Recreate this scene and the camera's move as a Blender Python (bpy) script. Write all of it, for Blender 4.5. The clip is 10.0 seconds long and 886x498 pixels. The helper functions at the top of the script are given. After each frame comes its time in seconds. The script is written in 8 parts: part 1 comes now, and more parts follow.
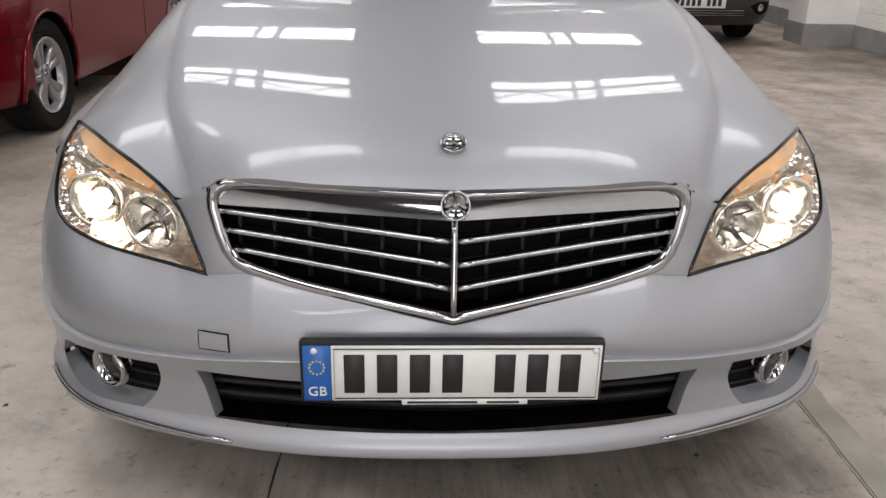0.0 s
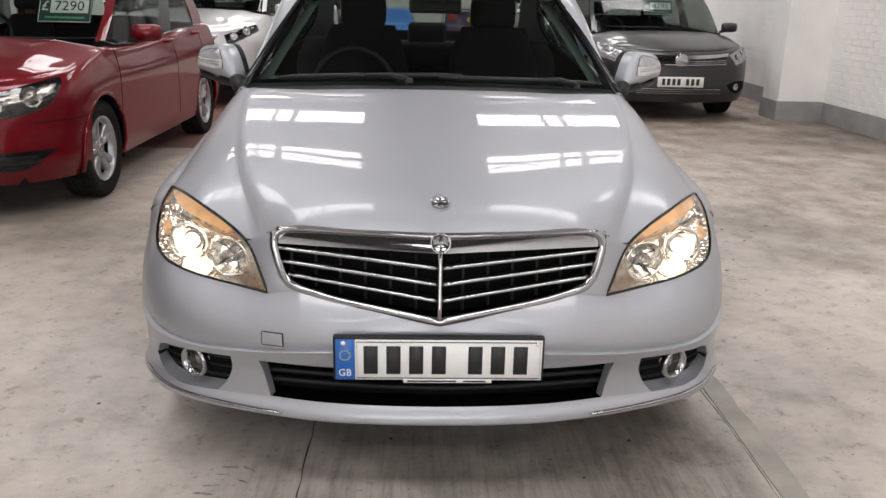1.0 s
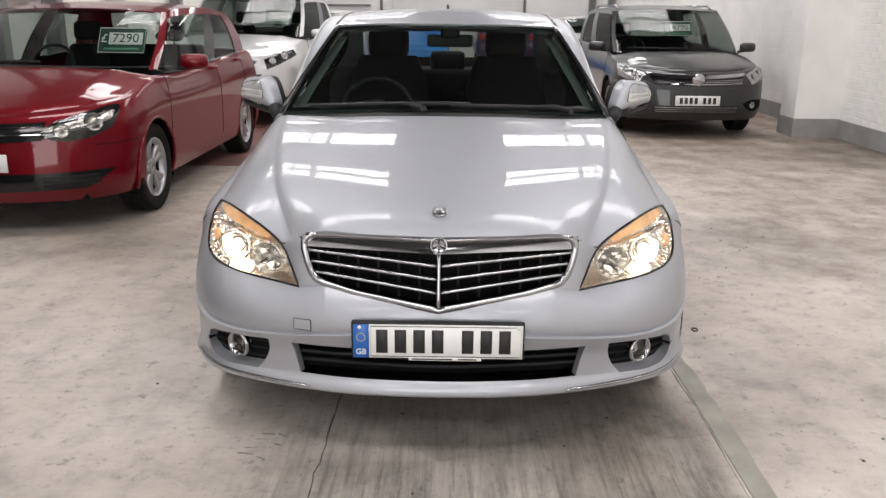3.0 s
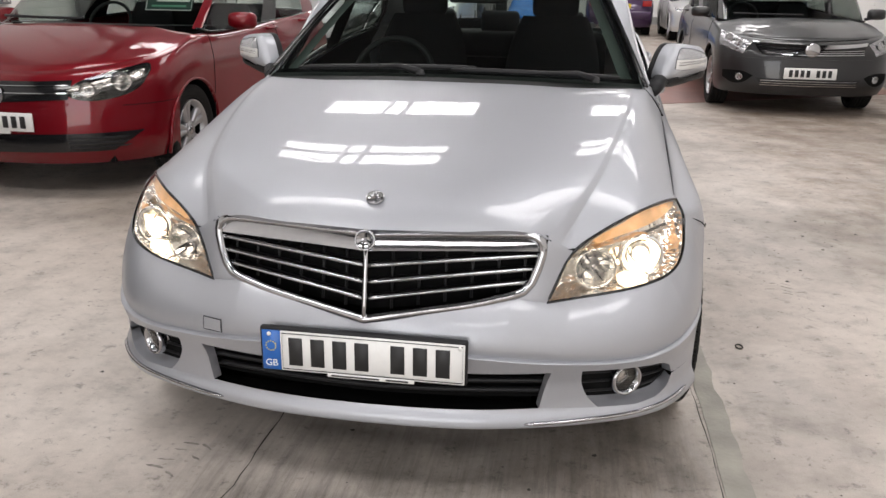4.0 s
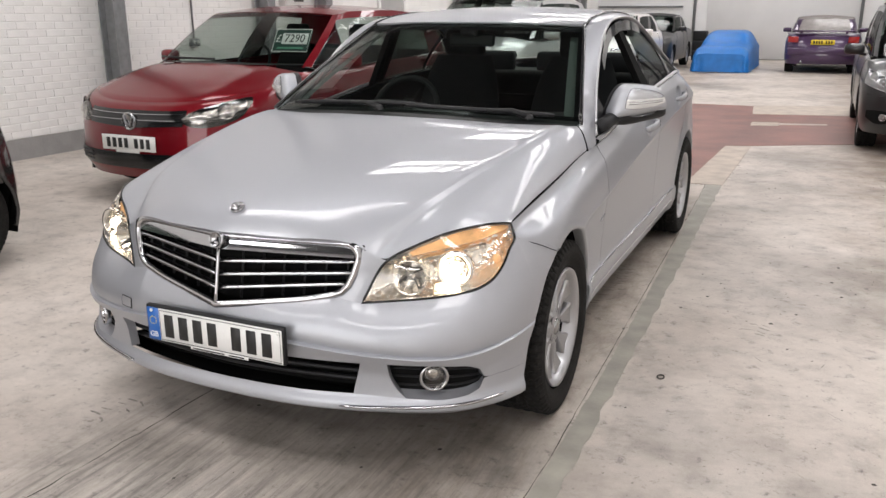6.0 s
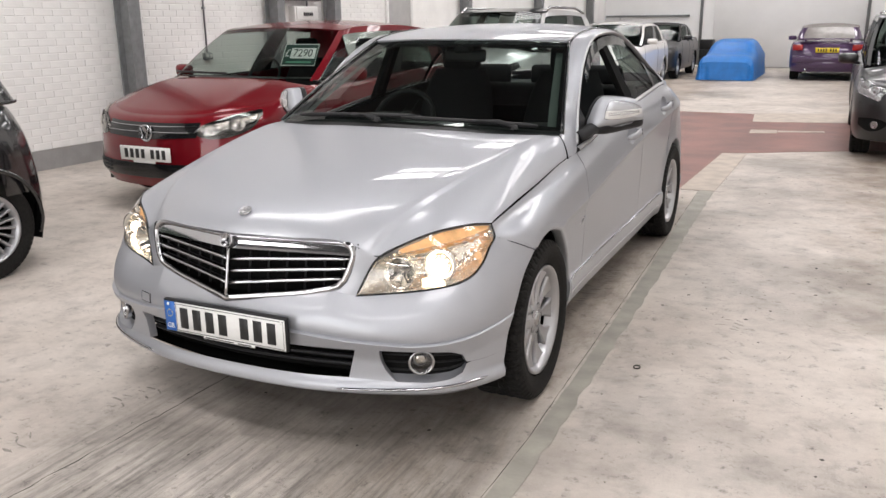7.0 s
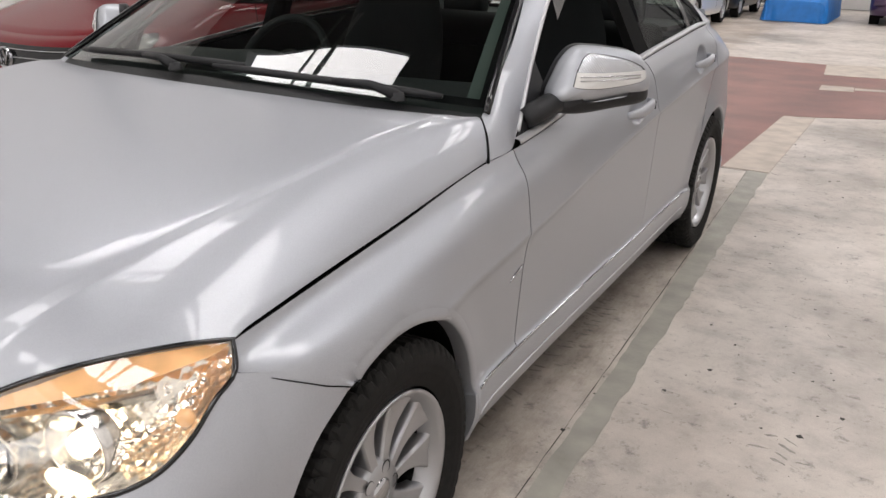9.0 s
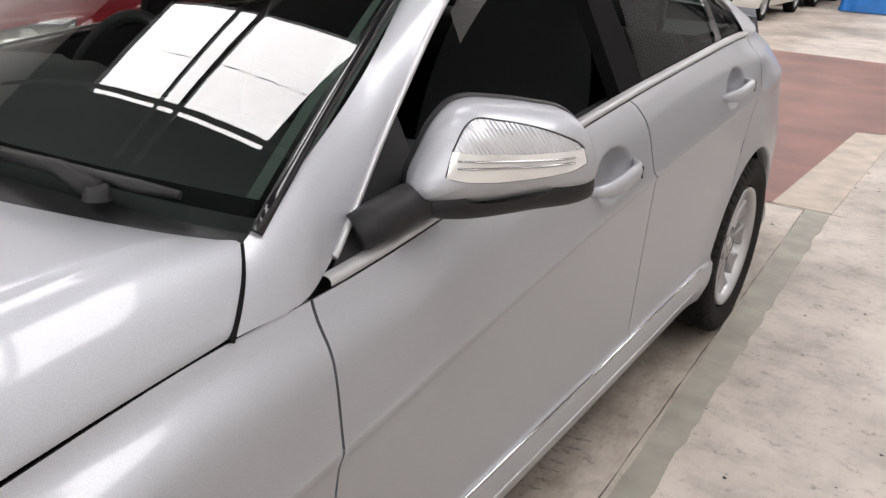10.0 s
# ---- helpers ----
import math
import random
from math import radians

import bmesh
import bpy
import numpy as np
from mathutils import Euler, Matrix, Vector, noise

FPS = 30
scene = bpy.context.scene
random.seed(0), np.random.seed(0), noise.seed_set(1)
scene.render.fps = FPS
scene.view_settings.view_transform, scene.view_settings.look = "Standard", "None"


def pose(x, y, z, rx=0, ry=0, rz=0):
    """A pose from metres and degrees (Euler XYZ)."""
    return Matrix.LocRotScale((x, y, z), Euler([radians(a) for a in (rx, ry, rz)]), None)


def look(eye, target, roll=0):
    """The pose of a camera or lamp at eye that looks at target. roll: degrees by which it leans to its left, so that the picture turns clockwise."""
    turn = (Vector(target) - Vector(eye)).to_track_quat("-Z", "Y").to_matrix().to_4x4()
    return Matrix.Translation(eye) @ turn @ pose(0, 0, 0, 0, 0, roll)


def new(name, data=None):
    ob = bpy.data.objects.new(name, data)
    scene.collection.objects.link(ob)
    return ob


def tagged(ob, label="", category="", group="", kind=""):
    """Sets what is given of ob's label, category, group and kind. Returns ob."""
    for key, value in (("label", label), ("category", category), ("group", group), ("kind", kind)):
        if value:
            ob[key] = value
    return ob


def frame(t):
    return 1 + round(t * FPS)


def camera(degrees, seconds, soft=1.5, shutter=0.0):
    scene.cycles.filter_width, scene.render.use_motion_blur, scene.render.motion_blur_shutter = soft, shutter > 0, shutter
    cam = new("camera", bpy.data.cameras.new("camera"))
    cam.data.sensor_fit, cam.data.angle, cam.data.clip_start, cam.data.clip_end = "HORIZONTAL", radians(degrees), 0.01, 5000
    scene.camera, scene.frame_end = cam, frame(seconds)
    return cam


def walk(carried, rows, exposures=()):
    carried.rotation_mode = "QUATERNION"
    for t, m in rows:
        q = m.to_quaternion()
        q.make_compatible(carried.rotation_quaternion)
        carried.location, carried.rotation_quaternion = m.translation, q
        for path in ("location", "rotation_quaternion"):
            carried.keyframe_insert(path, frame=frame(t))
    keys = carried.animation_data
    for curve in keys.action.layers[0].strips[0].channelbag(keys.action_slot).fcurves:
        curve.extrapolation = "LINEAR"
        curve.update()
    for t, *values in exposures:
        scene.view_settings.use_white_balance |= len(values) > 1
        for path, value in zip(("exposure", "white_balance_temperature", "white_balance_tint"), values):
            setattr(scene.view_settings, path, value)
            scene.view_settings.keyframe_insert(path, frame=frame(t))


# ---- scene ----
cam = camera(57.2, 10.0)
PATH = [
    (0, (-0.079, -1.282, 1.179), (0.006, 0.57, 0.429), 1.2),
    (0.5, (-0.095, -1.606, 1.249), (-0.017, 0.279, 0.585), 1.2),
    (1, (-0.065, -1.922, 1.321), (0.005, -0.014, 0.727), 1.2),
    (1.5, (-0.043, -2.154, 1.39), (0.027, -0.233, 0.838), 1.1),
    (2, (-0.056, -2.332, 1.42), (0.012, -0.407, 0.883), 0.9),
    (2.5, (-0.052, -2.446, 1.436), (-0.002, -0.521, 0.897), 0.7),
    (4, (0.486, -1.841, 1.348), (0.192, 0.033, 0.716), 0.8),
    (4.5, (0.778, -1.499, 1.343), (0.297, 0.327, 0.684), 1.2),
    (5, (1.173, -1.347, 1.316), (0.5, 0.422, 0.669), 1.0),
    (5.5, (1.439, -1.598, 1.351), (0.674, 0.152, 0.756), 0.5),
    (7, (1.835, -2.094, 1.437), (1.001, -0.356, 0.904), -0.6),
    (7.5, (1.805, -1.927, 1.405), (0.956, -0.206, 0.842), -0.3),
    (8, (1.705, -1.478, 1.373), (0.844, 0.22, 0.758), 0.2),
    (8.5, (1.673, -0.926, 1.348), (0.794, 0.748, 0.696), 0.9),
    (9, (1.6, -0.346, 1.332), (0.699, 1.298, 0.635), 1.9),
    (9.5, (1.549, 0.199, 1.338), (0.607, 1.806, 0.61), 2.5),
    (10, (1.464, 0.72, 1.338), (0.458, 2.277, 0.587), 3.1),
]
walk(cam, [(t, look(eye, target, roll)) for t, eye, target, roll in PATH], [(0, -0.21), (1, -0.06), (2.5, 0.06), (4, 0.12), (5.5, 0.13), (7, 0.24), (8, 0.16), (8.5, 0.17), (9, 0.08), (9.5, 0.18), (10, 0.32)])

# ---- light ----
world = bpy.data.worlds.new("sky")
scene.world = world
world.use_nodes = True
wn = world.node_tree
sky = wn.nodes.new("ShaderNodeTexSky")
sky.sky_type, sky.sun_disc, sky.sun_elevation, sky.sun_rotation = "NISHITA", False, radians(48), radians(200)
wn.links.new(sky.outputs[0], wn.nodes["Background"].inputs[0])
wn.nodes["Background"].inputs[1].default_value = 0.1
scene.view_settings.exposure = 0.0

# rooflights: one lamp in each opening of the roof
ROOF_Z = 5.6
ROOFLIGHTS = [(x, y) for y in (-6.7, -2.2, 2.3, 7.4, 11.2, 14.8, 19.2, 23.6) for x in (-2.5, 2.5)]
LIGHT_W, LIGHT_L = 2.9, 1.35


def rooflight_lamp(x, y):
    lamp = bpy.data.lights.new("rooflight_daylight", "AREA")
    lamp.shape, lamp.size, lamp.size_y = "RECTANGLE", LIGHT_W, LIGHT_L
    lamp.energy, lamp.color = 124, (1.0, 0.958, 0.945)
    new("rooflight_daylight", lamp).matrix_world = pose(x, y, ROOF_Z + 0.12)


for rx_, ry_ in ROOFLIGHTS:
    rooflight_lamp(rx_, ry_)


# unseen fill lamp added behind the camera to brighten the saloon's front
OPENING_X0, OPENING_X1, OPENING_H = -2.6, 2.4, 3.6
fill_lamp = bpy.data.lights.new("front_fill", "AREA")
fill_lamp.shape, fill_lamp.size, fill_lamp.size_y = "RECTANGLE", OPENING_X1 - OPENING_X0 - 0.1, OPENING_H - 0.1
fill_lamp.energy, fill_lamp.color = 215, (1.0, 0.97, 0.98)
new("front_fill", fill_lamp).matrix_world = pose((OPENING_X0 + OPENING_X1) / 2, -9.05, OPENING_H / 2, 90)


# ---- materials ----
def material(name, color, rough=0.5, metal=0.0, coat=0.0, spec=0.5, bump=None, vary=None, emit=None, tint=None):
    """A principled material; vary=(scale, amount) mottles the colour, bump=(scale, strength) gives relief."""
    m = bpy.data.materials.new(name)
    m.use_nodes = True
    nt = m.node_tree
    b = nt.nodes["Principled BSDF"]
    b.inputs["Base Color"].default_value = (*color, 1)
    b.inputs["Roughness"].default_value = rough
    b.inputs["Metallic"].default_value = metal
    b.inputs["Coat Weight"].default_value = coat
    b.inputs["Coat Roughness"].default_value = 0.03
    b.inputs["Specular IOR Level"].default_value = spec
    co = nt.nodes.new("ShaderNodeTexCoord")
    if vary:
        n = nt.nodes.new("ShaderNodeTexNoise")
        n.inputs["Scale"].default_value, n.inputs["Detail"].default_value = vary[0], 6
        nt.links.new(co.outputs["Object"], n.inputs["Vector"])
        r = nt.nodes.new("ShaderNodeMapRange")
        r.inputs["From Min"].default_value, r.inputs["From Max"].default_value = 0.3, 0.7
        r.inputs["To Min"].default_value, r.inputs["To Max"].default_value = 1 - vary[1], 1 + vary[1]
        nt.links.new(n.outputs["Fac"], r.inputs["Value"])
        mx = nt.nodes.new("ShaderNodeMix")
        mx.data_type, mx.blend_type = "RGBA", "MULTIPLY"
        mx.inputs["Factor"].default_value = 1
        mx.inputs["A"].default_value = (*color, 1)
        nt.links.new(r.outputs["Result"], mx.inputs["B"])
        nt.links.new(mx.outputs["Result"], b.inputs["Base Color"])
        r2 = nt.nodes.new("ShaderNodeMapRange")
        r2.inputs["To Min"].default_value, r2.inputs["To Max"].default_value = rough * 0.85, min(1, rough * 1.15)
        nt.links.new(n.outputs["Fac"], r2.inputs["Value"])
        nt.links.new(r2.outputs["Result"], b.inputs["Roughness"])
    if bump:
        n2 = nt.nodes.new("ShaderNodeTexNoise")
        n2.inputs["Scale"].default_value, n2.inputs["Detail"].default_value = bump[0], 5
        nt.links.new(co.outputs["Object"], n2.inputs["Vector"])
        bp = nt.nodes.new("ShaderNodeBump")
        bp.inputs["Strength"].default_value, bp.inputs["Distance"].default_value = bump[1], 0.01
        nt.links.new(n2.outputs["Fac"], bp.inputs["Height"])
        nt.links.new(bp.outputs["Normal"], b.inputs["Normal"])
    if emit:
        b.inputs["Emission Color"].default_value = (*emit[0], 1)
        b.inputs["Emission Strength"].default_value = emit[1]
    return m


def glass_material(name, tint=(0.8, 0.86, 0.83), rough=0.0, gloss=1.0):
    """Thin glass: tinted see-through with a Fresnel reflection."""
    m = bpy.data.materials.new(name)
    m.use_nodes = True
    nt = m.node_tree
    nt.nodes.remove(nt.nodes["Principled BSDF"])
    out = nt.nodes["Material Output"]
    tr, gl, mix, fr, pw, sc = (nt.nodes.new("ShaderNode" + k) for k in ("BsdfTransparent", "BsdfGlossy", "MixShader", "LayerWeight", "Math", "MapRange"))
    tr.inputs["Color"].default_value = (*tint, 1)
    gl.inputs["Roughness"].default_value = rough
    gl.inputs["Color"].default_value = (gloss, gloss, gloss, 1)
    # gloss rises towards grazing, alike from both sides of the thin pane
    fr.inputs["Blend"].default_value = 0.5
    pw.operation = "POWER"
    pw.inputs[1].default_value = 5.0
    sc.inputs["To Min"].default_value, sc.inputs["To Max"].default_value = 0.066, 1.0
    nt.links.new(fr.outputs["Facing"], pw.inputs[0])
    nt.links.new(pw.outputs[0], sc.inputs["Value"])
    nt.links.new(sc.outputs["Result"], mix.inputs[0])
    nt.links.new(tr.outputs[0], mix.inputs[1])
    nt.links.new(gl.outputs[0], mix.inputs[2])
    nt.links.new(mix.outputs[0], out.inputs["Surface"])
    return m


SILVER = material("silver_metallic_paint", (0.405, 0.416, 0.442), 0.51, 0.73, 0.50, vary=(900, 0.12))
RED = material("red_metallic_paint", (0.145, 0.002, 0.007), 0.42, 0.30, 0.75, spec=0.1, vary=(700, 0.08))
GREY = material("dark_grey_metallic_paint", (0.017, 0.017, 0.018), 0.38, 0.3, 0.55, vary=(700, 0.05))
PALE = material("pale_silver_paint", (0.62, 0.62, 0.62), 0.3, 0.5, 1.0, vary=(700, 0.04))
WHITE = material("white_paint", (0.75, 0.74, 0.72), 0.3, 0.0, 1.0, vary=(40, 0.02))
BLACK = material("black_paint", (0.008, 0.008, 0.009), 0.25, 0.0, 1.0, vary=(500, 0.05))
PURPLE = material("dark_purple_paint", (0.05, 0.018, 0.07), 0.35, 0.3, 1.0, vary=(30, 0.08))
SATIN = material("satin_aluminium", (0.45, 0.45, 0.46), 0.38, 0.5, vary=(30, 0.03))
CHROME = material("chrome", (0.43, 0.43, 0.44), 0.07, 1.0, vary=(60, 0.03))
ALLOY = material("silver_alloy", (0.42, 0.42, 0.43), 0.36, 0.85, 0.15, vary=(8, 0.04))
PLASTIC = material("black_plastic", (0.012, 0.012, 0.013), 0.5, spec=0.3, vary=(120, 0.2), bump=(900, 0.06))
GLOSSBLACK = material("gloss_black_trim", (0.008, 0.008, 0.009), 0.12, vary=(200, 0.1))
RUBBER = material("tyre_rubber", (0.015, 0.0143, 0.0135), 0.8, spec=0.12, vary=(60, 0.3), bump=(600, 0.12))
DARK = material("underbody_black", (0.006, 0.006, 0.006), 0.9, spec=0.1, vary=(30, 0.3))
FABRIC = material("black_cloth_trim", (0.015, 0.015, 0.017), 0.9, vary=(200, 0.25), bump=(800, 0.2))
DASH = material("dark_dash_plastic", (0.014, 0.015, 0.016), 0.6, vary=(150, 0.2), bump=(700, 0.1))
HEADLINER = material("grey_green_pillar_trim", (0.09, 0.11, 0.10), 0.8, vary=(90, 0.08))
GLASS = glass_material("windscreen_glass", (0.54, 0.60, 0.57), 0.0, 1.0)
REAR_GLASS = glass_material("rear_screen_glass", (0.84, 0.90, 0.87), 0.0, 0.6)
SIDE_GLASS = glass_material("side_glass", (0.26, 0.30, 0.28), 0.0, 0.25)
CAR_GLASS = glass_material("car_screen_glass", (0.66, 0.72, 0.69), 0.0, 0.42)
LENS = glass_material("clear_lens", (0.96, 0.935, 0.885))
PLATE_WHITE = material("reflective_white_plate", (0.74, 0.74, 0.72), 0.35, vary=(50, 0.03))
PLATE_YELLOW = material("reflective_yellow_plate", (0.75, 0.55, 0.02), 0.35, vary=(50, 0.03))
PLATE_BLUE = material("plate_blue_band", (0.015, 0.11, 0.40), 0.35, vary=(50, 0.05))
INK = material("black_ink", (0.012, 0.012, 0.012), 0.5, vary=(80, 0.2))
STEEL_GREY = material("grey_painted_steel", (0.20, 0.205, 0.21), 0.5, vary=(14, 0.15), bump=(60, 0.08))


# ---- mesh tools ----
def part(name, bm, mat, parent=None, label="", smooth=True, **tags):
    me = bpy.data.meshes.new(name)
    bm.to_mesh(me)
    bm.free()
    if smooth:
        me.shade_smooth()
    for mt in (mat if isinstance(mat, (list, tuple)) else (mat,)):
        me.materials.append(mt)
    ob = new(name, me)
    if parent:
        ob.parent = parent
    return tagged(ob, label, **tags)


def curve(keys):
    """A smooth function through (position, value) keys; values may be tuples."""
    xs = np.array([k[0] for k in keys], float)
    vs = np.array([np.atleast_1d(k[1:] if len(k) > 2 else k[1]) for k in keys], float)
    sl = np.gradient(vs, xs, axis=0) if len(xs) > 2 else np.repeat((vs[1:] - vs[:1]) / (xs[1] - xs[0]), 2, 0)

    def at(x):
        x = np.clip(np.asarray(x, float), xs[0], xs[-1])
        i = np.clip(np.searchsorted(xs, x, side="right") - 1, 0, len(xs) - 2)
        h = xs[i + 1] - xs[i]
        t = ((x - xs[i]) / h)[..., None]
        h = h[..., None]
        v = (2 * t**3 - 3 * t**2 + 1) * vs[i] + (t**3 - 2 * t**2 + t) * h * sl[i] + (3 * t**2 - 2 * t**3) * vs[i + 1] + (t**3 - t**2) * h * sl[i + 1]
        return v[..., 0] if vs.shape[1] == 1 else v

    return at


def path(points, n):
    """n points along a smooth curve through the given 3D points."""
    p = np.array(points, float)
    d = np.concatenate(([0], np.cumsum(np.linalg.norm(np.diff(p, axis=0), axis=1) ** 0.7)))
    return curve([(a, *b) for a, b in zip(d / d[-1], p)])(np.linspace(0, 1, n))


def between(a, b, n, bulge=0.0, out=(0, 0, 0)):
    """A grid from curve a to curve b in n steps, bulged along out."""
    w = np.linspace(0, 1, n)[:, None, None]
    g = a[None] * (1 - w) + b[None] * w
    return g + (4 * w * (1 - w)) * bulge * np.array(out, float)


def mirrored(g):
    return (g * np.array((-1, 1, 1)))[:, ::-1]


def normals_of(g):
    n = np.cross(np.gradient(g, axis=1), np.gradient(g, axis=0))
    return n / np.maximum(np.linalg.norm(n, axis=2, keepdims=True), 1e-9)


def add_grid(bm, g, lip=0.0, centre=(0, 2.3, 0.55), keep=None, edges="tblr"):
    """A grid of points as faces that look away from centre; lip: depth of the folded edge."""
    c = np.array(centre)
    nn = normals_of(g)
    if ((g - c) * nn).sum() < 0:
        g = g[:, ::-1]
        nn = -nn[:, ::-1]
        edges = edges.translate(str.maketrans("lr", "rl"))
        if keep is not None:
            keep = keep[:, ::-1]
    h, w = g.shape[:2]
    vs = [[bm.verts.new(p) for p in row] for row in g]
    for i in range(h - 1):
        for j in range(w - 1):
            if keep is None or keep[i, j]:
                ring = []
                for v in (vs[i][j], vs[i + 1][j], vs[i + 1][j + 1], vs[i][j + 1]):
                    if all((v.co - q.co).length > 1e-6 for q in ring):
                        ring.append(v)
                if len(ring) > 2:
                    bm.faces.new(ring[::-1])
    if lip and keep is None:
        sides = {"t": [(0, j) for j in range(w)], "b": [(h - 1, j) for j in range(w - 1, -1, -1)], "l": [(i, 0) for i in range(h - 1, -1, -1)], "r": [(i, w - 1) for i in range(h)]}
        for k in edges:
            top = [bm.verts.new(g[i, j]) for i, j in sides[k]]
            low = [bm.verts.new(g[i, j] - nn[i, j] * lip) for i, j in sides[k]]
            for a in range(len(top) - 1):
                if (top[a].co - top[a + 1].co).length > 1e-6:
                    bm.faces.new((top[a], low[a], low[a + 1], top[a + 1]))
    return bm


def sheet(g, lip=0.0, **k):
    return add_grid(bmesh.new(), g, lip, **k)


def box(bm, lo, hi, m=None):
    r = bmesh.ops.create_cube(bm, size=1)
    t = Matrix.Translation((Vector(lo) + Vector(hi)) / 2) @ Matrix.Diagonal((*(Vector(hi) - Vector(lo)), 1))
    bmesh.ops.transform(bm, matrix=(m or Matrix()) @ t, verts=r["verts"])
    return bm


def bevel_box(lo, hi, r=0.01, seg=2, m=None):
    bm = box(bmesh.new(), lo, hi)
    bmesh.ops.bevel(bm, geom=list(bm.edges), offset=r, segments=seg, affect="EDGES", profile=0.5)
    if m:
        bmesh.ops.transform(bm, matrix=m, verts=bm.verts)
    return bm


def tube(bm, pts, r, n=8, closed=False, flat=1.0, up=(0, 0, 1)):
    """A swept round bar through pts; r one radius or one for each point; flat squeezes it along up."""
    pts = [Vector(p) for p in pts]
    rings = []
    m = len(pts)
    for i, p in enumerate(pts):
        a = pts[(i - 1) % m] if closed or i else p
        b = pts[(i + 1) % m] if closed or i < m - 1 else p
        d = (b - a).normalized()
        s = d.cross(Vector(up))
        s = s.normalized() if s.length > 1e-4 else d.orthogonal().normalized()
        u = s.cross(d)
        rr = r[i] if isinstance(r, (list, tuple)) else r
        rings.append([bm.verts.new(p + rr * (math.cos(q) * s + flat * math.sin(q) * u)) for q in (2 * math.pi * k / n for k in range(n))])
    for i in range(m if closed else m - 1):
        A, B = rings[i], rings[(i + 1) % m]
        for k in range(n):
            bm.faces.new((A[k], A[(k + 1) % n], B[(k + 1) % n], B[k]))
    if not closed:
        bm.faces.new(rings[0][::-1])
        bm.faces.new(rings[-1])
    return bm


def lathe(profile, n=48, m=None):
    """(radius, offset) pairs turned about the x axis."""
    bm = bmesh.new()
    rings = [[bm.verts.new((o, r * math.cos(a), r * math.sin(a))) for a in (2 * math.pi * k / n for k in range(n))] for r, o in profile]
    for A, B in zip(rings, rings[1:]):
        for k in range(n):
            bm.faces.new((A[k], A[(k + 1) % n], B[(k + 1) % n], B[k]))
    if profile[0][0] < 1e-3:
        bmesh.ops.remove_doubles(bm, verts=rings[0], dist=1e-3)
    if profile[-1][0] < 1e-3:
        bmesh.ops.remove_doubles(bm, verts=rings[-1], dist=1e-3)
    bmesh.ops.recalc_face_normals(bm, faces=bm.faces)
    if m:
        bmesh.ops.transform(bm, matrix=m, verts=bm.verts)
    return bm


def prism(outline, depth, m=None, bevel=0.0):
    """A flat outline in the xz plane, drawn depth metres along y."""
    bm = bmesh.new()
    a = [bm.verts.new((x, 0, z)) for x, z in outline]
    b = [bm.verts.new((x, depth, z)) for x, z in outline]
    bm.faces.new(a)
    bm.faces.new(b[::-1])
    for i in range(len(a)):
        j = (i + 1) % len(a)
        bm.faces.new((a[i], b[i], b[j], a[j]))
    bmesh.ops.recalc_face_normals(bm, faces=bm.faces)
    if bevel:
        bmesh.ops.bevel(bm, geom=list(bm.edges), offset=bevel, segments=2, affect="EDGES", profile=0.5)
    if m:
        bmesh.ops.transform(bm, matrix=m, verts=bm.verts)
    return bm


def joined(*bms):
    out = bms[0]
    for b in bms[1:]:
        me = bpy.data.meshes.new("piece")
        b.to_mesh(me)
        out.from_mesh(me)
        b.free()
        bpy.data.meshes.remove(me)
    return out


def thing(name, m, label, category, group=""):
    e = new(name)
    e.empty_display_size = 0.2
    e.matrix_world = m
    return tagged(e, label, category, group)


def lettering(text, size, mat, m, parent, name="lettering"):
    """Words in the built-in font as a thin mesh, centred, in the xz plane."""
    cu = bpy.data.curves.new(name, "FONT")
    cu.body, cu.size, cu.extrude, cu.align_x, cu.align_y, cu.resolution_u = text, size, 0.001, "CENTER", "CENTER", 3
    tmp = new(name, cu)
    me = bpy.data.meshes.new_from_object(tmp.evaluated_get(bpy.context.evaluated_depsgraph_get()))
    bpy.data.objects.remove(tmp)
    bpy.data.curves.remove(cu)
    me.transform(m @ pose(0, 0, 0, 90))
    me.materials.clear()
    me.materials.append(mat)
    ob = new(name, me)
    ob.parent = parent
    return ob


def lines(n):
    return np.linspace(0, 1, n)


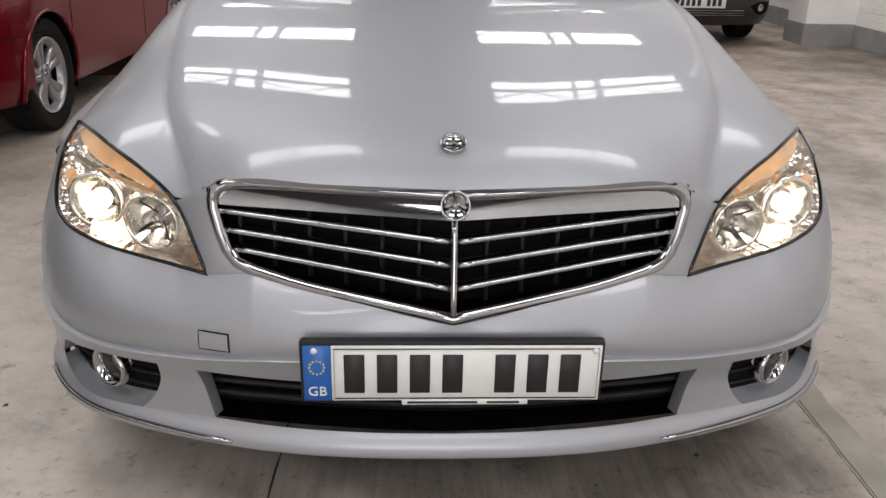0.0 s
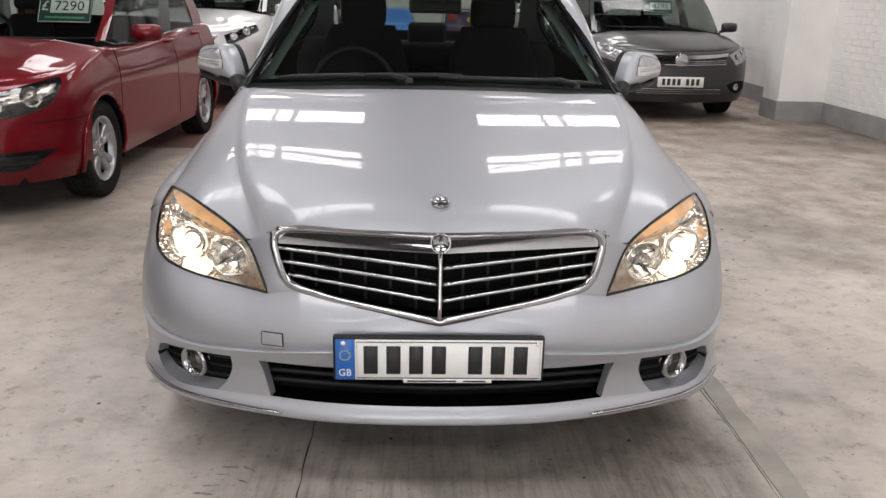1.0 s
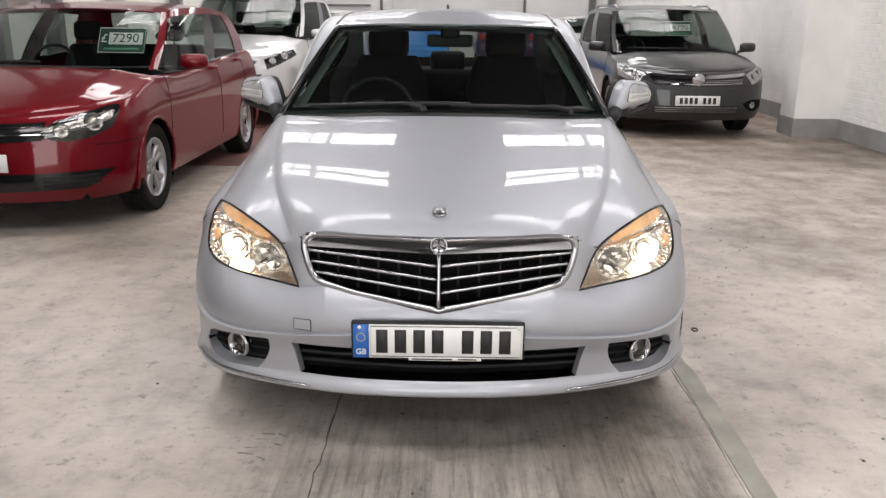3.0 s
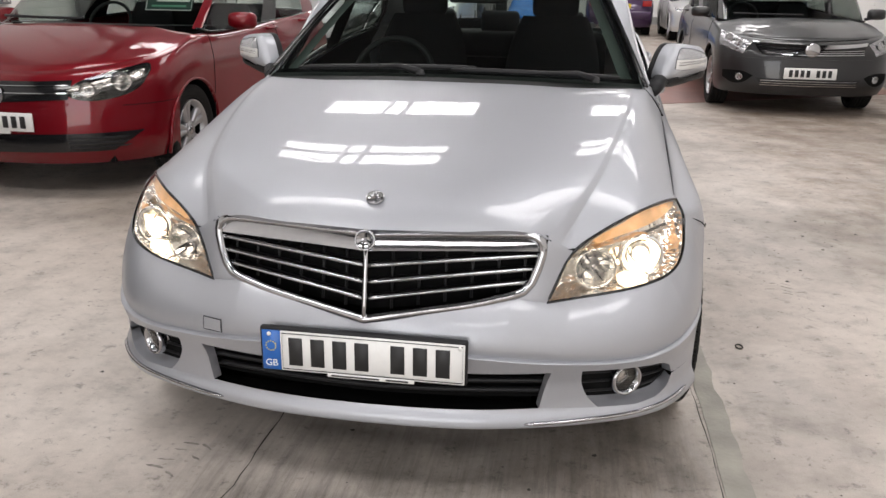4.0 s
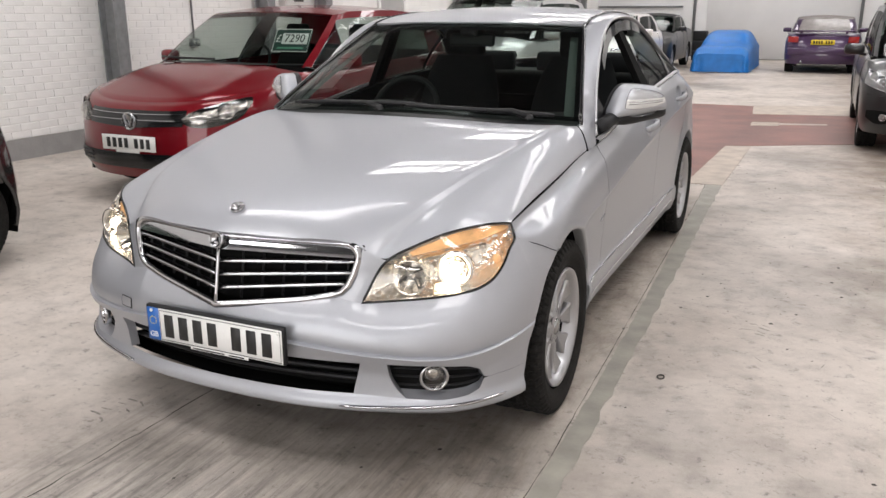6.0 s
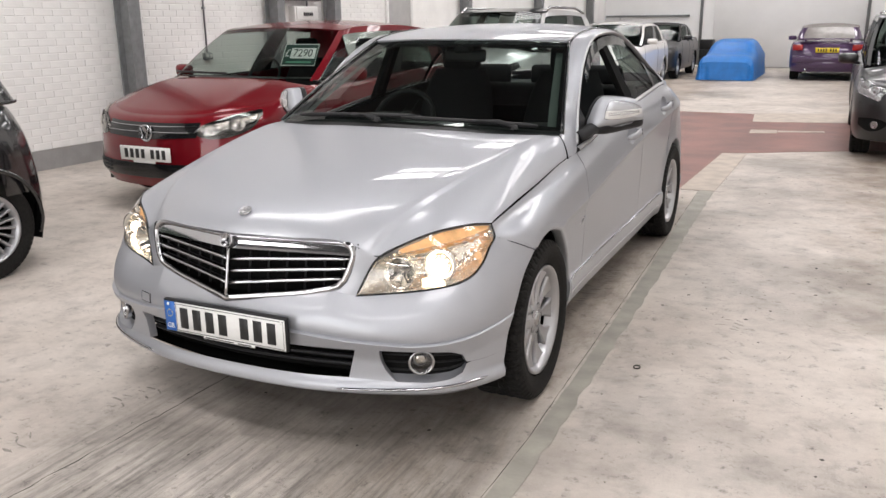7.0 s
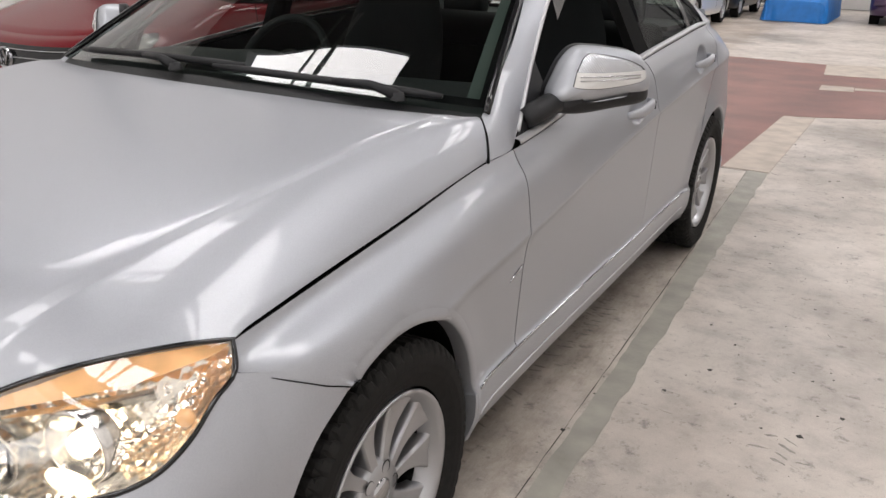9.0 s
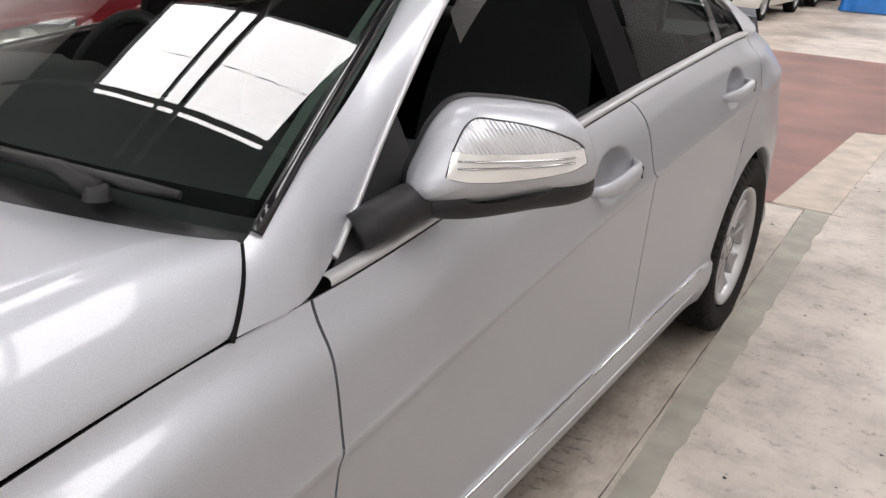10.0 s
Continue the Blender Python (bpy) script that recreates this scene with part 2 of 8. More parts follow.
# ---- the hall ----
def floor_material():
    m = bpy.data.materials.new("worn_concrete")
    m.use_nodes = True
    nt = m.node_tree
    b = nt.nodes["Principled BSDF"]
    co = nt.nodes.new("ShaderNodeTexCoord")

    def nz(scale, detail=6, rough=0.6, stretch=None):
        n = nt.nodes.new("ShaderNodeTexNoise")
        n.inputs["Scale"].default_value, n.inputs["Detail"].default_value, n.inputs["Roughness"].default_value = scale, detail, rough
        if stretch:
            mp = nt.nodes.new("ShaderNodeMapping")
            mp.inputs["Scale"].default_value = stretch
            nt.links.new(co.outputs["Object"], mp.inputs["Vector"])
            nt.links.new(mp.outputs[0], n.inputs["Vector"])
        else:
            nt.links.new(co.outputs["Object"], n.inputs["Vector"])
        return n.outputs["Fac"]

    def ramp(fac, stops):
        r = nt.nodes.new("ShaderNodeValToRGB")
        e = r.color_ramp.elements
        e[0].position, e[0].color = stops[0][0], (*stops[0][1], 1)
        e[1].position, e[1].color = stops[-1][0], (*stops[-1][1], 1)
        for p, c in stops[1:-1]:
            e.new(p).color = (*c, 1)
        nt.links.new(fac, r.inputs[0])
        return r.outputs[0]

    def mul(a, c, f=1.0):
        x = nt.nodes.new("ShaderNodeMix")
        x.data_type, x.blend_type = "RGBA", "MULTIPLY"
        x.inputs["Factor"].default_value = f
        nt.links.new(a, x.inputs["A"])
        nt.links.new(c, x.inputs["B"])
        return x.outputs["Result"]

    g = lambda v: (v, v, v)
    base = ramp(nz(0.9), [(0.28, (0.42, 0.368, 0.322)), (0.5, (0.545, 0.49, 0.437)), (0.72, (0.63, 0.575, 0.522))])
    c = mul(base, ramp(nz(5.5, 8, 0.65), [(0.25, g(0.66)), (0.5, g(0.97)), (0.8, g(1.12))]))
    c = mul(c, ramp(nz(1.0, 8, 0.7, (7, 1.0, 1)), [(0.30, g(0.55)), (0.46, g(1.0)), (1, g(1.05))]), 0.18)
    c = mul(c, ramp(nz(0.55, 4, 0.55), [(0.30, g(0.50)), (0.50, g(1.0)), (1, g(1.08))]), 0.9)
    c = mul(c, ramp(nz(13, 9, 0.75), [(0.34, g(0.45)), (0.43, g(0.98)), (1, g(1.08))]), 0.9)
    c = mul(c, ramp(nz(2.4, 12, 0.80), [(0.36, g(0.76)), (0.45, g(0.97)), (0.6, g(1.03))]))
    c = mul(c, ramp(nz(38, 5), [(0.29, g(0.60)), (0.37, g(0.98)), (1, g(1.08))]))
    c = mul(c, ramp(nz(260, 3), [(0.2, g(0.85)), (0.8, g(1.1))]))
    # scrubbed lane between the long crack and the filled joint
    sp = nt.nodes.new("ShaderNodeSeparateXYZ")
    nt.links.new(co.outputs["Object"], sp.inputs[0])

    def region(axis, a, z):
        q = nt.nodes.new("ShaderNodeMapRange")
        q.interpolation_type = "SMOOTHSTEP"
        q.inputs["From Min"].default_value, q.inputs["From Max"].default_value = a, z
        nt.links.new(sp.outputs[axis], q.inputs["Value"])
        return q.outputs[0]

    def times(p, q):
        k = nt.nodes.new("ShaderNodeMath")
        k.operation = "MULTIPLY"
        nt.links.new(p, k.inputs[0])
        nt.links.new(q, k.inputs[1])
        return k.outputs[0]

    lane = times(times(region(0, -0.75, -0.35), region(0, 0.98, 0.86)), region(1, 1.2, -0.5))
    scrub = mul(ramp(nz(1.3, 9, 0.72, (9, 1.3, 1)), [(0.34, g(0.36)), (0.50, g(0.64)), (0.70, g(0.92))]), ramp(nz(1.0, 6, 0.70, (44, 2.2, 1)), [(0.38, g(0.58)), (0.50, g(1.0)), (0.64, g(1.10))]))
    x = nt.nodes.new("ShaderNodeMix")
    x.data_type, x.blend_type = "RGBA", "MULTIPLY"
    nt.links.new(lane, x.inputs["Factor"])
    nt.links.new(c, x.inputs["A"])
    nt.links.new(scrub, x.inputs["B"])
    c = x.outputs["Result"]

    def darken(mask, colour):
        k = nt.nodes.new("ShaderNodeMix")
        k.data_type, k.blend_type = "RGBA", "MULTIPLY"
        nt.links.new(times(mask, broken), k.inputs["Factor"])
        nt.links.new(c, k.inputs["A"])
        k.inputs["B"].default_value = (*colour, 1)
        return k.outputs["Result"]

    # darker floor in the alley between the parked cars; trodden dirt in the east bay
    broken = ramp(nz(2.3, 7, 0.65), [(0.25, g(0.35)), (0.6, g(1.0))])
    c = darken(times(times(region(0, -3.4, -2.0), region(0, -0.6, -1.0)), region(1, 0.8, 3.2)), (0.74, 0.69, 0.64))
    c = darken(times(region(0, 1.3, 2.6), region(1, 3.6, 6.6)), (0.52, 0.47, 0.43))
    # strip beside the filled joint: darker along the saloon's side, broken by rubbed streaks
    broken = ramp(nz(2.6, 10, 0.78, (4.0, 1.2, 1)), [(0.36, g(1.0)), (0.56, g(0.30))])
    c = darken(times(times(region(0, 0.30, 0.62), region(0, 0.98, 0.88)), region(1, 5.3, 4.6)), (0.60, 0.57, 0.53))
    broken = ramp(nz(2.2, 12, 0.74), [(0.38, g(1.0)), (0.56, g(0.0))])
    c = darken(times(region(0, 1.5, 2.4), region(1, 1.0, 2.6)), (0.66, 0.60, 0.54))
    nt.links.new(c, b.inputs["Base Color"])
    r = nt.nodes.new("ShaderNodeMapRange")
    r.inputs["To Min"].default_value, r.inputs["To Max"].default_value = 0.42, 0.75
    nt.links.new(nz(3, 6), r.inputs["Value"])
    nt.links.new(r.outputs[0], b.inputs["Roughness"])
    bp = nt.nodes.new("ShaderNodeBump")
    bp.inputs["Strength"].default_value, bp.inputs["Distance"].default_value = 0.25, 0.004
    nt.links.new(nz(60, 8), bp.inputs["Height"])
    nt.links.new(bp.outputs[0], b.inputs["Normal"])
    return m


CONCRETE = floor_material()
WALL_PAINT = material("white_painted_brick", (0.87, 0.86, 0.84), 0.6, vary=(2.2, 0.06), bump=(45, 0.25))
FAR_PAINT = material("white_wall_panel", (0.80, 0.795, 0.79), 0.55, vary=(1.2, 0.04), bump=(30, 0.05))
PLINTH = material("grey_plinth_paint", (0.30, 0.295, 0.29), 0.6, vary=(4, 0.15), bump=(45, 0.25))
ROOF_SHEET = material("dark_roof_boards", (0.05, 0.05, 0.052), 0.8, vary=(2, 0.1), bump=(20, 0.1))
PANE = glass_material("rooflight_pane", (0.95, 0.96, 0.96))
RED_FLOOR = material("worn_red_floor_paint", (0.215, 0.105, 0.088), 0.55, vary=(1.7, 0.34), bump=(70, 0.15))
PALE_FLOOR = material("pale_bare_concrete", (0.45, 0.39, 0.33), 0.7, vary=(6, 0.18), bump=(70, 0.2))
LINE_FLOOR = material("dark_filled_joint", (0.30, 0.285, 0.245), 0.6, vary=(7, 0.20), bump=(70, 0.2))

XL, XR, YN, YF = -5.6, 4.72, -9.0, 26.4
X_MID = (XL + XR) / 2
WALL_T = 0.3

floor_bm = bmesh.new()
box(floor_bm, (XL - 0.4, YN - 0.4, -0.2), (XR + 0.4, YF + 0.4, 0))
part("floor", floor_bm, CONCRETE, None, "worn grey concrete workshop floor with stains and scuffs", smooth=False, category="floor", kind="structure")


def wall(name, lo, hi, mat, label):
    return part(name, box(bmesh.new(), lo, hi), mat, None, label, smooth=False, category="wall", kind="structure")


wall("wall_west", (XL - WALL_T, YN, 0), (XL, YF, ROOF_Z), WALL_PAINT, "white painted brick wall with a grey painted base")
wall("wall_east", (XR, YN, 0), (XR + WALL_T, YF, ROOF_Z), WALL_PAINT, "white painted brick wall with a grey painted base")
wall("wall_north", (XL - WALL_T, YF, 0), (XR + WALL_T, YF + WALL_T, ROOF_Z + 1.0), FAR_PAINT, "plain white end wall of the hall")
# unseen end wall, with an opening added for the fill lamp
for lo_, hi_ in (((XL - WALL_T, YN - WALL_T, 0), (OPENING_X0, YN, ROOF_Z + 1.0)), ((OPENING_X1, YN - WALL_T, 0), (XR + WALL_T, YN, ROOF_Z + 1.0)), ((OPENING_X0, YN - WALL_T, OPENING_H), (OPENING_X1, YN, ROOF_Z + 1.0))):
    wall("wall_south", lo_, hi_, FAR_PAINT, "unseen plain white end wall round the opening added for the fill lamp")

# roof with real openings for the rooflights
roof_bm = bmesh.new()
xs_ = sorted({XL - WALL_T, XR + WALL_T} | {x + d * LIGHT_W / 2 for x, _ in ROOFLIGHTS for d in (-1, 1)})
ys_ = sorted({YN - WALL_T, YF + WALL_T} | {y + d * LIGHT_L / 2 for _, y in ROOFLIGHTS for d in (-1, 1)})
for xa, xb in zip(xs_, xs_[1:]):
    for ya, yb in zip(ys_, ys_[1:]):
        mx_, my_ = (xa + xb) / 2, (ya + yb) / 2
        if not any(abs(mx_ - x) < LIGHT_W / 2 and abs(my_ - y) < LIGHT_L / 2 for x, y in ROOFLIGHTS):
            box(roof_bm, (xa, ya, ROOF_Z), (xb, yb, ROOF_Z + 0.1))
part("ceiling", roof_bm, ROOF_SHEET, None, "dark boarded roof with rectangular rooflights", smooth=False, category="ceiling", kind="structure")

# steel roof trusses, seen only as reflections
truss_bm = bmesh.new()
for ty in (-7.32, -2.82, 1.68, 6.78, 10.9, 14.5, 18.9, 23.3):
    box(truss_bm, (XL, ty - 0.03, ROOF_Z - 0.46), (XR, ty + 0.03, ROOF_Z - 0.40))
    for k in range(16):
        x0 = XL + (XR - XL) * k / 16
        x1 = XL + (XR - XL) * (k + 1) / 16
        tube(truss_bm, [(x0, ty, ROOF_Z - (0.42 if k % 2 else 0.02)), (x1, ty, ROOF_Z - (0.02 if k % 2 else 0.42))], 0.018, 6)
part("roof_truss", truss_bm, STEEL_GREY, None, "grey painted steel roof trusses", smooth=False, category="beam", kind="structure")
bar_bm = bmesh.new()
for x, y in ROOFLIGHTS:
    for dx, hw in ((-0.20, 0.03), (0.16, 0.045)):
        box(bar_bm, (x + dx - hw, y - LIGHT_L / 2 - 0.6, ROOF_Z - 0.05), (x + dx + hw, y + LIGHT_L / 2 + 0.6, ROOF_Z - 0.004))
    box(bar_bm, (x - LIGHT_W / 2, y - 0.02 + 0.12 * (x > 0), ROOF_Z + 0.05), (x + LIGHT_W / 2, y - 0.012 + 0.12 * (x > 0), ROOF_Z + 0.06))
part("rooflight_bars", bar_bm, STEEL_GREY, None, "dark glazing bars under the rooflights", smooth=False, category="beam", kind="structure")

# plinth bands painted grey along the foot of the walls
def plinth(name, lo, hi):
    part(name, box(bmesh.new(), lo, hi), PLINTH, None, "grey painted band at the foot of the wall", smooth=False, category="baseboard", kind="structure")


plinth("baseboard_west", (XL, YN, 0), (XL + 0.012, YF, 0.21))
plinth("baseboard_east", (XR - 0.012, YN, 0), (XR, 7.54, 0.215))
plinth("baseboard_east_far", (XR - 0.012, 8.02, 0), (XR, YF, 0.215))
plinth("baseboard_north", (XL, YF - 0.012, 0), (XR, YF, 0.24))
# brick pier on the east wall
part("pier_east", box(bmesh.new(), (4.17, 7.56, 0.225), (XR, 8.0, ROOF_Z)), WALL_PAINT, None, "white painted brick pier", smooth=False, category="pier", kind="structure")
part("pier_foot", box(bmesh.new(), (4.155, 7.545, 0), (XR, 8.015, 0.225)), PLINTH, None, "grey painted foot of the brick pier", smooth=False, category="pier", kind="structure")


def steel_column(x, y):
    t = thing("steel_column", pose(x, y, 0), "grey painted steel I-section column against the wall", "column", "wall columns")
    part("web", box(bmesh.new(), (-0.10, -0.01, 0), (0.10, 0.01, ROOF_Z)), STEEL_GREY, t, smooth=False)
    for s in (-1, 1):
        part("flange", box(bmesh.new(), (s * 0.10 - 0.008, -0.085, 0), (s * 0.10 + 0.008, 0.085, ROOF_Z)), STEEL_GREY, t, smooth=False)
    part("base_plate", box(bmesh.new(), (-0.15, -0.13, 0), (0.15, 0.13, 0.02)), STEEL_GREY, t, smooth=False)


for cy in (4.94, 7.66, 9.13, 14.3, 19.0, 23.9):
    steel_column(XL + 0.17, cy)


# painted and patched areas of the floor
def floor_patch(name, outline, mat, label, z=0.004, cat="floor marking"):
    bm = bmesh.new()
    bm.faces.new([bm.verts.new((x, y, z)) for x, y in outline])
    r = bmesh.ops.extrude_face_region(bm, geom=list(bm.faces))
    bmesh.ops.translate(bm, vec=(0, 0, -z - 0.001), verts=[v for v in r["geom"] if isinstance(v, bmesh.types.BMVert)])
    bmesh.ops.recalc_face_normals(bm, faces=bm.faces)
    part(name, bm, mat, None, label, smooth=False, category=cat, kind="structure")


floor_patch("floor_paint_red", [(-5.5, 5.24), (0.66, 5.24), (0.74, 7.49), (4.6, 9.6), (4.6, 11.9), (-5.5, 11.9)], RED_FLOOR, "worn brick-red painted area of the floor")
floor_patch("floor_patch_far", [(0.76, 10.75), (4.6, 11.6), (4.6, 13.2), (0.68, 11.95)], PALE_FLOOR, "bare pale concrete patch in the red paint", 0.008)
floor_patch("floor_patch_small", [(0.84, 9.4), (1.18, 9.5), (1.16, 9.85), (0.83, 9.78)], PALE_FLOOR, "small pale patch in the red paint", 0.008)
floor_patch("floor_patch_line", [(1.18, 9.62), (1.75, 9.8), (1.74, 9.92), (1.17, 9.8)], PALE_FLOOR, "faded pale line in the red paint", 0.007)
floor_patch("floor_border", [(0.66, 5.24), (0.96, 5.25), (1.0, 7.6), (0.74, 7.49)], PALE_FLOOR, "brownish bare border of the red paint", 0.005)
joint_rng = random.Random(3)
joint_l, joint_r = curve([(-3.0, 0.93), (0.4, 0.97), (5.24, 0.83)]), curve([(-3.0, 1.055), (0.4, 1.045), (5.25, 0.955)])
joint_ys = np.linspace(-3.0, 5.24, 120)
floor_patch("floor_joint", [(float(joint_l(y)) + joint_rng.uniform(-0.003, 0.003), y) for y in joint_ys] + [(float(joint_r(y)) + joint_rng.uniform(-0.008, 0.008), y) for y in joint_ys[::-1]], LINE_FLOOR, "dark filled joint running along the floor", 0.003)


# ---- the silver saloon ----
HUB_F, HUB_R, HUB_Z, ARCH = 0.785, 3.555, 0.315, 0.362
car = thing("saloon_car", pose(0, 0, 0), "silver metallic four-door saloon with lit headlights on the concrete floor", "car", "cars")
BOTH = (1, -1)


def both(g, s):
    return g if s > 0 else mirrored(g)


# bonnet: front edge and rear edge, point for point, from the centre outwards
BON_F = [(0, 0.040, 0.752), (0.22, 0.072, 0.750), (0.40, 0.125, 0.741), (0.445, 0.146, 0.722), (0.475, 0.156, 0.704), (0.52, 0.172, 0.694), (0.585, 0.226, 0.730), (0.646, 0.270, 0.757), (0.70, 0.332, 0.769), (0.755, 0.41, 0.771), (0.790, 0.475, 0.762)]
BON_R = [(0, 1.165, 0.985), (0.27, 1.19, 0.981), (0.52, 1.265, 0.966), (0.62, 1.300, 0.962), (0.665, 1.318, 0.960), (0.695, 1.332, 0.959), (0.725, 1.347, 0.958), (0.752, 1.362, 0.956), (0.777, 1.340, 0.932), (0.798, 1.312, 0.903), (0.815, 1.283, 0.875)]
bonnet_centre = curve([(0.0, 0.785), (0.12, 0.812), (0.3, 0.853), (0.6, 0.908), (0.9, 0.951), (1.2, 0.987), (1.5, 1.01)])
crease_drop = curve([(0.0, 0.13), (0.15, 0.115), (0.25, 0.078), (0.32, 0.056), (0.43, 0.042), (0.61, 0.030), (0.9, 0.022), (1.4, 0.018)])
crease_x = curve([(0.05, 0.43), (0.15, 0.475), (0.25, 0.52), (0.32, 0.553), (0.43, 0.584), (0.61, 0.62), (0.83, 0.658), (0.97, 0.678), (1.4, 0.715)])
shut_x = curve([(0.1, 0.70), (0.3, 0.755), (0.475, 0.790), (0.9, 0.805), (1.3, 0.813), (1.5, 0.80)])
shut_z = curve([(0.1, 0.765), (0.3, 0.764), (0.475, 0.762), (0.9, 0.818), (1.3, 0.873), (1.5, 0.90)])


def fair(f, lo, hi, reach):
    """A faired copy of the curve f between lo and hi: bends averaged over reach metres."""
    n = 400
    k = max(3, int(reach / (hi - lo) * n) | 1)
    kernel = np.hanning(k + 2)[1:-1]
    y = np.linspace(lo, hi, n)
    v = np.convolve(np.pad(f(y), k // 2, mode="reflect", reflect_type="odd"), kernel / kernel.sum(), mode="valid")
    return lambda q: np.interp(q, y, v)


bonnet_centre, crease_drop, crease_x = fair(bonnet_centre, 0.0, 1.5, 0.45), fair(crease_drop, 0.0, 1.4, 0.22), fair(crease_x, 0.05, 1.4, 0.30)
step_z = curve([(0.1, 0.012), (0.3, 0.013), (0.6, 0.009), (1.0, 0.0065), (1.4, 0.005)])
step_w = curve([(0.1, 0.034), (0.3, 0.027), (0.6, 0.019), (1.0, 0.015), (1.4, 0.012)])


def bonnet_z(x, y):
    """The bonnet's dome, a short step down at the crease, and the shoulder beyond it."""
    x = np.abs(x)
    st = step_z(y)
    xc, zc = crease_x(y), bonnet_centre(y) - crease_drop(y)
    inside = bonnet_centre(y) - (crease_drop(y) - st) * (x / xc) ** (2.2 + 2.6 * np.clip((0.46 - y) / 0.42, 0, 1) ** 2) - st * np.clip((x - xc) / step_w(y) + 1, 0, 1) ** 1.15
    t = np.maximum((x - xc) / (shut_x(y) - xc), 0.0)
    outside = zc + (shut_z(y) - zc) * t * (0.30 + 0.70 * t**1.25)
    return np.where(x < xc, inside, outside)


def bonnet_grid():
    key = np.array((0, 0.2, 0.4, 0.46, 0.51, 0.57, 0.66, 0.75, 0.84, 0.92, 1.0))
    dense = np.linspace(0, 1, 600)
    F, R = (curve([(k, *p) for k, p in zip(key, e)])(dense) for e in (BON_F, BON_R))
    rows = []
    for v in np.concatenate((np.linspace(0, 0.14, 12), np.linspace(0.14, 1, 40)[1:])):
        ln = F * (1 - v) + R * v
        ic = int(np.argmax(ln[:, 0] > crease_x(ln[:, 1])))
        uc = dense[ic]
        us = float(np.interp(crease_x(ln[ic, 1]) - step_w(ln[ic, 1]), ln[:, 0], dense))
        u = np.concatenate((np.linspace(0, us, 16), np.linspace(us, uc, 8)[1:], np.linspace(uc, 1, 18)[1:]))
        at = lambda e: np.stack([np.interp(u, dense, e[:, k]) for k in range(3)], -1)
        p, f, r = at(ln), at(F), at(R)
        z = bonnet_z(p[:, 0], p[:, 1])
        z = z + (f[:, 2] - bonnet_z(f[:, 0], f[:, 1])) * math.exp(-v / 0.045) + (r[:, 2] - bonnet_z(r[:, 0], r[:, 1])) * math.exp(-(1 - v) / 0.06)
        p = np.stack((p[:, 0], p[:, 1], z), -1)
        p[-1] += np.array((-0.0040, 0, 0.001)) * min(1, v * 25)
        rows.append(p)
    g = np.array(rows)
    return np.concatenate((mirrored(g)[:, :-1], g), 1)


part("bonnet", sheet(bonnet_grid(), 0.018), SILVER, car)

# front bumper on a plan curve
PLAN = [(0, -0.010), (0.15, -0.006), (0.3, 0.010), (0.45, 0.046), (0.56, 0.083), (0.65, 0.120), (0.72, 0.158), (0.785, 0.215), (0.835, 0.288), (0.868, 0.362), (0.888, 0.44), (0.900, 0.52), (0.908, 0.60), (0.910, 0.68)]
_pl = path([(x, y, 0) for x, y in PLAN], 400)
_ps = np.concatenate(([0], np.cumsum(np.linalg.norm(np.diff(_pl, axis=0), axis=1))))
S_END = _ps[-1]


def s_of_x(x):
    return np.interp(x, _pl[:, 0], _ps)


def s_of_y(y):
    return np.interp(y, _pl[:, 1], _ps)


bump_crease = curve([(0, 0.452), (0.27, 0.446), (0.5, 0.424), (0.7, 0.414), (0.85, 0.424), (1.0, 0.445), (1.2, 0.47)])


EDGE = [(0, -0.004, 0.530), (0.15, 0.022, 0.546), (0.30, 0.066, 0.566), (0.36, 0.086, 0.578), (0.40, 0.098, 0.572), (0.452, 0.113, 0.562), (0.51, 0.146, 0.563), (0.602, 0.185, 0.571), (0.661, 0.207, 0.580), (0.724, 0.245, 0.590), (0.761, 0.274, 0.600), (0.792, 0.311, 0.620), (0.804, 0.341, 0.640), (0.810, 0.368, 0.661), (0.812, 0.410, 0.697), (0.813, 0.452, 0.722), (0.847, 0.504, 0.700), (0.873, 0.547, 0.680), (0.894, 0.583, 0.661), (0.902, 0.66, 0.630)]
_es = np.array([s_of_x(x) if x < 0.75 else s_of_y(y) for x, y, z in EDGE])
_es = np.maximum.accumulate(_es + np.arange(len(_es)) * 1e-5)
_ee = np.array(EDGE)


_ed = np.stack([np.interp(_ps, _es, _ee[:, k]) for k in (0, 1)], -1)
_kernel = np.hanning(17) / np.hanning(17).sum()
_ed = np.stack([np.convolve(np.pad(_ed[:, k], 8, mode="reflect", reflect_type="odd"), _kernel, mode="valid") for k in (0, 1)], -1)


_tuck = float(s_of_y(0.462))


def bumper_top(s):
    return np.interp(s, _es, _ee[:, 2]) + np.interp(s, (_tuck, _tuck + 0.05), (0.0, 0.012))


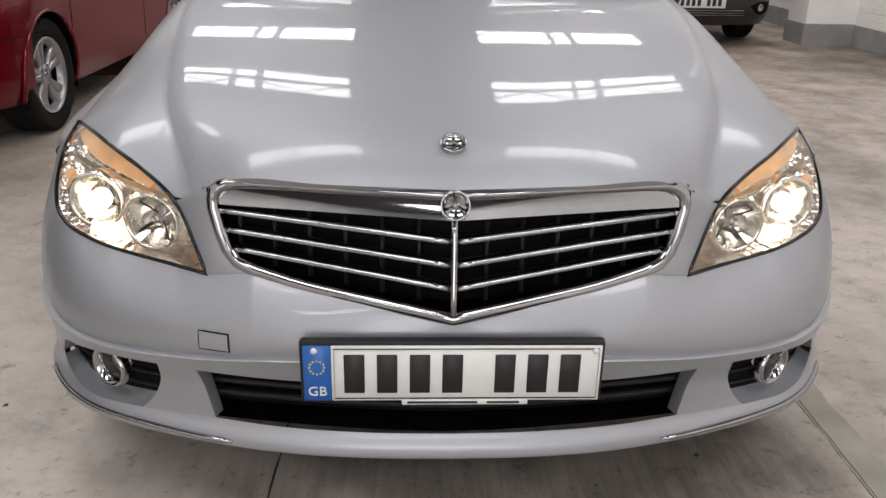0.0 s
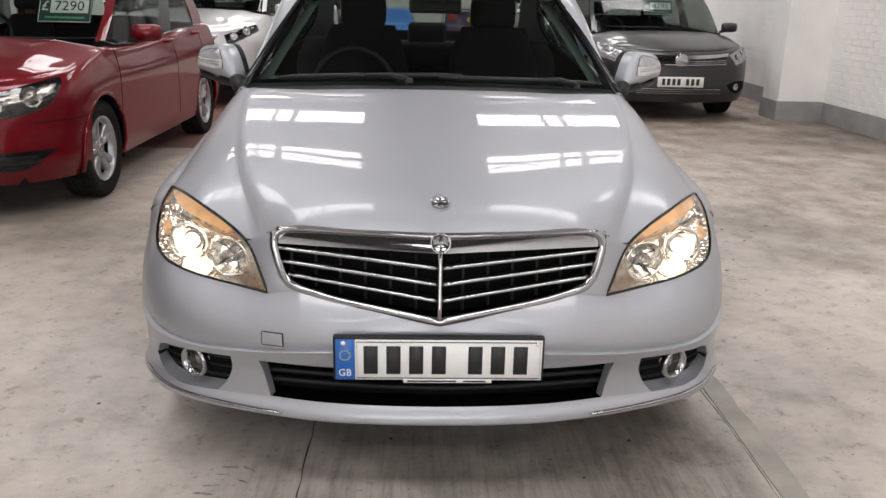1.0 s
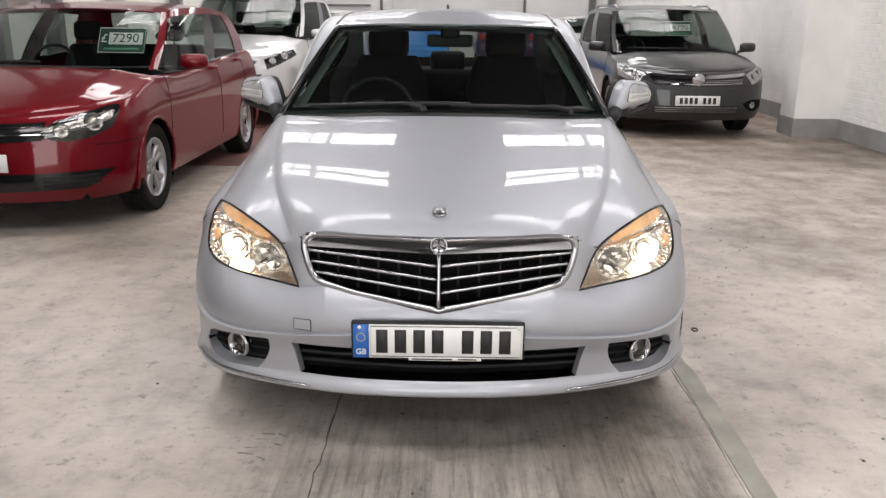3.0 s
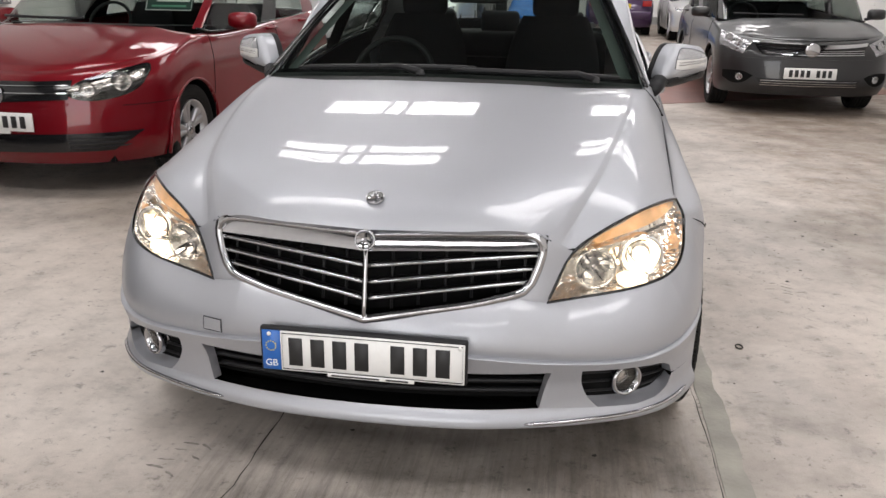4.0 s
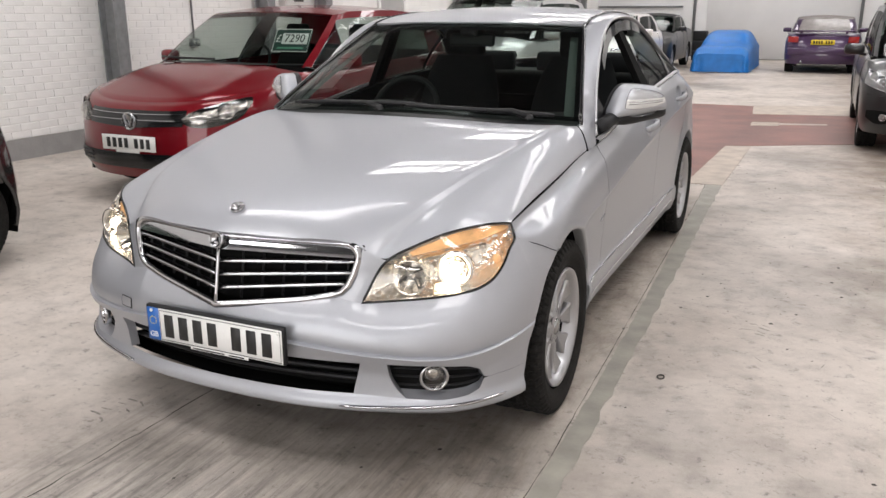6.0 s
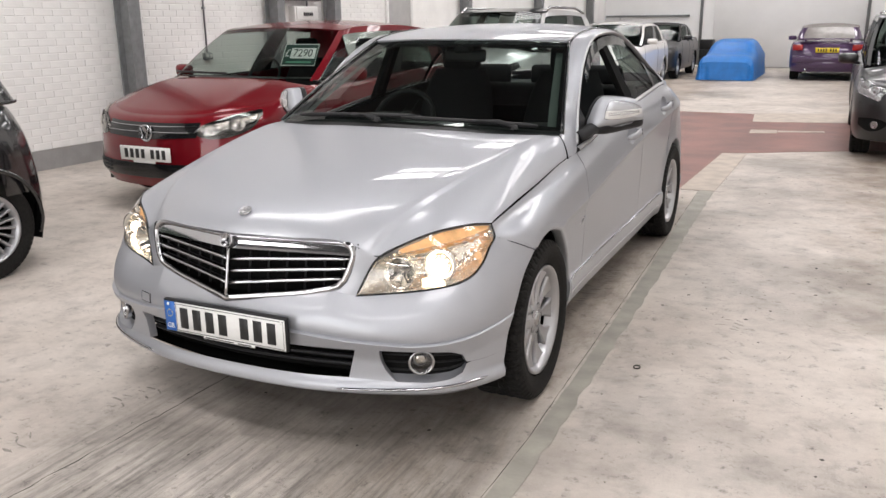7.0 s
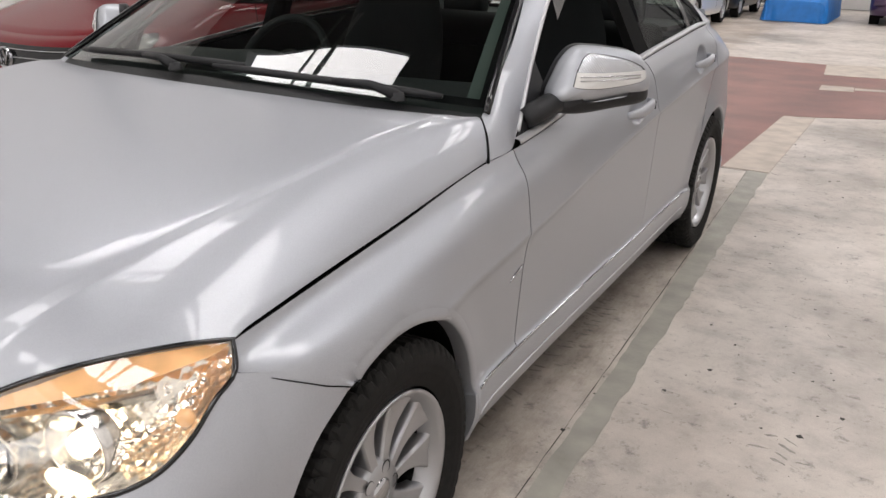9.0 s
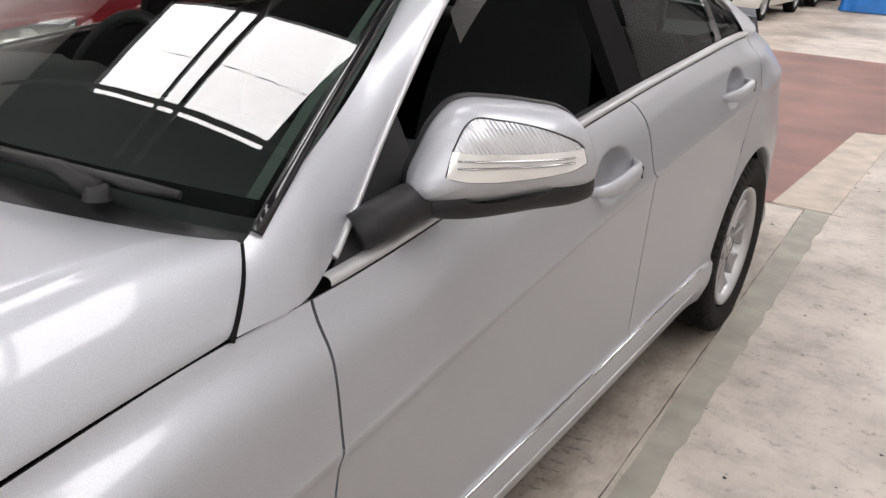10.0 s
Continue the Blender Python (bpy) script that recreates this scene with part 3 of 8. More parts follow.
def bumper_point(s, z):
    """The bumper's skin at s metres along the plan curve and height z."""
    s, z = np.broadcast_arrays(np.asarray(s, float), np.asarray(z, float))
    p = np.stack([np.interp(s, _ps, _pl[:, k]) for k in (0, 1)], -1)
    t = np.stack([np.gradient(_pl[:, k], _ps) for k in (0, 1)], -1)
    t = np.stack([np.interp(s, _ps, t[:, k]) for k in (0, 1)], -1)
    t /= np.linalg.norm(t, axis=-1, keepdims=True)
    n = np.stack([t[..., 1], -t[..., 0]], -1)
    zc = bump_crease(s)
    e = np.stack([np.interp(s, _ps, _ed[:, k]) for k in (0, 1)], -1)
    u = np.clip((z - zc) / (bumper_top(s) - zc), 0, 1.2)
    q = p + (e - p) * (u**2.3)[..., None]
    fade = np.interp(s, (0, 0.85, 1.10), (1, 1, 0.25))
    off = np.where(z < zc - 1e-6, fade * (0.010 - 0.30 * np.clip(zc - z, 0, 0.065)), -0.005 * fade * np.exp(-np.maximum(z - zc, 0) / 0.010))
    off = off + 0.016 / (1 + np.exp((z - 0.272) / 0.006)) - 0.05 * np.maximum(0.240 - z, 0) / 0.03
    q = q + n * off[..., None]
    return np.concatenate((q, z[..., None]), -1)


def arch_s(z):
    """Where the bumper ends at the front wheel arch."""
    dz = np.clip(z - HUB_Z, 0, ARCH)
    return s_of_y(HUB_F - np.sqrt(ARCH**2 - dz**2) - 0.25 * np.maximum(HUB_Z - z, 0) - np.interp(z, (0.30, 0.50), (0.022, 0.0)))


GRILLE_LOW = curve([(0, 0.530), (0.15, 0.546), (0.30, 0.566), (0.36, 0.580)])
INT_TOP, INT_BOT = 0.393, 0.290
_b = [0, 0.45, float(s_of_x(0.56)), float(s_of_x(0.70)), float(s_of_x(0.765)), float(s_of_x(0.795)), float(s_of_x(0.806)), 1.3]


def band_top(s):
    return np.interp(s, _b, (INT_TOP, INT_TOP, 0.393, 0.388, 0.380, 0.360, 0.330, 0.330))


def band_low(s):
    return np.interp(s, _b, (0.287, 0.289, 0.282, 0.275, 0.280, 0.296, 0.3295, 0.3295))


def bumper_half():
    out = []
    s = np.unique(np.concatenate((np.linspace(0, s_of_x(0.36), 18), _es, np.linspace(s_of_x(0.36), s_of_y(0.30), 34), np.linspace(s_of_y(0.30), S_END, 30))))
    # upper band: above the crease, and below it set back by a small step
    zt, zc = bumper_top(s), bump_crease(s)
    w = lines(14)[:, None]
    z = zt[None] * (1 - w) + zc[None] * w
    sl = np.minimum(s[None], arch_s(z) - (S_END - s[None]) * 0.02)
    out.append((bumper_point(sl, z), ""))
    up_edge = bumper_point(np.minimum(s, arch_s(zc) - (S_END - s) * 0.02), zc)
    z = (zc - 0.005)[None] * (1 - w) + band_top(s)[None] * w
    sl = np.minimum(s[None], arch_s(z) - (S_END - s[None]) * 0.02)
    low_g = bumper_point(sl, z)
    out.append((low_g, "b"))
    ledge = low_g[0] + (up_edge - low_g[0]) * np.array((0.15, 0.15, 0.45))
    out.append((np.stack((up_edge, up_edge * 0.5 + ledge * 0.5, ledge, low_g[0])), ""))
    # lower band with the lip
    w = lines(14)[:, None]
    z = band_low(s)[None] * (1 - w) + np.interp(s, (0, 0.5, 0.8, 1.2), (0.228, 0.226, 0.212, 0.205))[None] * w
    sl = np.minimum(s[None], arch_s(z) - (S_END - s[None]) * 0.02)
    out.append((bumper_point(sl, z), "b"))
    # bridge between intake and fog lamp recess
    v = lines(9)[:, None]
    sa = (s_of_x(0.474) * (1 - v) + s_of_x(0.449) * v)
    sb = s_of_x(0.552 + 0.05 * v**2.5)
    q = lines(8)[None]
    ss = sa * (1 - q) + sb * q
    z = band_top(ss) * (1 - v) + band_low(ss) * v
    out.append((bumper_point(ss, z), "lr"))
    return out


halves = {s: bumper_half() for s in BOTH}


def bumper_piece(bm, k, s):
    g, e = halves[s][k]
    add_grid(bm, both(g, s), 0.03, edges=e if s > 0 else e.translate(str.maketrans("lr", "rl")))


def welded(bm):
    """The two halves joined along the middle."""
    bmesh.ops.remove_doubles(bm, verts=[v for v in bm.verts if abs(v.co.x) < 1e-5], dist=1e-4)
    return bm


bump = bmesh.new()
for s in BOTH:
    bumper_piece(bump, 0, s)
bumper = part("front_bumper", welded(bump), SILVER, car)
for s in BOTH:
    zz = np.linspace(0.215, 0.637, 30)
    p = bumper_point(arch_s(zz), zz)
    part("arch_return", sheet(both(np.stack((p, p + np.array((-0.006, 0.003, 0)), p + np.array((-0.035, 0.004, 0)))), s), centre=(0, 0.4, 0.4)), SILVER, bumper)
    ss = np.linspace(0, S_END - 0.12, 60)
    p = bumper_point(ss, bumper_top(ss))
    part("top_return", sheet(both(np.stack((p, p + np.array((-0.008, 0.022, -0.008)))), s), centre=(0, 0.1, 0)), SILVER, bumper)
for nm, k in (("crease_moulding", 2), ("bumper_skirt", 1), ("bumper_lip", 3)):
    bump = bmesh.new()
    for s in BOTH:
        bumper_piece(bump, k, s)
    part(nm, welded(bump), SILVER, bumper)
for s in BOTH:
    bump = bmesh.new()
    bumper_piece(bump, 4, s)
    part("intake_bridge", bump, SILVER, bumper)
    # strip between grille and headlight
    a = path([(0.36, 0.086, 0.578), (0.405, 0.106, 0.600), (0.426, 0.118, 0.640), (0.437, 0.124, 0.680), (0.444, 0.133, 0.715), (0.447, 0.143, 0.727)], 12)
    b = path([(0.452, 0.113, 0.562), (0.468, 0.126, 0.600), (0.484, 0.140, 0.640), (0.500, 0.154, 0.672), (0.516, 0.168, 0.688), (0.500, 0.165, 0.696)], 12)
    g = between(a, b, 7)
    g = g + np.sin(np.pi * lines(7))[:, None, None] * np.array((0, -0.003, 0))
    part("grille_cheek", sheet(both(g, s)), SILVER, bumper)
    seam_pts = path([(s * 0.448, 0.141, 0.721), (s * 0.476, 0.151, 0.702), (s * 0.505, 0.163, 0.692), (s * 0.522, 0.172, 0.692)], 10)
    part("bonnet_seam", tube(bmesh.new(), [tuple(p) for p in seam_pts], 0.0022, 6), DARK, bumper)
    # ledge under the fog lamp
    ss = np.linspace(s_of_x(0.557), s_of_x(0.803), 18)
    zl = band_low(ss)
    g = np.stack([bumper_point(ss, zl) + np.array((-0.018, 0.044, 0.0)) * q + np.stack((0 * ss, 0 * ss, (0.04 * q + 0.10 * q**2) * (band_top(ss) - zl)), -1) for q in lines(5)])
    part("fog_ledge", sheet(both(g, s)), SILVER, bumper)

# lower intake, fog recesses
intake = bmesh.new()
gx = np.linspace(-0.47, 0.47, 41)
for k, (zz, dep) in enumerate(((0.375, 0.02), (0.345, 0.025), (0.315, 0.03))):
    tube(intake, [(x, 0.028 + dep + 0.16 * abs(x) ** 1.7 * 1.3, zz) for x in gx], 0.0105, 6, flat=0.7)
lower_grille = part("lower_grille", intake, PLASTIC, car, "black plastic lower grille bars")
back = bmesh.new()
add_grid(back, np.array([[(x, 0.085 + 0.2 * abs(x) ** 1.7, z) for x in gx] for z in (0.40, 0.28)]), centre=(0, 2, 0.3))
part("grille_backing", back, DARK, lower_grille)
for s in BOTH:
    ss = np.linspace(s_of_x(0.556), s_of_x(0.803), 16)
    g = np.stack([bumper_point(ss, band_top(ss) + 0.002), bumper_point(ss, (band_top(ss) + band_low(ss)) / 2), bumper_point(ss, band_low(ss) - 0.002)])
    g = g + np.array((-0.016, 0.038, 0))
    rec = part("fog_lamp_recess", sheet(both(g, s)), DARK, car, "ribbed black fog lamp surround")
    for q in (0.25, 0.5, 0.75):
        part("rib", tube(bmesh.new(), [(s * p[0], p[1], p[2]) for p in bumper_point(ss, band_low(ss) + (band_top(ss) - band_low(ss)) * q) + np.array((-0.014, 0.034, 0))], 0.0035, 6), PLASTIC, rec)
    fm = pose(s * 0.669, 0.158, 0.343, 0, 0, s * 33 - 90)
    fog = part("fog_lamp", lathe([(0.044, -0.01), (0.046, 0.004), (0.043, 0.012), (0.037, 0.010), (0.034, -0.004)], 40, fm), CHROME, car, "round chrome-ringed fog lamp")
    part("lens", lathe([(0.0, 0.004), (0.02, 0.003), (0.035, -0.002)], 32, fm), LENS, fog)
    part("bulb", lathe([(0.0, -0.012), (0.018, -0.014), (0.034, -0.03), (0.03, -0.035), (0.0, -0.045)], 28, fm), CHROME, fog)
    # chrome strip on the lip
    ss = np.linspace(s_of_x(0.41), s_of_x(0.845), 26)
    pts = bumper_point(ss, np.interp(ss, (0.4, 0.7, 1.0), (0.252, 0.257, 0.268))) + np.array((0, 0, 0))
    part("lip_strip", tube(bmesh.new(), [(s * p[0], p[1] - 0.002, p[2]) for p in pts], [0.002] + [0.0065] * 24 + [0.002], 8, flat=0.8), CHROME, bumper, "chrome strip along the bumper lip")
# towing eye cover
ss = np.linspace(s_of_x(0.405), s_of_x(0.462), 6)
g = np.stack([bumper_point(ss, z) for z in np.linspace(0.476, 0.442, 5)]) + np.array((0, -0.003, 0))
part("towing_cover", sheet(mirrored(g), 0.006), SILVER, bumper)
gg = mirrored(g)
part("cover_gap", tube(bmesh.new(), [tuple(p + np.array((0, 0.001, 0))) for p in np.concatenate((gg[0], gg[1:, -1], gg[-1, ::-1][1:], gg[::-1, 0][1:-1]))], 0.0016, 5, closed=True, up=(0, 1, 0)), DARK, bumper)


# radiator grille
def grille_y(x, z):
    return -0.008 + 0.20 * (z - 0.533) + 0.25 * np.abs(x)


GR_SIDE = [(0.36, 0.578), (0.392, 0.590), (0.411, 0.612), (0.424, 0.645), (0.435, 0.685), (0.440, 0.715)]


def grille_outline(grow=0.0):
    """Closed outline of the grille, clockwise from the top centre, grown outwards."""
    half = [(x, 0.744 - 0.02 * x) for x in np.linspace(0, 0.385, 13)] + [(0.404, 0.7345), (0.419, 0.729), (0.430, 0.719), (0.436, 0.704)] + GR_SIDE[::-1][1:] + [(x, float(GRILLE_LOW(x)) - 0.001) for x in np.linspace(0.33, 0.02, 10)] + [(0, 0.529)]
    pts = np.array(half + [(-x, z) for x, z in half[1:-1]][::-1])
    d = np.roll(pts, -1, 0) - np.roll(pts, 1, 0)
    n = np.stack((-d[:, 1], d[:, 0]), -1) / np.linalg.norm(d, axis=1)[:, None]
    pts = pts + n * grow
    return [(x, float(grille_y(x, z)), z) for x, z in pts]


grille = part("radiator_grille", tube(bmesh.new(), grille_outline(-0.002), [0.005] * 12 + [0.007, 0.009, 0.012, 0.014] + [0.0125] * (len(grille_outline()) - 31) + [0.014, 0.012, 0.009, 0.007] + [0.005] * 11, 10, closed=True, up=(0, 1, 0)), CHROME, car, "chrome radiator grille with three chrome slats")
part("grille_gap", tube(bmesh.new(), [(x, y + 0.012, z - (0.008 if z > 0.735 else 0.0)) for x, y, z in grille_outline(0.0135)], 0.0045, 8, closed=True, up=(0, 1, 0)), GLOSSBLACK, grille)
top_bar = np.array([[(x, float(grille_y(x, z)) + 0.009 * (1 - w) ** 1.4 - 0.006 * w**0.6, z) for x in np.linspace(-0.422, 0.422, 41)] for w, z in zip(lines(6), np.linspace(0.745, 0.703, 6))])
top_bar[..., 2] -= 0.02 * np.abs(top_bar[..., 0])
part("top_bar", sheet(top_bar, 0.015), CHROME, grille)
for k in (1, 2, 3):
    for s in BOTH:
        pts = []
        xm = np.interp(k, (1, 2, 3), (0.428, 0.418, 0.398))
        za, zb = 0.705 - 0.041 * k, 0.716 - 0.0335 * k
        for x in np.linspace(0.006, xm, 16):
            z = za + (zb - za) * x / xm
            pts.append((s * x, float(grille_y(x, z)) + 0.006, z))
        bm = tube(bmesh.new(), pts, 0.0110, 8, flat=0.60)
        slat = part("slat", bm, CHROME, grille)
        part("slat_back", tube(bmesh.new(), [(x, y + 0.016, z - 0.004) for x, y, z in pts], 0.013, 6, flat=0.5), PLASTIC, slat)
part("centre_bar", tube(bmesh.new(), [(0, float(grille_y(0, z)) - 0.004, z) for z in np.linspace(0.53, 0.712, 6)], 0.0065, 8), CHROME, grille)
gb = np.array([[(x * (0.83 + 0.17 * w), float(grille_y(x, 0.6)) + 0.05, z) for x in np.linspace(-0.44, 0.44, 21)] for w, z in zip(lines(3)[::-1], (0.74, 0.64, 0.535))])
part("backing", sheet(gb), DARK, grille)
for s in BOTH:
    for x in np.linspace(0.06, 0.39, 6):
        part("rib", tube(bmesh.new(), [(s * x, float(grille_y(x, z)) + 0.028, z) for z in (float(GRILLE_LOW(min(x, 0.36))) + 0.01, 0.71)], 0.004, 6), PLASTIC, grille)


def star_badge(m, r, name, label):
    b = part(name, lathe([(r, -0.004), (r, 0.002), (r * 0.93, 0.005), (r * 0.86, 0.002), (r * 0.84, -0.001), (0, 0.0)], 40, m), CHROME, car, label)
    bm = bmesh.new()
    for k in range(3):
        a = math.radians(90 + 120 * k)
        tip = Vector((0.004, r * 0.84 * math.cos(a), r * 0.84 * math.sin(a)))
        base = [Vector((0.002, r * 0.13 * math.cos(a + d), r * 0.13 * math.sin(a + d))) for d in (-1.05, 1.05)]
        mid = Vector((0.007, 0, 0))
        vs = [bm.verts.new(p) for p in (tip, base[0], mid, base[1])]
        bm.faces.new((vs[0], vs[1], vs[2]))
        bm.faces.new((vs[0], vs[2], vs[3]))
    bmesh.ops.transform(bm, matrix=m, verts=bm.verts)
    part("emblem", bm, CHROME, b, smooth=False)


star_badge(pose(0, 0.014, 0.733) @ pose(0, 0, 0, 0, -12, -90), 0.026, "grille_emblem", "round chrome emblem on the grille bar")
star_badge(pose(0, 0.124, 0.812) @ pose(0, 0, 0, 0, -62, -90), 0.024, "bonnet_emblem", "small round chrome emblem on the bonnet")

# registration plate
plate = part("number_plate", bevel_box((-0.268, -0.004, 0.380), (0.268, 0.016, 0.503), 0.006, 2, pose(0, -0.034, 0)), PLASTIC, car, "white registration plate with a blue band in a black holder")
PM = pose(0, -0.0385, 0)
part("plate_face", bevel_box((-0.213, -0.002, 0.3845), (0.262, 0.002, 0.4945), 0.0015, 1, PM), PLATE_WHITE, plate)
part("blue_band", bevel_box((-0.262, -0.002, 0.3845), (-0.2135, 0.002, 0.4945), 0.0015, 1, PM), PLATE_BLUE, plate)
part("border", tube(bmesh.new(), [(x, -0.0412, z) for x, z in ((-0.208, 0.39), (0.257, 0.39), (0.257, 0.489), (-0.208, 0.489))], 0.0012, 4, closed=True, up=(0, 1, 0)), INK, plate)
x = -0.195
for gap in (0, 0, 0, 0, 0.035, 0, 0):
    x += gap
    part("bar", bevel_box((x + 0.004, -0.0015, 0.401), (x + 0.040, 0.001, 0.478), 0.001, 1, pose(0, -0.0408, 0)), INK, plate)
    x += 0.0575
part("dealer_strip", bevel_box((-0.09, -0.001, 0.377), (0.135, 0.001, 0.3875), 0.0008, 1, pose(0, -0.0415, 0)), PLATE_WHITE, plate)
for a, b in ((-0.08, 0.045), (0.062, 0.12)):
    part("bar", bevel_box((a, -0.0008, 0.380), (b, 0.0005, 0.3845), 0.0004, 1, pose(0, -0.0428, 0)), INK, plate)
lettering("GB", 0.026, PLATE_WHITE, pose(-0.238, -0.041, 0.404), plate)
for k in range(12):
    a = 2 * math.pi * k / 12
    part("ring_mark", bevel_box((-0.0018, -0.0005, -0.0018), (0.0018, 0.0005, 0.0018), 0.0004, 1, pose(-0.238 + 0.013 * math.cos(a), -0.041, 0.452 + 0.013 * math.sin(a))), material("plate_gold", (0.6, 0.5, 0.08)) if k == 0 else bpy.data.materials["plate_gold"], plate)
for px in (-0.242, 0.25):
    part("screw_cap", lathe([(0.0, 0.003), (0.005, 0.002), (0.006, 0)], 14, pose(px, -0.041, 0.485, 0, 0, -90)), PLATE_WHITE, plate)

# headlights
def facet_material(name, color, scale, strength):
    """Bright metal pressed into many small facets."""
    m = material(name, color, 0.22, 1.0, vary=(50, 0.12))
    nt = m.node_tree
    co, vo, bp = (nt.nodes.new("ShaderNode" + k) for k in ("TexCoord", "TexVoronoi", "Bump"))
    vo.inputs["Scale"].default_value = scale
    bp.inputs["Strength"].default_value, bp.inputs["Distance"].default_value = strength, 0.012
    nt.links.new(co.outputs["Object"], vo.inputs["Vector"])
    nt.links.new(vo.outputs["Distance"], bp.inputs["Height"])
    nt.links.new(bp.outputs[0], nt.nodes["Principled BSDF"].inputs["Normal"])
    return m


REFLECTOR = facet_material("bright_reflector", (0.95, 0.935, 0.91), 62, 0.38)
BOWL = material("smooth_reflector", (0.86, 0.84, 0.80), 0.18, 1.0, vary=(60, 0.15))
AMBER = material("amber_lens", (0.85, 0.50, 0.24), 0.2, 0.0, 0.5, vary=(14, 0.3), emit=((1.0, 0.56, 0.28), 0.18))
BULB = material("lit_bulb", (1, 0.9, 0.7), 0.3, emit=((1.0, 0.86, 0.66), 7.0))
BULB2 = material("lit_side_light", (1, 0.9, 0.7), 0.3, emit=((1.0, 0.84, 0.62), 3.0))


def headlight(s):
    low = path(EDGE[5:16] + [BON_F[-1]], 40)
    top = path([EDGE[5], (0.468, 0.126, 0.600), (0.484, 0.140, 0.640), (0.500, 0.154, 0.672)] + BON_F[5:], 40)
    g = between(top, low, 14)
    w = (np.sin(np.pi * lines(14))[:, None] * np.sin(np.pi * lines(40) ** 0.9)[None])[..., None]
    g = g + w * 0.020 * np.array((0.55, -0.75, 0.25))
    bowl = g + np.array((-0.035, 0.085, 0.0)) * np.clip(w * 1.6, 0, 1) ** 0.6
    h = part("headlight", sheet(both(bowl, s)), REFLECTOR, car, "lit clear-lens headlight with an amber indicator strip")
    part("lens", sheet(both(g, s)), LENS, h)
    part("seal", tube(bmesh.new(), [(s * p[0], p[1], p[2]) for p in np.concatenate((low, top[::-1][1:-1]))], 0.0042, 6, closed=True), GLOSSBLACK, h)
    am = between(top, low, 14)[0:7, 16:39] + np.array((-0.006, 0.010, -0.003))
    wq = np.linspace(0.30, 1, 23)[None, :, None]
    am = am[:1] + (am - am[:1]) * wq
    part("indicator", sheet(both(am, s), 0.012), AMBER, h, "glowing amber indicator strip")
    pm = pose(s * 0.690, 0.262, 0.655, 0, 0, s * 8 - 90)
    part("projector", lathe([(0.058, -0.03), (0.060, 0.0), (0.057, 0.008), (0.050, 0.004), (0.040, -0.018), (0.030, -0.026)], 36, pm), BOWL, h)
    part("bulb", lathe([(0.0, 0.010), (0.010, 0.008), (0.017, 0.003), (0.020, -0.006), (0.020, -0.02)], 32, pm), BULB, h, "bright lit dipped beam")
    pm2 = pose(s * 0.566, 0.214, 0.632, 0, 0, s * 14 - 90)
    part("main_beam", lathe([(0.057, 0.018), (0.055, 0.022), (0.050, 0.016), (0.040, -0.006), (0.018, -0.028), (0.0, -0.032)], 36, pm2), BOWL, h, "round unlit main beam reflector")
    part("main_bulb", lathe([(0.0, 0.004), (0.010, 0.000), (0.011, -0.02), (0.020, -0.024)], 16, pm2), CHROME, h)
    for k in range(4):
        a_ = math.radians(35 + 90 * k)
        part("bulb_clip", tube(bmesh.new(), [(pm2 @ Vector((-0.018, 0.012 * math.cos(a_), 0.012 * math.sin(a_))))[:], (pm2 @ Vector((0.006, 0.045 * math.cos(a_), 0.045 * math.sin(a_))))[:]], 0.0022, 5), PLASTIC, h)
    pm3 = pose(s * 0.672, 0.244, 0.598, 0, 0, s * 8 - 90)
    part("side_light", lathe([(0.0, 0.006), (0.016, 0.004), (0.026, -0.004), (0.028, -0.012)], 18, pm3 @ Matrix.Diagonal((1, 1.5, 0.55, 1))), BULB2, h)
    bz = np.array([[(s * x_, y_ + 0.004 * q, z_ - 0.012 * q) for x_, y_, z_ in path([(0.525, 0.205, 0.672), (0.60, 0.235, 0.688), (0.68, 0.275, 0.706), (0.76, 0.345, 0.722)], 14)] for q in lines(3)])
    part("bezel", sheet(bz, 0.012, centre=(0, 1, 0.66)), BOWL, h)
    om = pose(s * 0.785, 0.372, 0.672, 0, 0, s * 30 - 90)
    part("side_marker", lathe([(0.0, 0.004), (0.010, 0.003), (0.014, -0.002), (0.014, -0.01)], 18, om), AMBER, h)
    return h


for s in BOTH:
    headlight(s)

# flank: longitudinal rows from the shoulder to the sill
TOPLINE = [(0.40, 0.7864, 0.747), (0.47, 0.789, 0.757), (0.9, 0.805, 0.818), (1.297, 0.814, 0.873), (1.414, 0.819, 0.879), (1.9, 0.828, 0.938), (2.425, 0.832, 0.995), (2.9, 0.830, 1.030), (3.24, 0.822, 1.048), (3.6, 0.785, 1.040), (4.0, 0.668, 1.036), (4.35, 0.57, 1.02), (4.5, 0.51, 1.01)]
top_line = curve(TOPLINE)
char_z = curve([(0.3, 0.60), (0.8, 0.645), (1.4, 0.685), (2.2, 0.783), (3.2, 0.865), (4.0, 0.90), (4.6, 0.91)])
width_y = curve([(0.40, -0.070), (0.457, -0.045), (0.504, -0.016), (0.55, 0.003), (0.6, 0.010), (0.8, 0.013), (1.1, 0.009), (1.4, 0.003), (2.5, 0.003), (3.4, 0.0), (3.75, -0.002), (3.92, -0.010), (4.1, -0.045), (4.3, -0.110), (4.5, -0.19), (4.58, -0.24)])


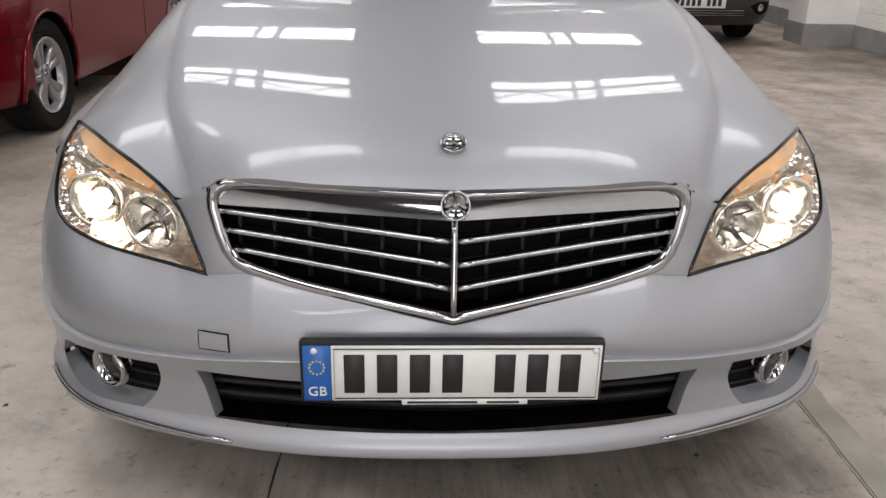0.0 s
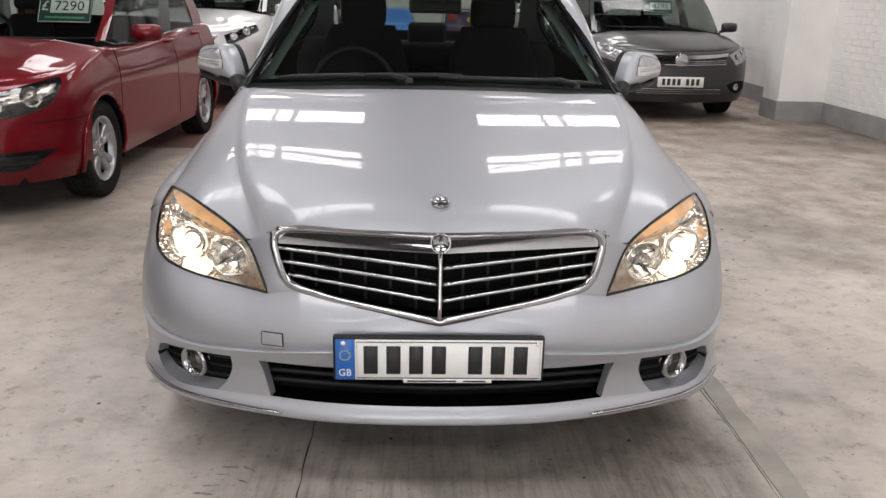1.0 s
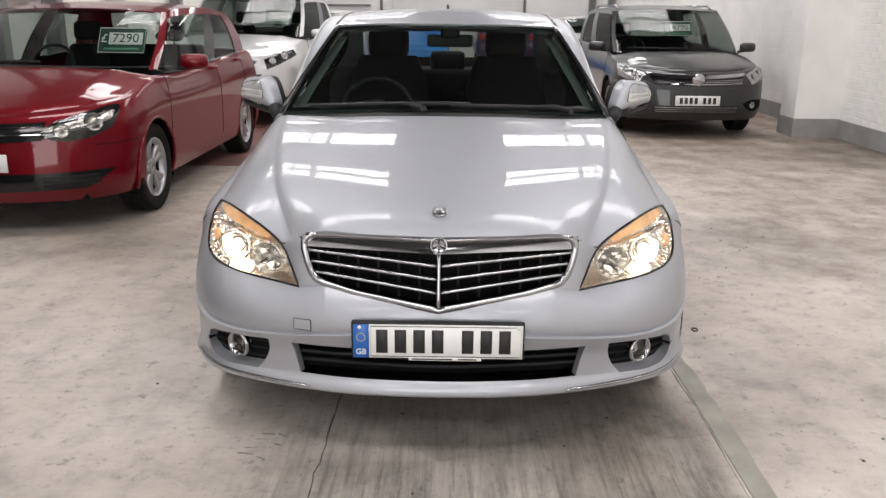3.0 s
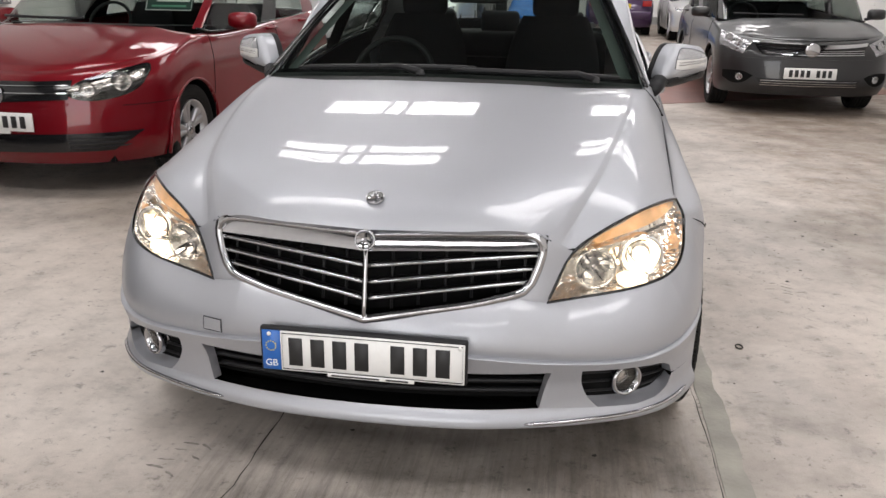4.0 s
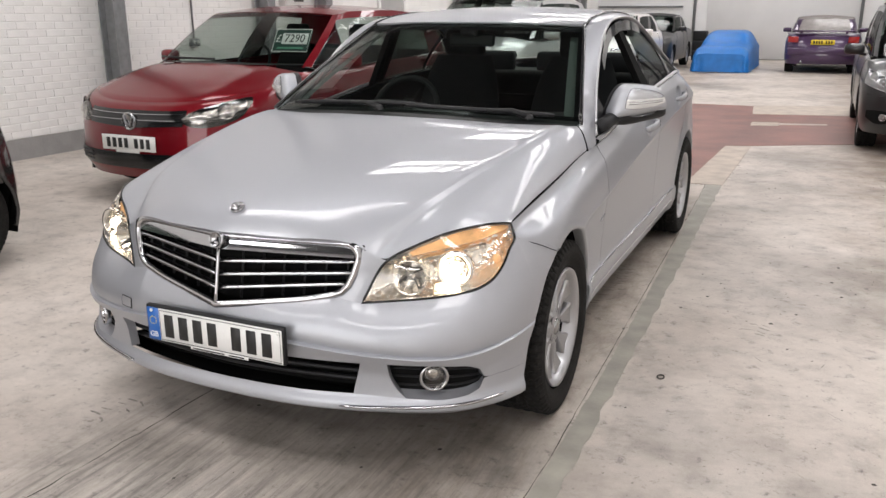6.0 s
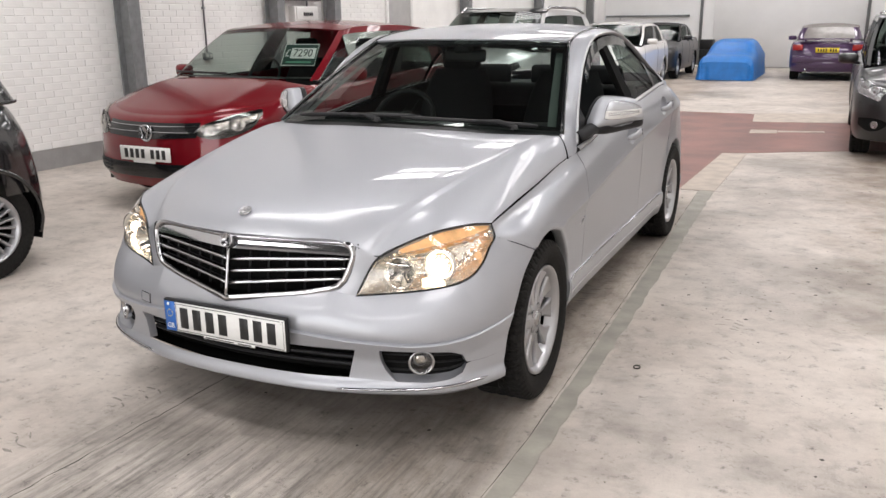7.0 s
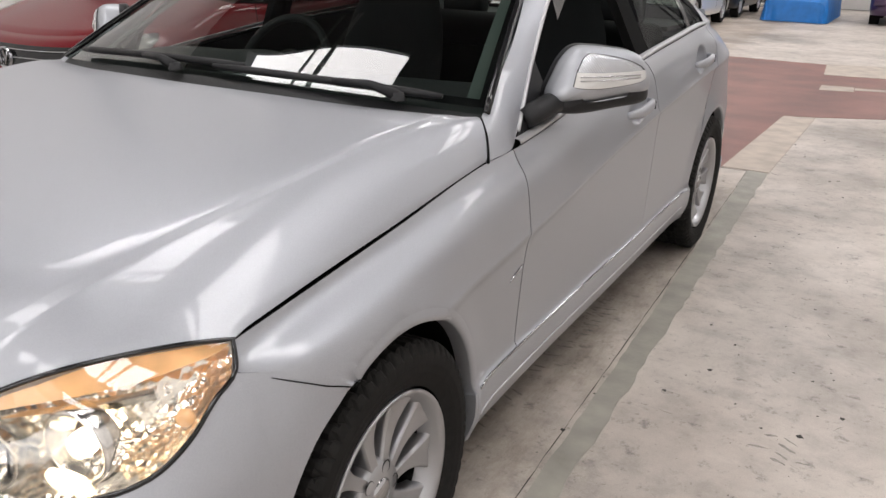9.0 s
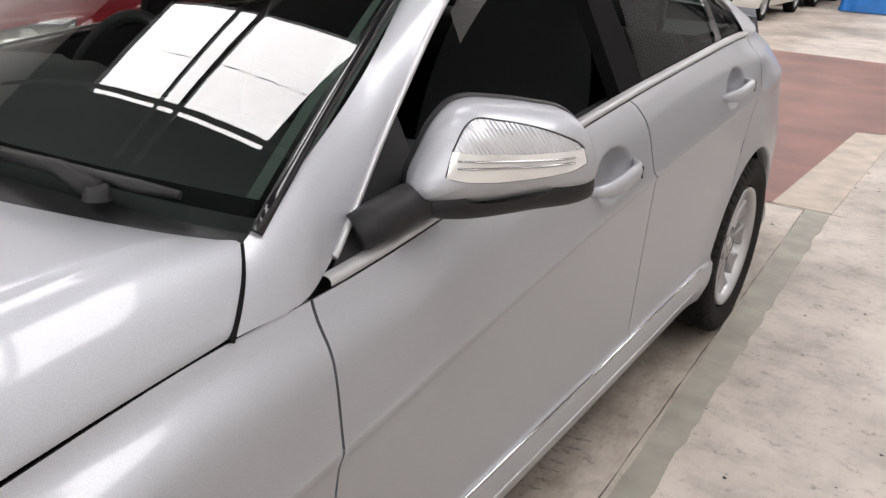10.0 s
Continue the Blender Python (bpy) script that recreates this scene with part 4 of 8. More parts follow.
def flank(y, v):
    """The side of the body: v 0 at the shoulder, 1 at the bottom of the sill."""
    y, v = np.broadcast_arrays(np.asarray(y, float), np.asarray(v, float))
    t = top_line(y)
    zc = char_z(y)
    w = width_y(y)
    zs = np.stack([t[..., 1], t[..., 1] - 0.022, t[..., 1] * 0.62 + zc * 0.38, zc + 0.018, zc - 0.004, zc - 0.035, np.full_like(zc, 0.56) + (zc - 0.65) * 0.3, np.full_like(zc, 0.455), np.full_like(zc, 0.385), np.full_like(zc, 0.362), np.full_like(zc, 0.30), np.full_like(zc, 0.232)], -1)
    sw = np.interp(y, (1.0, 1.6), (0.0, 1.0))
    xs = np.stack([t[..., 0], t[..., 0] + 0.014, 0.862 + w, 0.880 + w, 0.884 + w, 0.876 + w, 0.868 + w, 0.862 + w, 0.860 + w, 0.872 + w, 0.870 + w, 0.846 + w], -1)
    # the haunch draws in towards the tail
    tail = np.clip((y - 3.4) / 0.6, 0, 1.3)
    for k, amount, power in ((2, 0.117, 1.3), (3, 0.095, 3), (4, 0.085, 3), (5, 0.055, 3)):
        xs[..., k] -= amount * tail**power
    i = np.clip((v * 11).astype(int), 0, 10)
    f = v * 11 - i

    def pick(a, k):
        return np.take_along_axis(a, np.clip(k, 0, 11)[..., None], -1)[..., 0]

    def cr(a):
        p0, p1, p2, p3 = (pick(a, i + d) for d in (-1, 0, 1, 2))
        return 0.5 * (2 * p1 + (p2 - p0) * f + (2 * p0 - 5 * p1 + 4 * p2 - p3) * f**2 + (3 * p1 - p0 - 3 * p2 + p3) * f**3)

    z, x = cr(zs), cr(xs)
    for hy in (HUB_F, HUB_R):
        r = np.hypot(y - hy, z - HUB_Z)
        x = x + 0.011 * np.exp(-(((r - 0.365) / 0.055) ** 2)) * (z < 0.8)
    return np.stack((x, y, z), -1)


def v_at(y, z):
    vv = np.linspace(0, 1, 200)
    zz = flank(np.full(200, y), vv)[:, 2]
    return float(np.interp(-z, -zz, vv))


def flank_panel(front, rear, n, v0=0.0, v1=1.0, m=46, arches=(), lip=0.016):
    """A panel between the edges front(v) and rear(v), cut round the wheel arches."""
    v = np.linspace(v0, v1, m)
    a, b = front(v), rear(v)
    w = lines(n)[None]
    g = flank(a[:, None] * (1 - w) + b[:, None] * w, v[:, None])
    keep = None
    if arches:
        for hy in arches:
            d = g[..., 1:] - np.array((hy, HUB_Z))
            r = np.linalg.norm(d, axis=2)
            near = (np.abs(r - ARCH) < 0.0165)
            k = np.where(near, ARCH / np.maximum(r, 1e-6), 1)[..., None]
            g[..., 1:] = np.array((hy, HUB_Z)) + d * k
        keep = np.ones((m - 1, n - 1), bool)
        for hy in arches:
            r = np.hypot(g[..., 1] - hy, g[..., 2] - HUB_Z)
            inside = r < ARCH + 1e-4
            keep &= ~(inside[:-1, :-1] & inside[1:, :-1] & inside[:-1, 1:] & inside[1:, 1:])
    return g, keep


const = lambda y: (lambda v: np.full_like(v, y))
edge = lambda *k: curve(k)
door_front = edge((0, 1.416), (0.3, 1.402), (0.7, 1.400), (1, 1.405))
door_mid = edge((0, 2.41), (0.35, 2.51), (0.7, 2.545), (1, 2.55))
door_rear = edge((0, 3.40), (0.2, 3.42), (0.45, 3.40), (0.62, 3.24), (0.8, 3.185), (1, 3.18))
SILL_V = 0.80
G = 0.0025
ARCH_LINER = []
for s in BOTH:
    # wing, with its upper front corner at the headlight
    def fr(v):
        y = np.full_like(v, 0.52)
        for _ in range(6):
            y = 0.5 * y + 0.5 * wing_front(flank(y, v)[..., 2])
        return y
    def wing_front(z):
        return np.interp(-z, (-0.79, -0.766, -0.745, -0.722, -0.700, -0.680, -0.661, -0.635, -0.60), (0.479, 0.477, 0.463, 0.450, 0.500, 0.543, 0.580, 0.65, 0.66))
    g, k = flank_panel(fr, lambda v: door_front(v) - G, 90, arches=(HUB_F,), m=90)
    bm = add_grid(bmesh.new(), both(g, s), 0, keep=k if s > 0 else k[:, ::-1])
    wing = part("front_wing", bm, SILVER, car)
    sm = [p for p in g[:, 0] if 0.640 < p[2] < 0.724]
    part("bumper_seam", tube(bmesh.new(), [(s * (p[0] + 0.0008), p[1] - 0.001, p[2]) for p in sm], 0.0013, 5), DARK, wing)
    part("shut_edge", add_grid(bmesh.new(), both(np.stack((g[:, -1], g[:, -1] + np.array((-0.03, 0.0, 0)))), s), 0), SILVER, wing)
    g2 = np.stack((g[0], g[0] + np.array((-0.012, 0, -0.03))))
    part("bonnet_gutter", add_grid(bmesh.new(), both(g2, s), 0), SILVER, wing)
    # dark tube puts the shade of the gap between bonnet and wing into colour
    part("bonnet_gap_line", tube(bmesh.new(), [(s * (p[0] - 0.0035), p[1], p[2] - 0.0035) for p in g[0, 1:-8]], 0.0024, 6), DARK, wing)
    for hy, own in ((HUB_F, wing), (HUB_R, None)):
        a = np.radians(np.linspace(-13, 193, 60) if own is None else np.linspace(-13, 113.5, 50))
        def ring_at(rr, out):
            p = np.array([flank(hy + rr * math.cos(q), v_at(hy + rr * math.cos(q), HUB_Z + rr * math.sin(q))) for q in a])
            p[:, 1], p[:, 2] = hy + rr * np.cos(a), HUB_Z + rr * np.sin(a)
            tp = np.clip((113.5 - np.degrees(a)) / 14, 0, 1) if own is not None and out > -0.02 else np.ones(len(a))
            return p + np.stack((out * tp, 0 * tp, 0 * tp), -1)
        bm = add_grid(bmesh.new(), both(np.stack((ring_at(ARCH + 0.020, 0.0004), ring_at(ARCH + 0.008, 0.0022), ring_at(ARCH - 0.003, 0.0015), ring_at(ARCH - 0.006, -0.006), ring_at(ARCH - 0.006, -0.04))), s), 0)
        part("arch_lip", bm, SILVER, own or car)
    # doors and sill
    for nm, fe, re_, n in (("front_door", lambda v: door_front(v) + G, lambda v: door_mid(v) - G, 40), ("rear_door", lambda v: door_mid(v) + G, lambda v: door_rear(v) - G, 36)):
        g, _ = flank_panel(fe, re_, 4 * n, 0.0, SILL_V, 110)
        y_h, z_h = (2.27, 0.862) if nm == "front_door" else (3.13, 0.93)
        rd = np.hypot((g[..., 1] - y_h) / 0.082, (g[..., 2] - z_h - 0.004 - 0.09 * (g[..., 1] - y_h)) / 0.050)
        g[..., 0] -= 0.034 * np.clip(1.12 - rd**2.2, 0, 1) ** 0.7
        d = part(nm, add_grid(bmesh.new(), both(g, s), 0.02), SILVER, car)
        hm = pose(s * 0.884, y_h, z_h, 5, 0, 0)
        hy_ = np.linspace(-1, 1, 15)
        bow = [(s * (0.022 - 0.036 * abs(q) ** 3.5), 0.108 * q, 0.003 * math.cos(q * 2)) for q in hy_]
        hb = tube(bmesh.new(), bow, [float(0.010 + 0.010 * (1 - abs(q) ** 3)) for q in hy_], 12, up=(s, 0, 0), flat=0.62)
        bmesh.ops.transform(hb, matrix=hm, verts=hb.verts)
        hd = part("handle", hb, SILVER, d, "body-coloured pull handle")
        part("handle_gap", tube(bmesh.new(), [(hm @ Vector((s * 0.0195, 0.060, z)))[:] for z in np.linspace(-0.0135, 0.0135, 5)], 0.0105, 8, up=(0, 1, 0), flat=0.09), DARK, hd)
    g, _ = flank_panel(const(1.13), const(3.21), 60, SILL_V + 0.004, 1.0, 14)
    sill = part("sill", add_grid(bmesh.new(), both(g, s), 0.03), SILVER, car)
    yy = np.linspace(1.16, 3.12, 40)
    pts = [flank(y, SILL_V - 0.012) for y in yy]
    lowpts = [flank(y, 0.905) for y in yy]
    # satin bead added as the highlight on the sill's lower crease
    part("sill_highlight", tube(bmesh.new(), [(s * (p[0] + 0.001), p[1], p[2]) for p in lowpts], 0.0028, 6), SATIN, sill)
    part("sill_trim", tube(bmesh.new(), [(s * (p[0] + 0.001), p[1], p[2]) for p in pts], 0.004, 6), CHROME, sill, "thin bright strip along the sill")
    # rear quarter
    g, k = flank_panel(lambda v: door_rear(v) + G, lambda v: 4.56 - 0.12 * (1 - v) ** 3 + 0 * v, 80, arches=(HUB_R,), m=80)
    part("rear_wing", add_grid(bmesh.new(), both(g, s), 0, keep=k if s > 0 else k[:, ::-1]), SILVER, car)
    # wing badge
    p = flank(1.352, v_at(1.352, 0.592))
    part("wing_badge", tube(bmesh.new(), [(s * (p[0] + 0.002), 1.352 + q, 0.592 + q * 0.35) for q in np.linspace(-0.035, 0.035, 5)], [0.001, 0.0035, 0.004, 0.0035, 0.001], 6), CHROME, car, "small chrome side badge")

# greenhouse curves, one side
BELT = path([(0.800, 1.470, 0.893), (0.818, 1.9, 0.944), (0.822, 2.425, 1.000), (0.820, 2.9, 1.036), (0.806, 3.44, 1.058)], 60)
DLO_TOP = path([(0.800, 1.470, 0.893), (0.740, 1.672, 1.044), (0.697, 1.875, 1.206), (0.659, 2.118, 1.322), (0.642, 2.42, 1.366), (0.640, 2.75, 1.360), (0.662, 3.05, 1.292), (0.715, 3.28, 1.175), (0.806, 3.44, 1.058)], 60)
RAIL_IN = [(0.755, 1.367, 0.959), (0.724, 1.51, 1.027), (0.690, 1.66, 1.105), (0.622, 1.90, 1.260), (0.575, 2.07, 1.345), (0.562, 2.45, 1.398), (0.560, 2.8, 1.400), (0.568, 3.10, 1.372), (0.590, 3.40, 1.275), (0.620, 3.72, 1.145), (0.620, 4.02, 1.062)]
RAIL_OUT = [(0.8165, 1.287, 0.8785), (0.8185, 1.405, 0.8835), (0.803, 1.460, 0.900), (0.738, 1.683, 1.066), (0.687, 1.930, 1.254), (0.660, 2.166, 1.352), (0.648, 2.5, 1.384), (0.646, 2.80, 1.371), (0.680, 3.12, 1.272), (0.740, 3.36, 1.14), (0.780, 3.53, 1.062), (0.742, 3.76, 1.048), (0.672, 4.00, 1.040)]
for s in BOTH:
    a, b = path(RAIL_IN, 90), path(RAIL_OUT, 90)
    g = between(a, b, 10)
    near = np.exp(-np.arange(90) / 5.0)[None, :, None]
    w = np.sin(np.pi * lines(10))[:, None, None]
    g = g + w * (1 - near) * np.array((0.005, 0, 0.005))
    seam = path([(x + 0.002, y + 0.004, z + 0.002) for x, y, z in BON_R[7:]], 10)
    g = g + (seam - g[:, 0])[:, None] * near
    rail = part("roof_pillar", sheet(both(g, s), 0.012), SILVER, car)
    part("pillar_seal", tube(bmesh.new(), [(s * p[0], p[1] - 0.003, p[2] - 0.004) for p in seam], 0.0035, 6), DARK, rail)
    po = path(RAIL_OUT, 200)
    yq = np.linspace(3.38, 3.99, 24)
    up_ = np.stack([np.interp(yq, po[100:, 1], po[100:, k]) for k in range(3)], -1)
    tq = top_line(yq)
    dn_ = np.stack((tq[:, 0] + 0.002, yq, tq[:, 1] - 0.002), -1)
    part("quarter_panel", sheet(both(between(up_, dn_, 5, 0.004, (1, 0, 1)), s)), SILVER, rail)
    rim_ = [p for p in path(RAIL_OUT, 140) if 1.47 < p[1] < 3.40]
    part("window_trim", tube(bmesh.new(), [(s * (p[0] + 0.002), p[1], p[2] - 0.001) for p in rim_], 0.0055, 8), SATIN, rail, "thin bright strip round the side windows")
    yy = np.linspace(1.452, 3.42, 60)
    tl = top_line(yy)
    bt = np.stack([np.stack((tl[:, 0] + ox, yy, tl[:, 1] + oz), -1) for ox, oz in ((-0.002, 0.002), (0.0005, 0.004), (-0.0005, 0.011), (-0.005, 0.015), (-0.018, 0.016))])
    part("belt_trim", sheet(both(bt, s)), SATIN, rail, "satin aluminium strip along the window sill")
    part("window_seal", tube(bmesh.new(), [(s * (p[0] - 0.020), p[1], p[2] - 0.008) for p in np.concatenate((BELT[:-1], DLO_TOP[::-1][:-1]))], 0.009, 6, closed=True), GLOSSBLACK, rail)
    # rear door glass and quarter glass; the front window is lowered
    def dlo_top_at(y):
        return np.array([np.interp(y, DLO_TOP[:, 1], DLO_TOP[:, k]) for k in range(3)])
    def belt_at(y):
        return np.array([np.interp(y, BELT[:, 1], BELT[:, k]) for k in range(3)])
    def pane(name, ya, yb, mat, inset=-0.012):
        ys = np.linspace(ya, yb, 14)
        t_, b_ = np.array([dlo_top_at(y) for y in ys]), np.array([belt_at(y) for y in ys])
        g = between(t_, b_, 8, 0.012, (1, 0, 0)) + np.array((inset, 0, 0))
        return part(name, sheet(both(g, s)), mat, rail)
    pane("rear_window", 2.53, 3.10, SIDE_GLASS)
    pane("quarter_window", 3.15, 3.42, SIDE_GLASS)
    pane("window_divider", 3.10, 3.15, GLOSSBLACK, -0.006)
    bp = np.array([[belt_at(2.40 + 0.13 * q) * (1 - v) + dlo_top_at(2.36 + 0.1 * q) * v for q in (0, 0.5, 1)] for v in lines(6)])
    part("centre_pillar", sheet(both(bp + np.array((-0.004, 0, 0)), s), 0.03), DARK, rail)
    # black mirror triangle
    tri = np.array([[belt_at(1.475 + 0.22 * q) * (1 - v) + dlo_top_at(1.475 + (0.19 + 0.03 * q) * q) * v for q in lines(5)] for v in lines(5)])
    part("mirror_base", sheet(both(tri + np.array((0.003, 0, 0)), s), 0.015), PLASTIC, rail)
    # wind deflector along the front window frame
    wd = np.array([DLO_TOP[14:42] + np.array((0.012, 0, -0.004)), DLO_TOP[14:42] + np.array((0.022, 0.02, -0.055))])
    part("wind_deflector", sheet(both(wd, s)), glass_material("smoked_acrylic", (0.12, 0.12, 0.12)), rail, "smoked wind deflector over the front window")

# windscreen, roof, rear window, boot
ws_base = path([(0, 1.238, 0.992), (0.27, 1.254, 0.988), (0.52, 1.303, 0.977), (0.62, 1.333, 0.970), (0.70, 1.362, 0.964), (0.752, 1.385, 0.960)], 22)
ws_top = path([(0, 1.955, 1.358), (0.25, 1.975, 1.356), (0.45, 2.03, 1.350), (0.565, 2.068, 1.343)], 22)
glass = np.concatenate((mirrored(between(ws_top, ws_base, 14, 0.012, (0, -0.5, 0.85)))[:, :-1], between(ws_top, ws_base, 14, 0.012, (0, -0.5, 0.85))), 1)
screen = part("windscreen", sheet(glass), GLASS, car, "raked laminated windscreen")
frit = bmesh.new()
add_grid(frit, glass[[-1, -2]] + np.array((0, 0.006, -0.008)))
add_grid(frit, glass[[0, 1]] + np.array((0, 0.006, -0.008)) )
for j in ((0, 1), (-2, -1)):
    add_grid(frit, glass[:, list(j)] + np.array((0, 0.006, -0.008)))
part("screen_border", frit, GLOSSBLACK, screen)
for s in BOTH:
    ed = glass[:, -1 if s > 0 else 0]
    part("screen_seal", tube(bmesh.new(), [tuple(p + np.array((s * 0.004, 0, 0.004))) for p in ed], 0.010, 6), GLOSSBLACK, screen)
roof_c = curve([(1.955, 1.362), (2.2, 1.405), (2.5, 1.432), (2.8, 1.438), (3.1, 1.425), (3.34, 1.388)])
roof_e = path(RAIL_IN, 200)
rows = []
for q in lines(26):
    yc = 1.957 + (3.34 - 1.957) * q
    ye = 2.07 + (3.30 - 2.07) * q
    e = np.array([np.interp(ye, roof_e[:, 1], roof_e[:, k]) for k in range(3)])
    w = np.linspace(-1, 1, 31)
    rows.append(np.stack((w * e[0], yc + (ye - yc) * w**2, float(roof_c(yc)) + (e[2] + 0.004 - float(roof_c(yc))) * np.abs(w) ** 2.6), -1))
part("roof", sheet(np.array(rows), 0.01), SILVER, car)
for s in BOTH:
    part("roof_strip", tube(bmesh.new(), [(s * (np.interp(y, roof_e[:, 1], roof_e[:, 0]) + 0.004), y, np.interp(y, roof_e[:, 1], roof_e[:, 2]) + 0.004) for y in np.linspace(2.07, 3.3, 20)], 0.006, 6), GLOSSBLACK, car)
part("aerial", tube(bmesh.new(), [(0, 3.12, 1.42), (0, 3.15, 1.455), (0, 3.16, 1.47)], [0.012, 0.008, 0.003], 8), PLASTIC, car)
rw_top = path([(0, 3.34, 1.384), (0.3, 3.335, 1.378), (0.575, 3.31, 1.330)], 14)
rw_base = path([(0, 4.06, 1.105), (0.35, 4.05, 1.095), (0.61, 4.0, 1.064)], 14)
rg = between(rw_top, rw_base, 10, 0.03, (0, 0.4, 0.9))
part("rear_screen", sheet(np.concatenate((mirrored(rg)[:, :-1], rg), 1)), REAR_GLASS, car)
boot = bmesh.new()
bx = np.linspace(-0.66, 0.66, 25)
add_grid(boot, np.array([[(x * (1 - 0.1 * q), 4.03 + 0.42 * q - 0.06 * (x / 0.66) ** 2 * q, 1.09 - 0.03 * q - 0.035 * abs(x / 0.66) ** 3) for x in bx] for q in lines(10)]))
add_grid(boot, np.array([[(x * (0.9 + 0.16 * math.sin(q * 3) * 0.6), 4.45 + 0.13 * math.sin(q * 2.2) - 0.10 * (x / 0.66) ** 2, 1.06 - 0.78 * q) for x in bx] for q in lines(16)]))
part("boot", boot, SILVER, car)


# ---- wheels ----
WHEELS = {}


def mesh_of(bm, mat, smooth=True):
    me = bpy.data.meshes.new("wheel_piece")
    bm.to_mesh(me)
    bm.free()
    if smooth:
        me.shade_smooth()
    me.materials.append(mat)
    return me


def tyre_mesh(r, half):
    """A tyre with grooved shoulder blocks, turned about x, outside at +x."""
    n = 240
    across = [(-half * 0.86, r * 0.80), (-half, r * 0.86), (-half * 0.985, r * 0.935), (-half * 0.9, r * 0.982)]
    tread = np.linspace(-half * 0.82, half * 0.82, 15)
    across += [(x, r) for x in tread] + [(half * 0.9, r * 0.982), (half * 0.985, r * 0.935), (half, r * 0.86), (half * 0.97, r * 0.80), (half * 0.86, r * 0.70)]
    bm = bmesh.new()
    rings = []
    for i in range(n):
        a = 2 * math.pi * i / n
        ring = []
        for j, (o, q) in enumerate(across):
            k = j - 4
            if 0 <= k < 15:
                groove = k in (4, 7, 10)
                sipe = (i + (abs(k - 7) // 2)) % 4 == 0 and k not in (7,)
                q = q - (0.010 if groove else 0.008 if sipe else 0)
            elif j in (3, 19) and i % 4 == 0:
                q = q - 0.011
            elif j in (2, 20) and i % 4 == 0:
                q = q - 0.006
            ring.append(bm.verts.new((o, q * math.cos(a), q * math.sin(a))))
        rings.append(ring)
    for i in range(n):
        A, B = rings[i], rings[(i + 1) % n]
        for j in range(len(across) - 1):
            bm.faces.new((A[j], A[j + 1], B[j + 1], B[j]))
    bmesh.ops.recalc_face_normals(bm, faces=bm.faces)
    return mesh_of(bm, RUBBER, smooth=False)


def spoke_mesh(r0, r1, w0, w1, face, dish, mat, crown=0.008, blades=0):
    """One spoke along +z, its face bowed, its sides folded back."""
    bm = bmesh.new()
    rows = []
    for q in lines(9):
        rr = r0 + (r1 - r0) * q
        w = w0 + (w1 - w0) * q**1.1
        if blades:
            w = math.pi * rr / blades * (0.88 - 0.44 * math.sin(math.pi * q**0.8) ** 0.8)
        o = face - dish * math.sin(math.pi * min(1, q * 0.95)) * 0.8 + 0.010 * q
        k = crown * (0.3 + 0.7 * math.sin(math.pi * min(1, 0.15 + 0.8 * q)))
        if blades:
            rows.append([(o - 0.036, -w, rr), (o - 0.010, -w, rr), (o, -w * 0.88, rr), (o, -w * 0.74, rr), (o - 0.0045 * q, 0, rr), (o, w * 0.74, rr), (o, w * 0.88, rr), (o - 0.010, w, rr), (o - 0.036, w, rr)])
            continue
        rows.append([(o - 0.034, -w * 1.02, rr), (o - 0.009 - k, -w, rr), (o - k * 0.6, -w * 0.80, rr), (o + k * 0.2, -w * 0.5, rr), (o + k * 0.45, 0, rr), (o + k * 0.2, w * 0.5, rr), (o - k * 0.6, w * 0.80, rr), (o - 0.009 - k, w, rr), (o - 0.034, w * 1.02, rr)])
    add_grid(bm, np.array(rows), 0, centre=(-1, 0, (r0 + r1) / 2))
    return mesh_of(bm, mat)


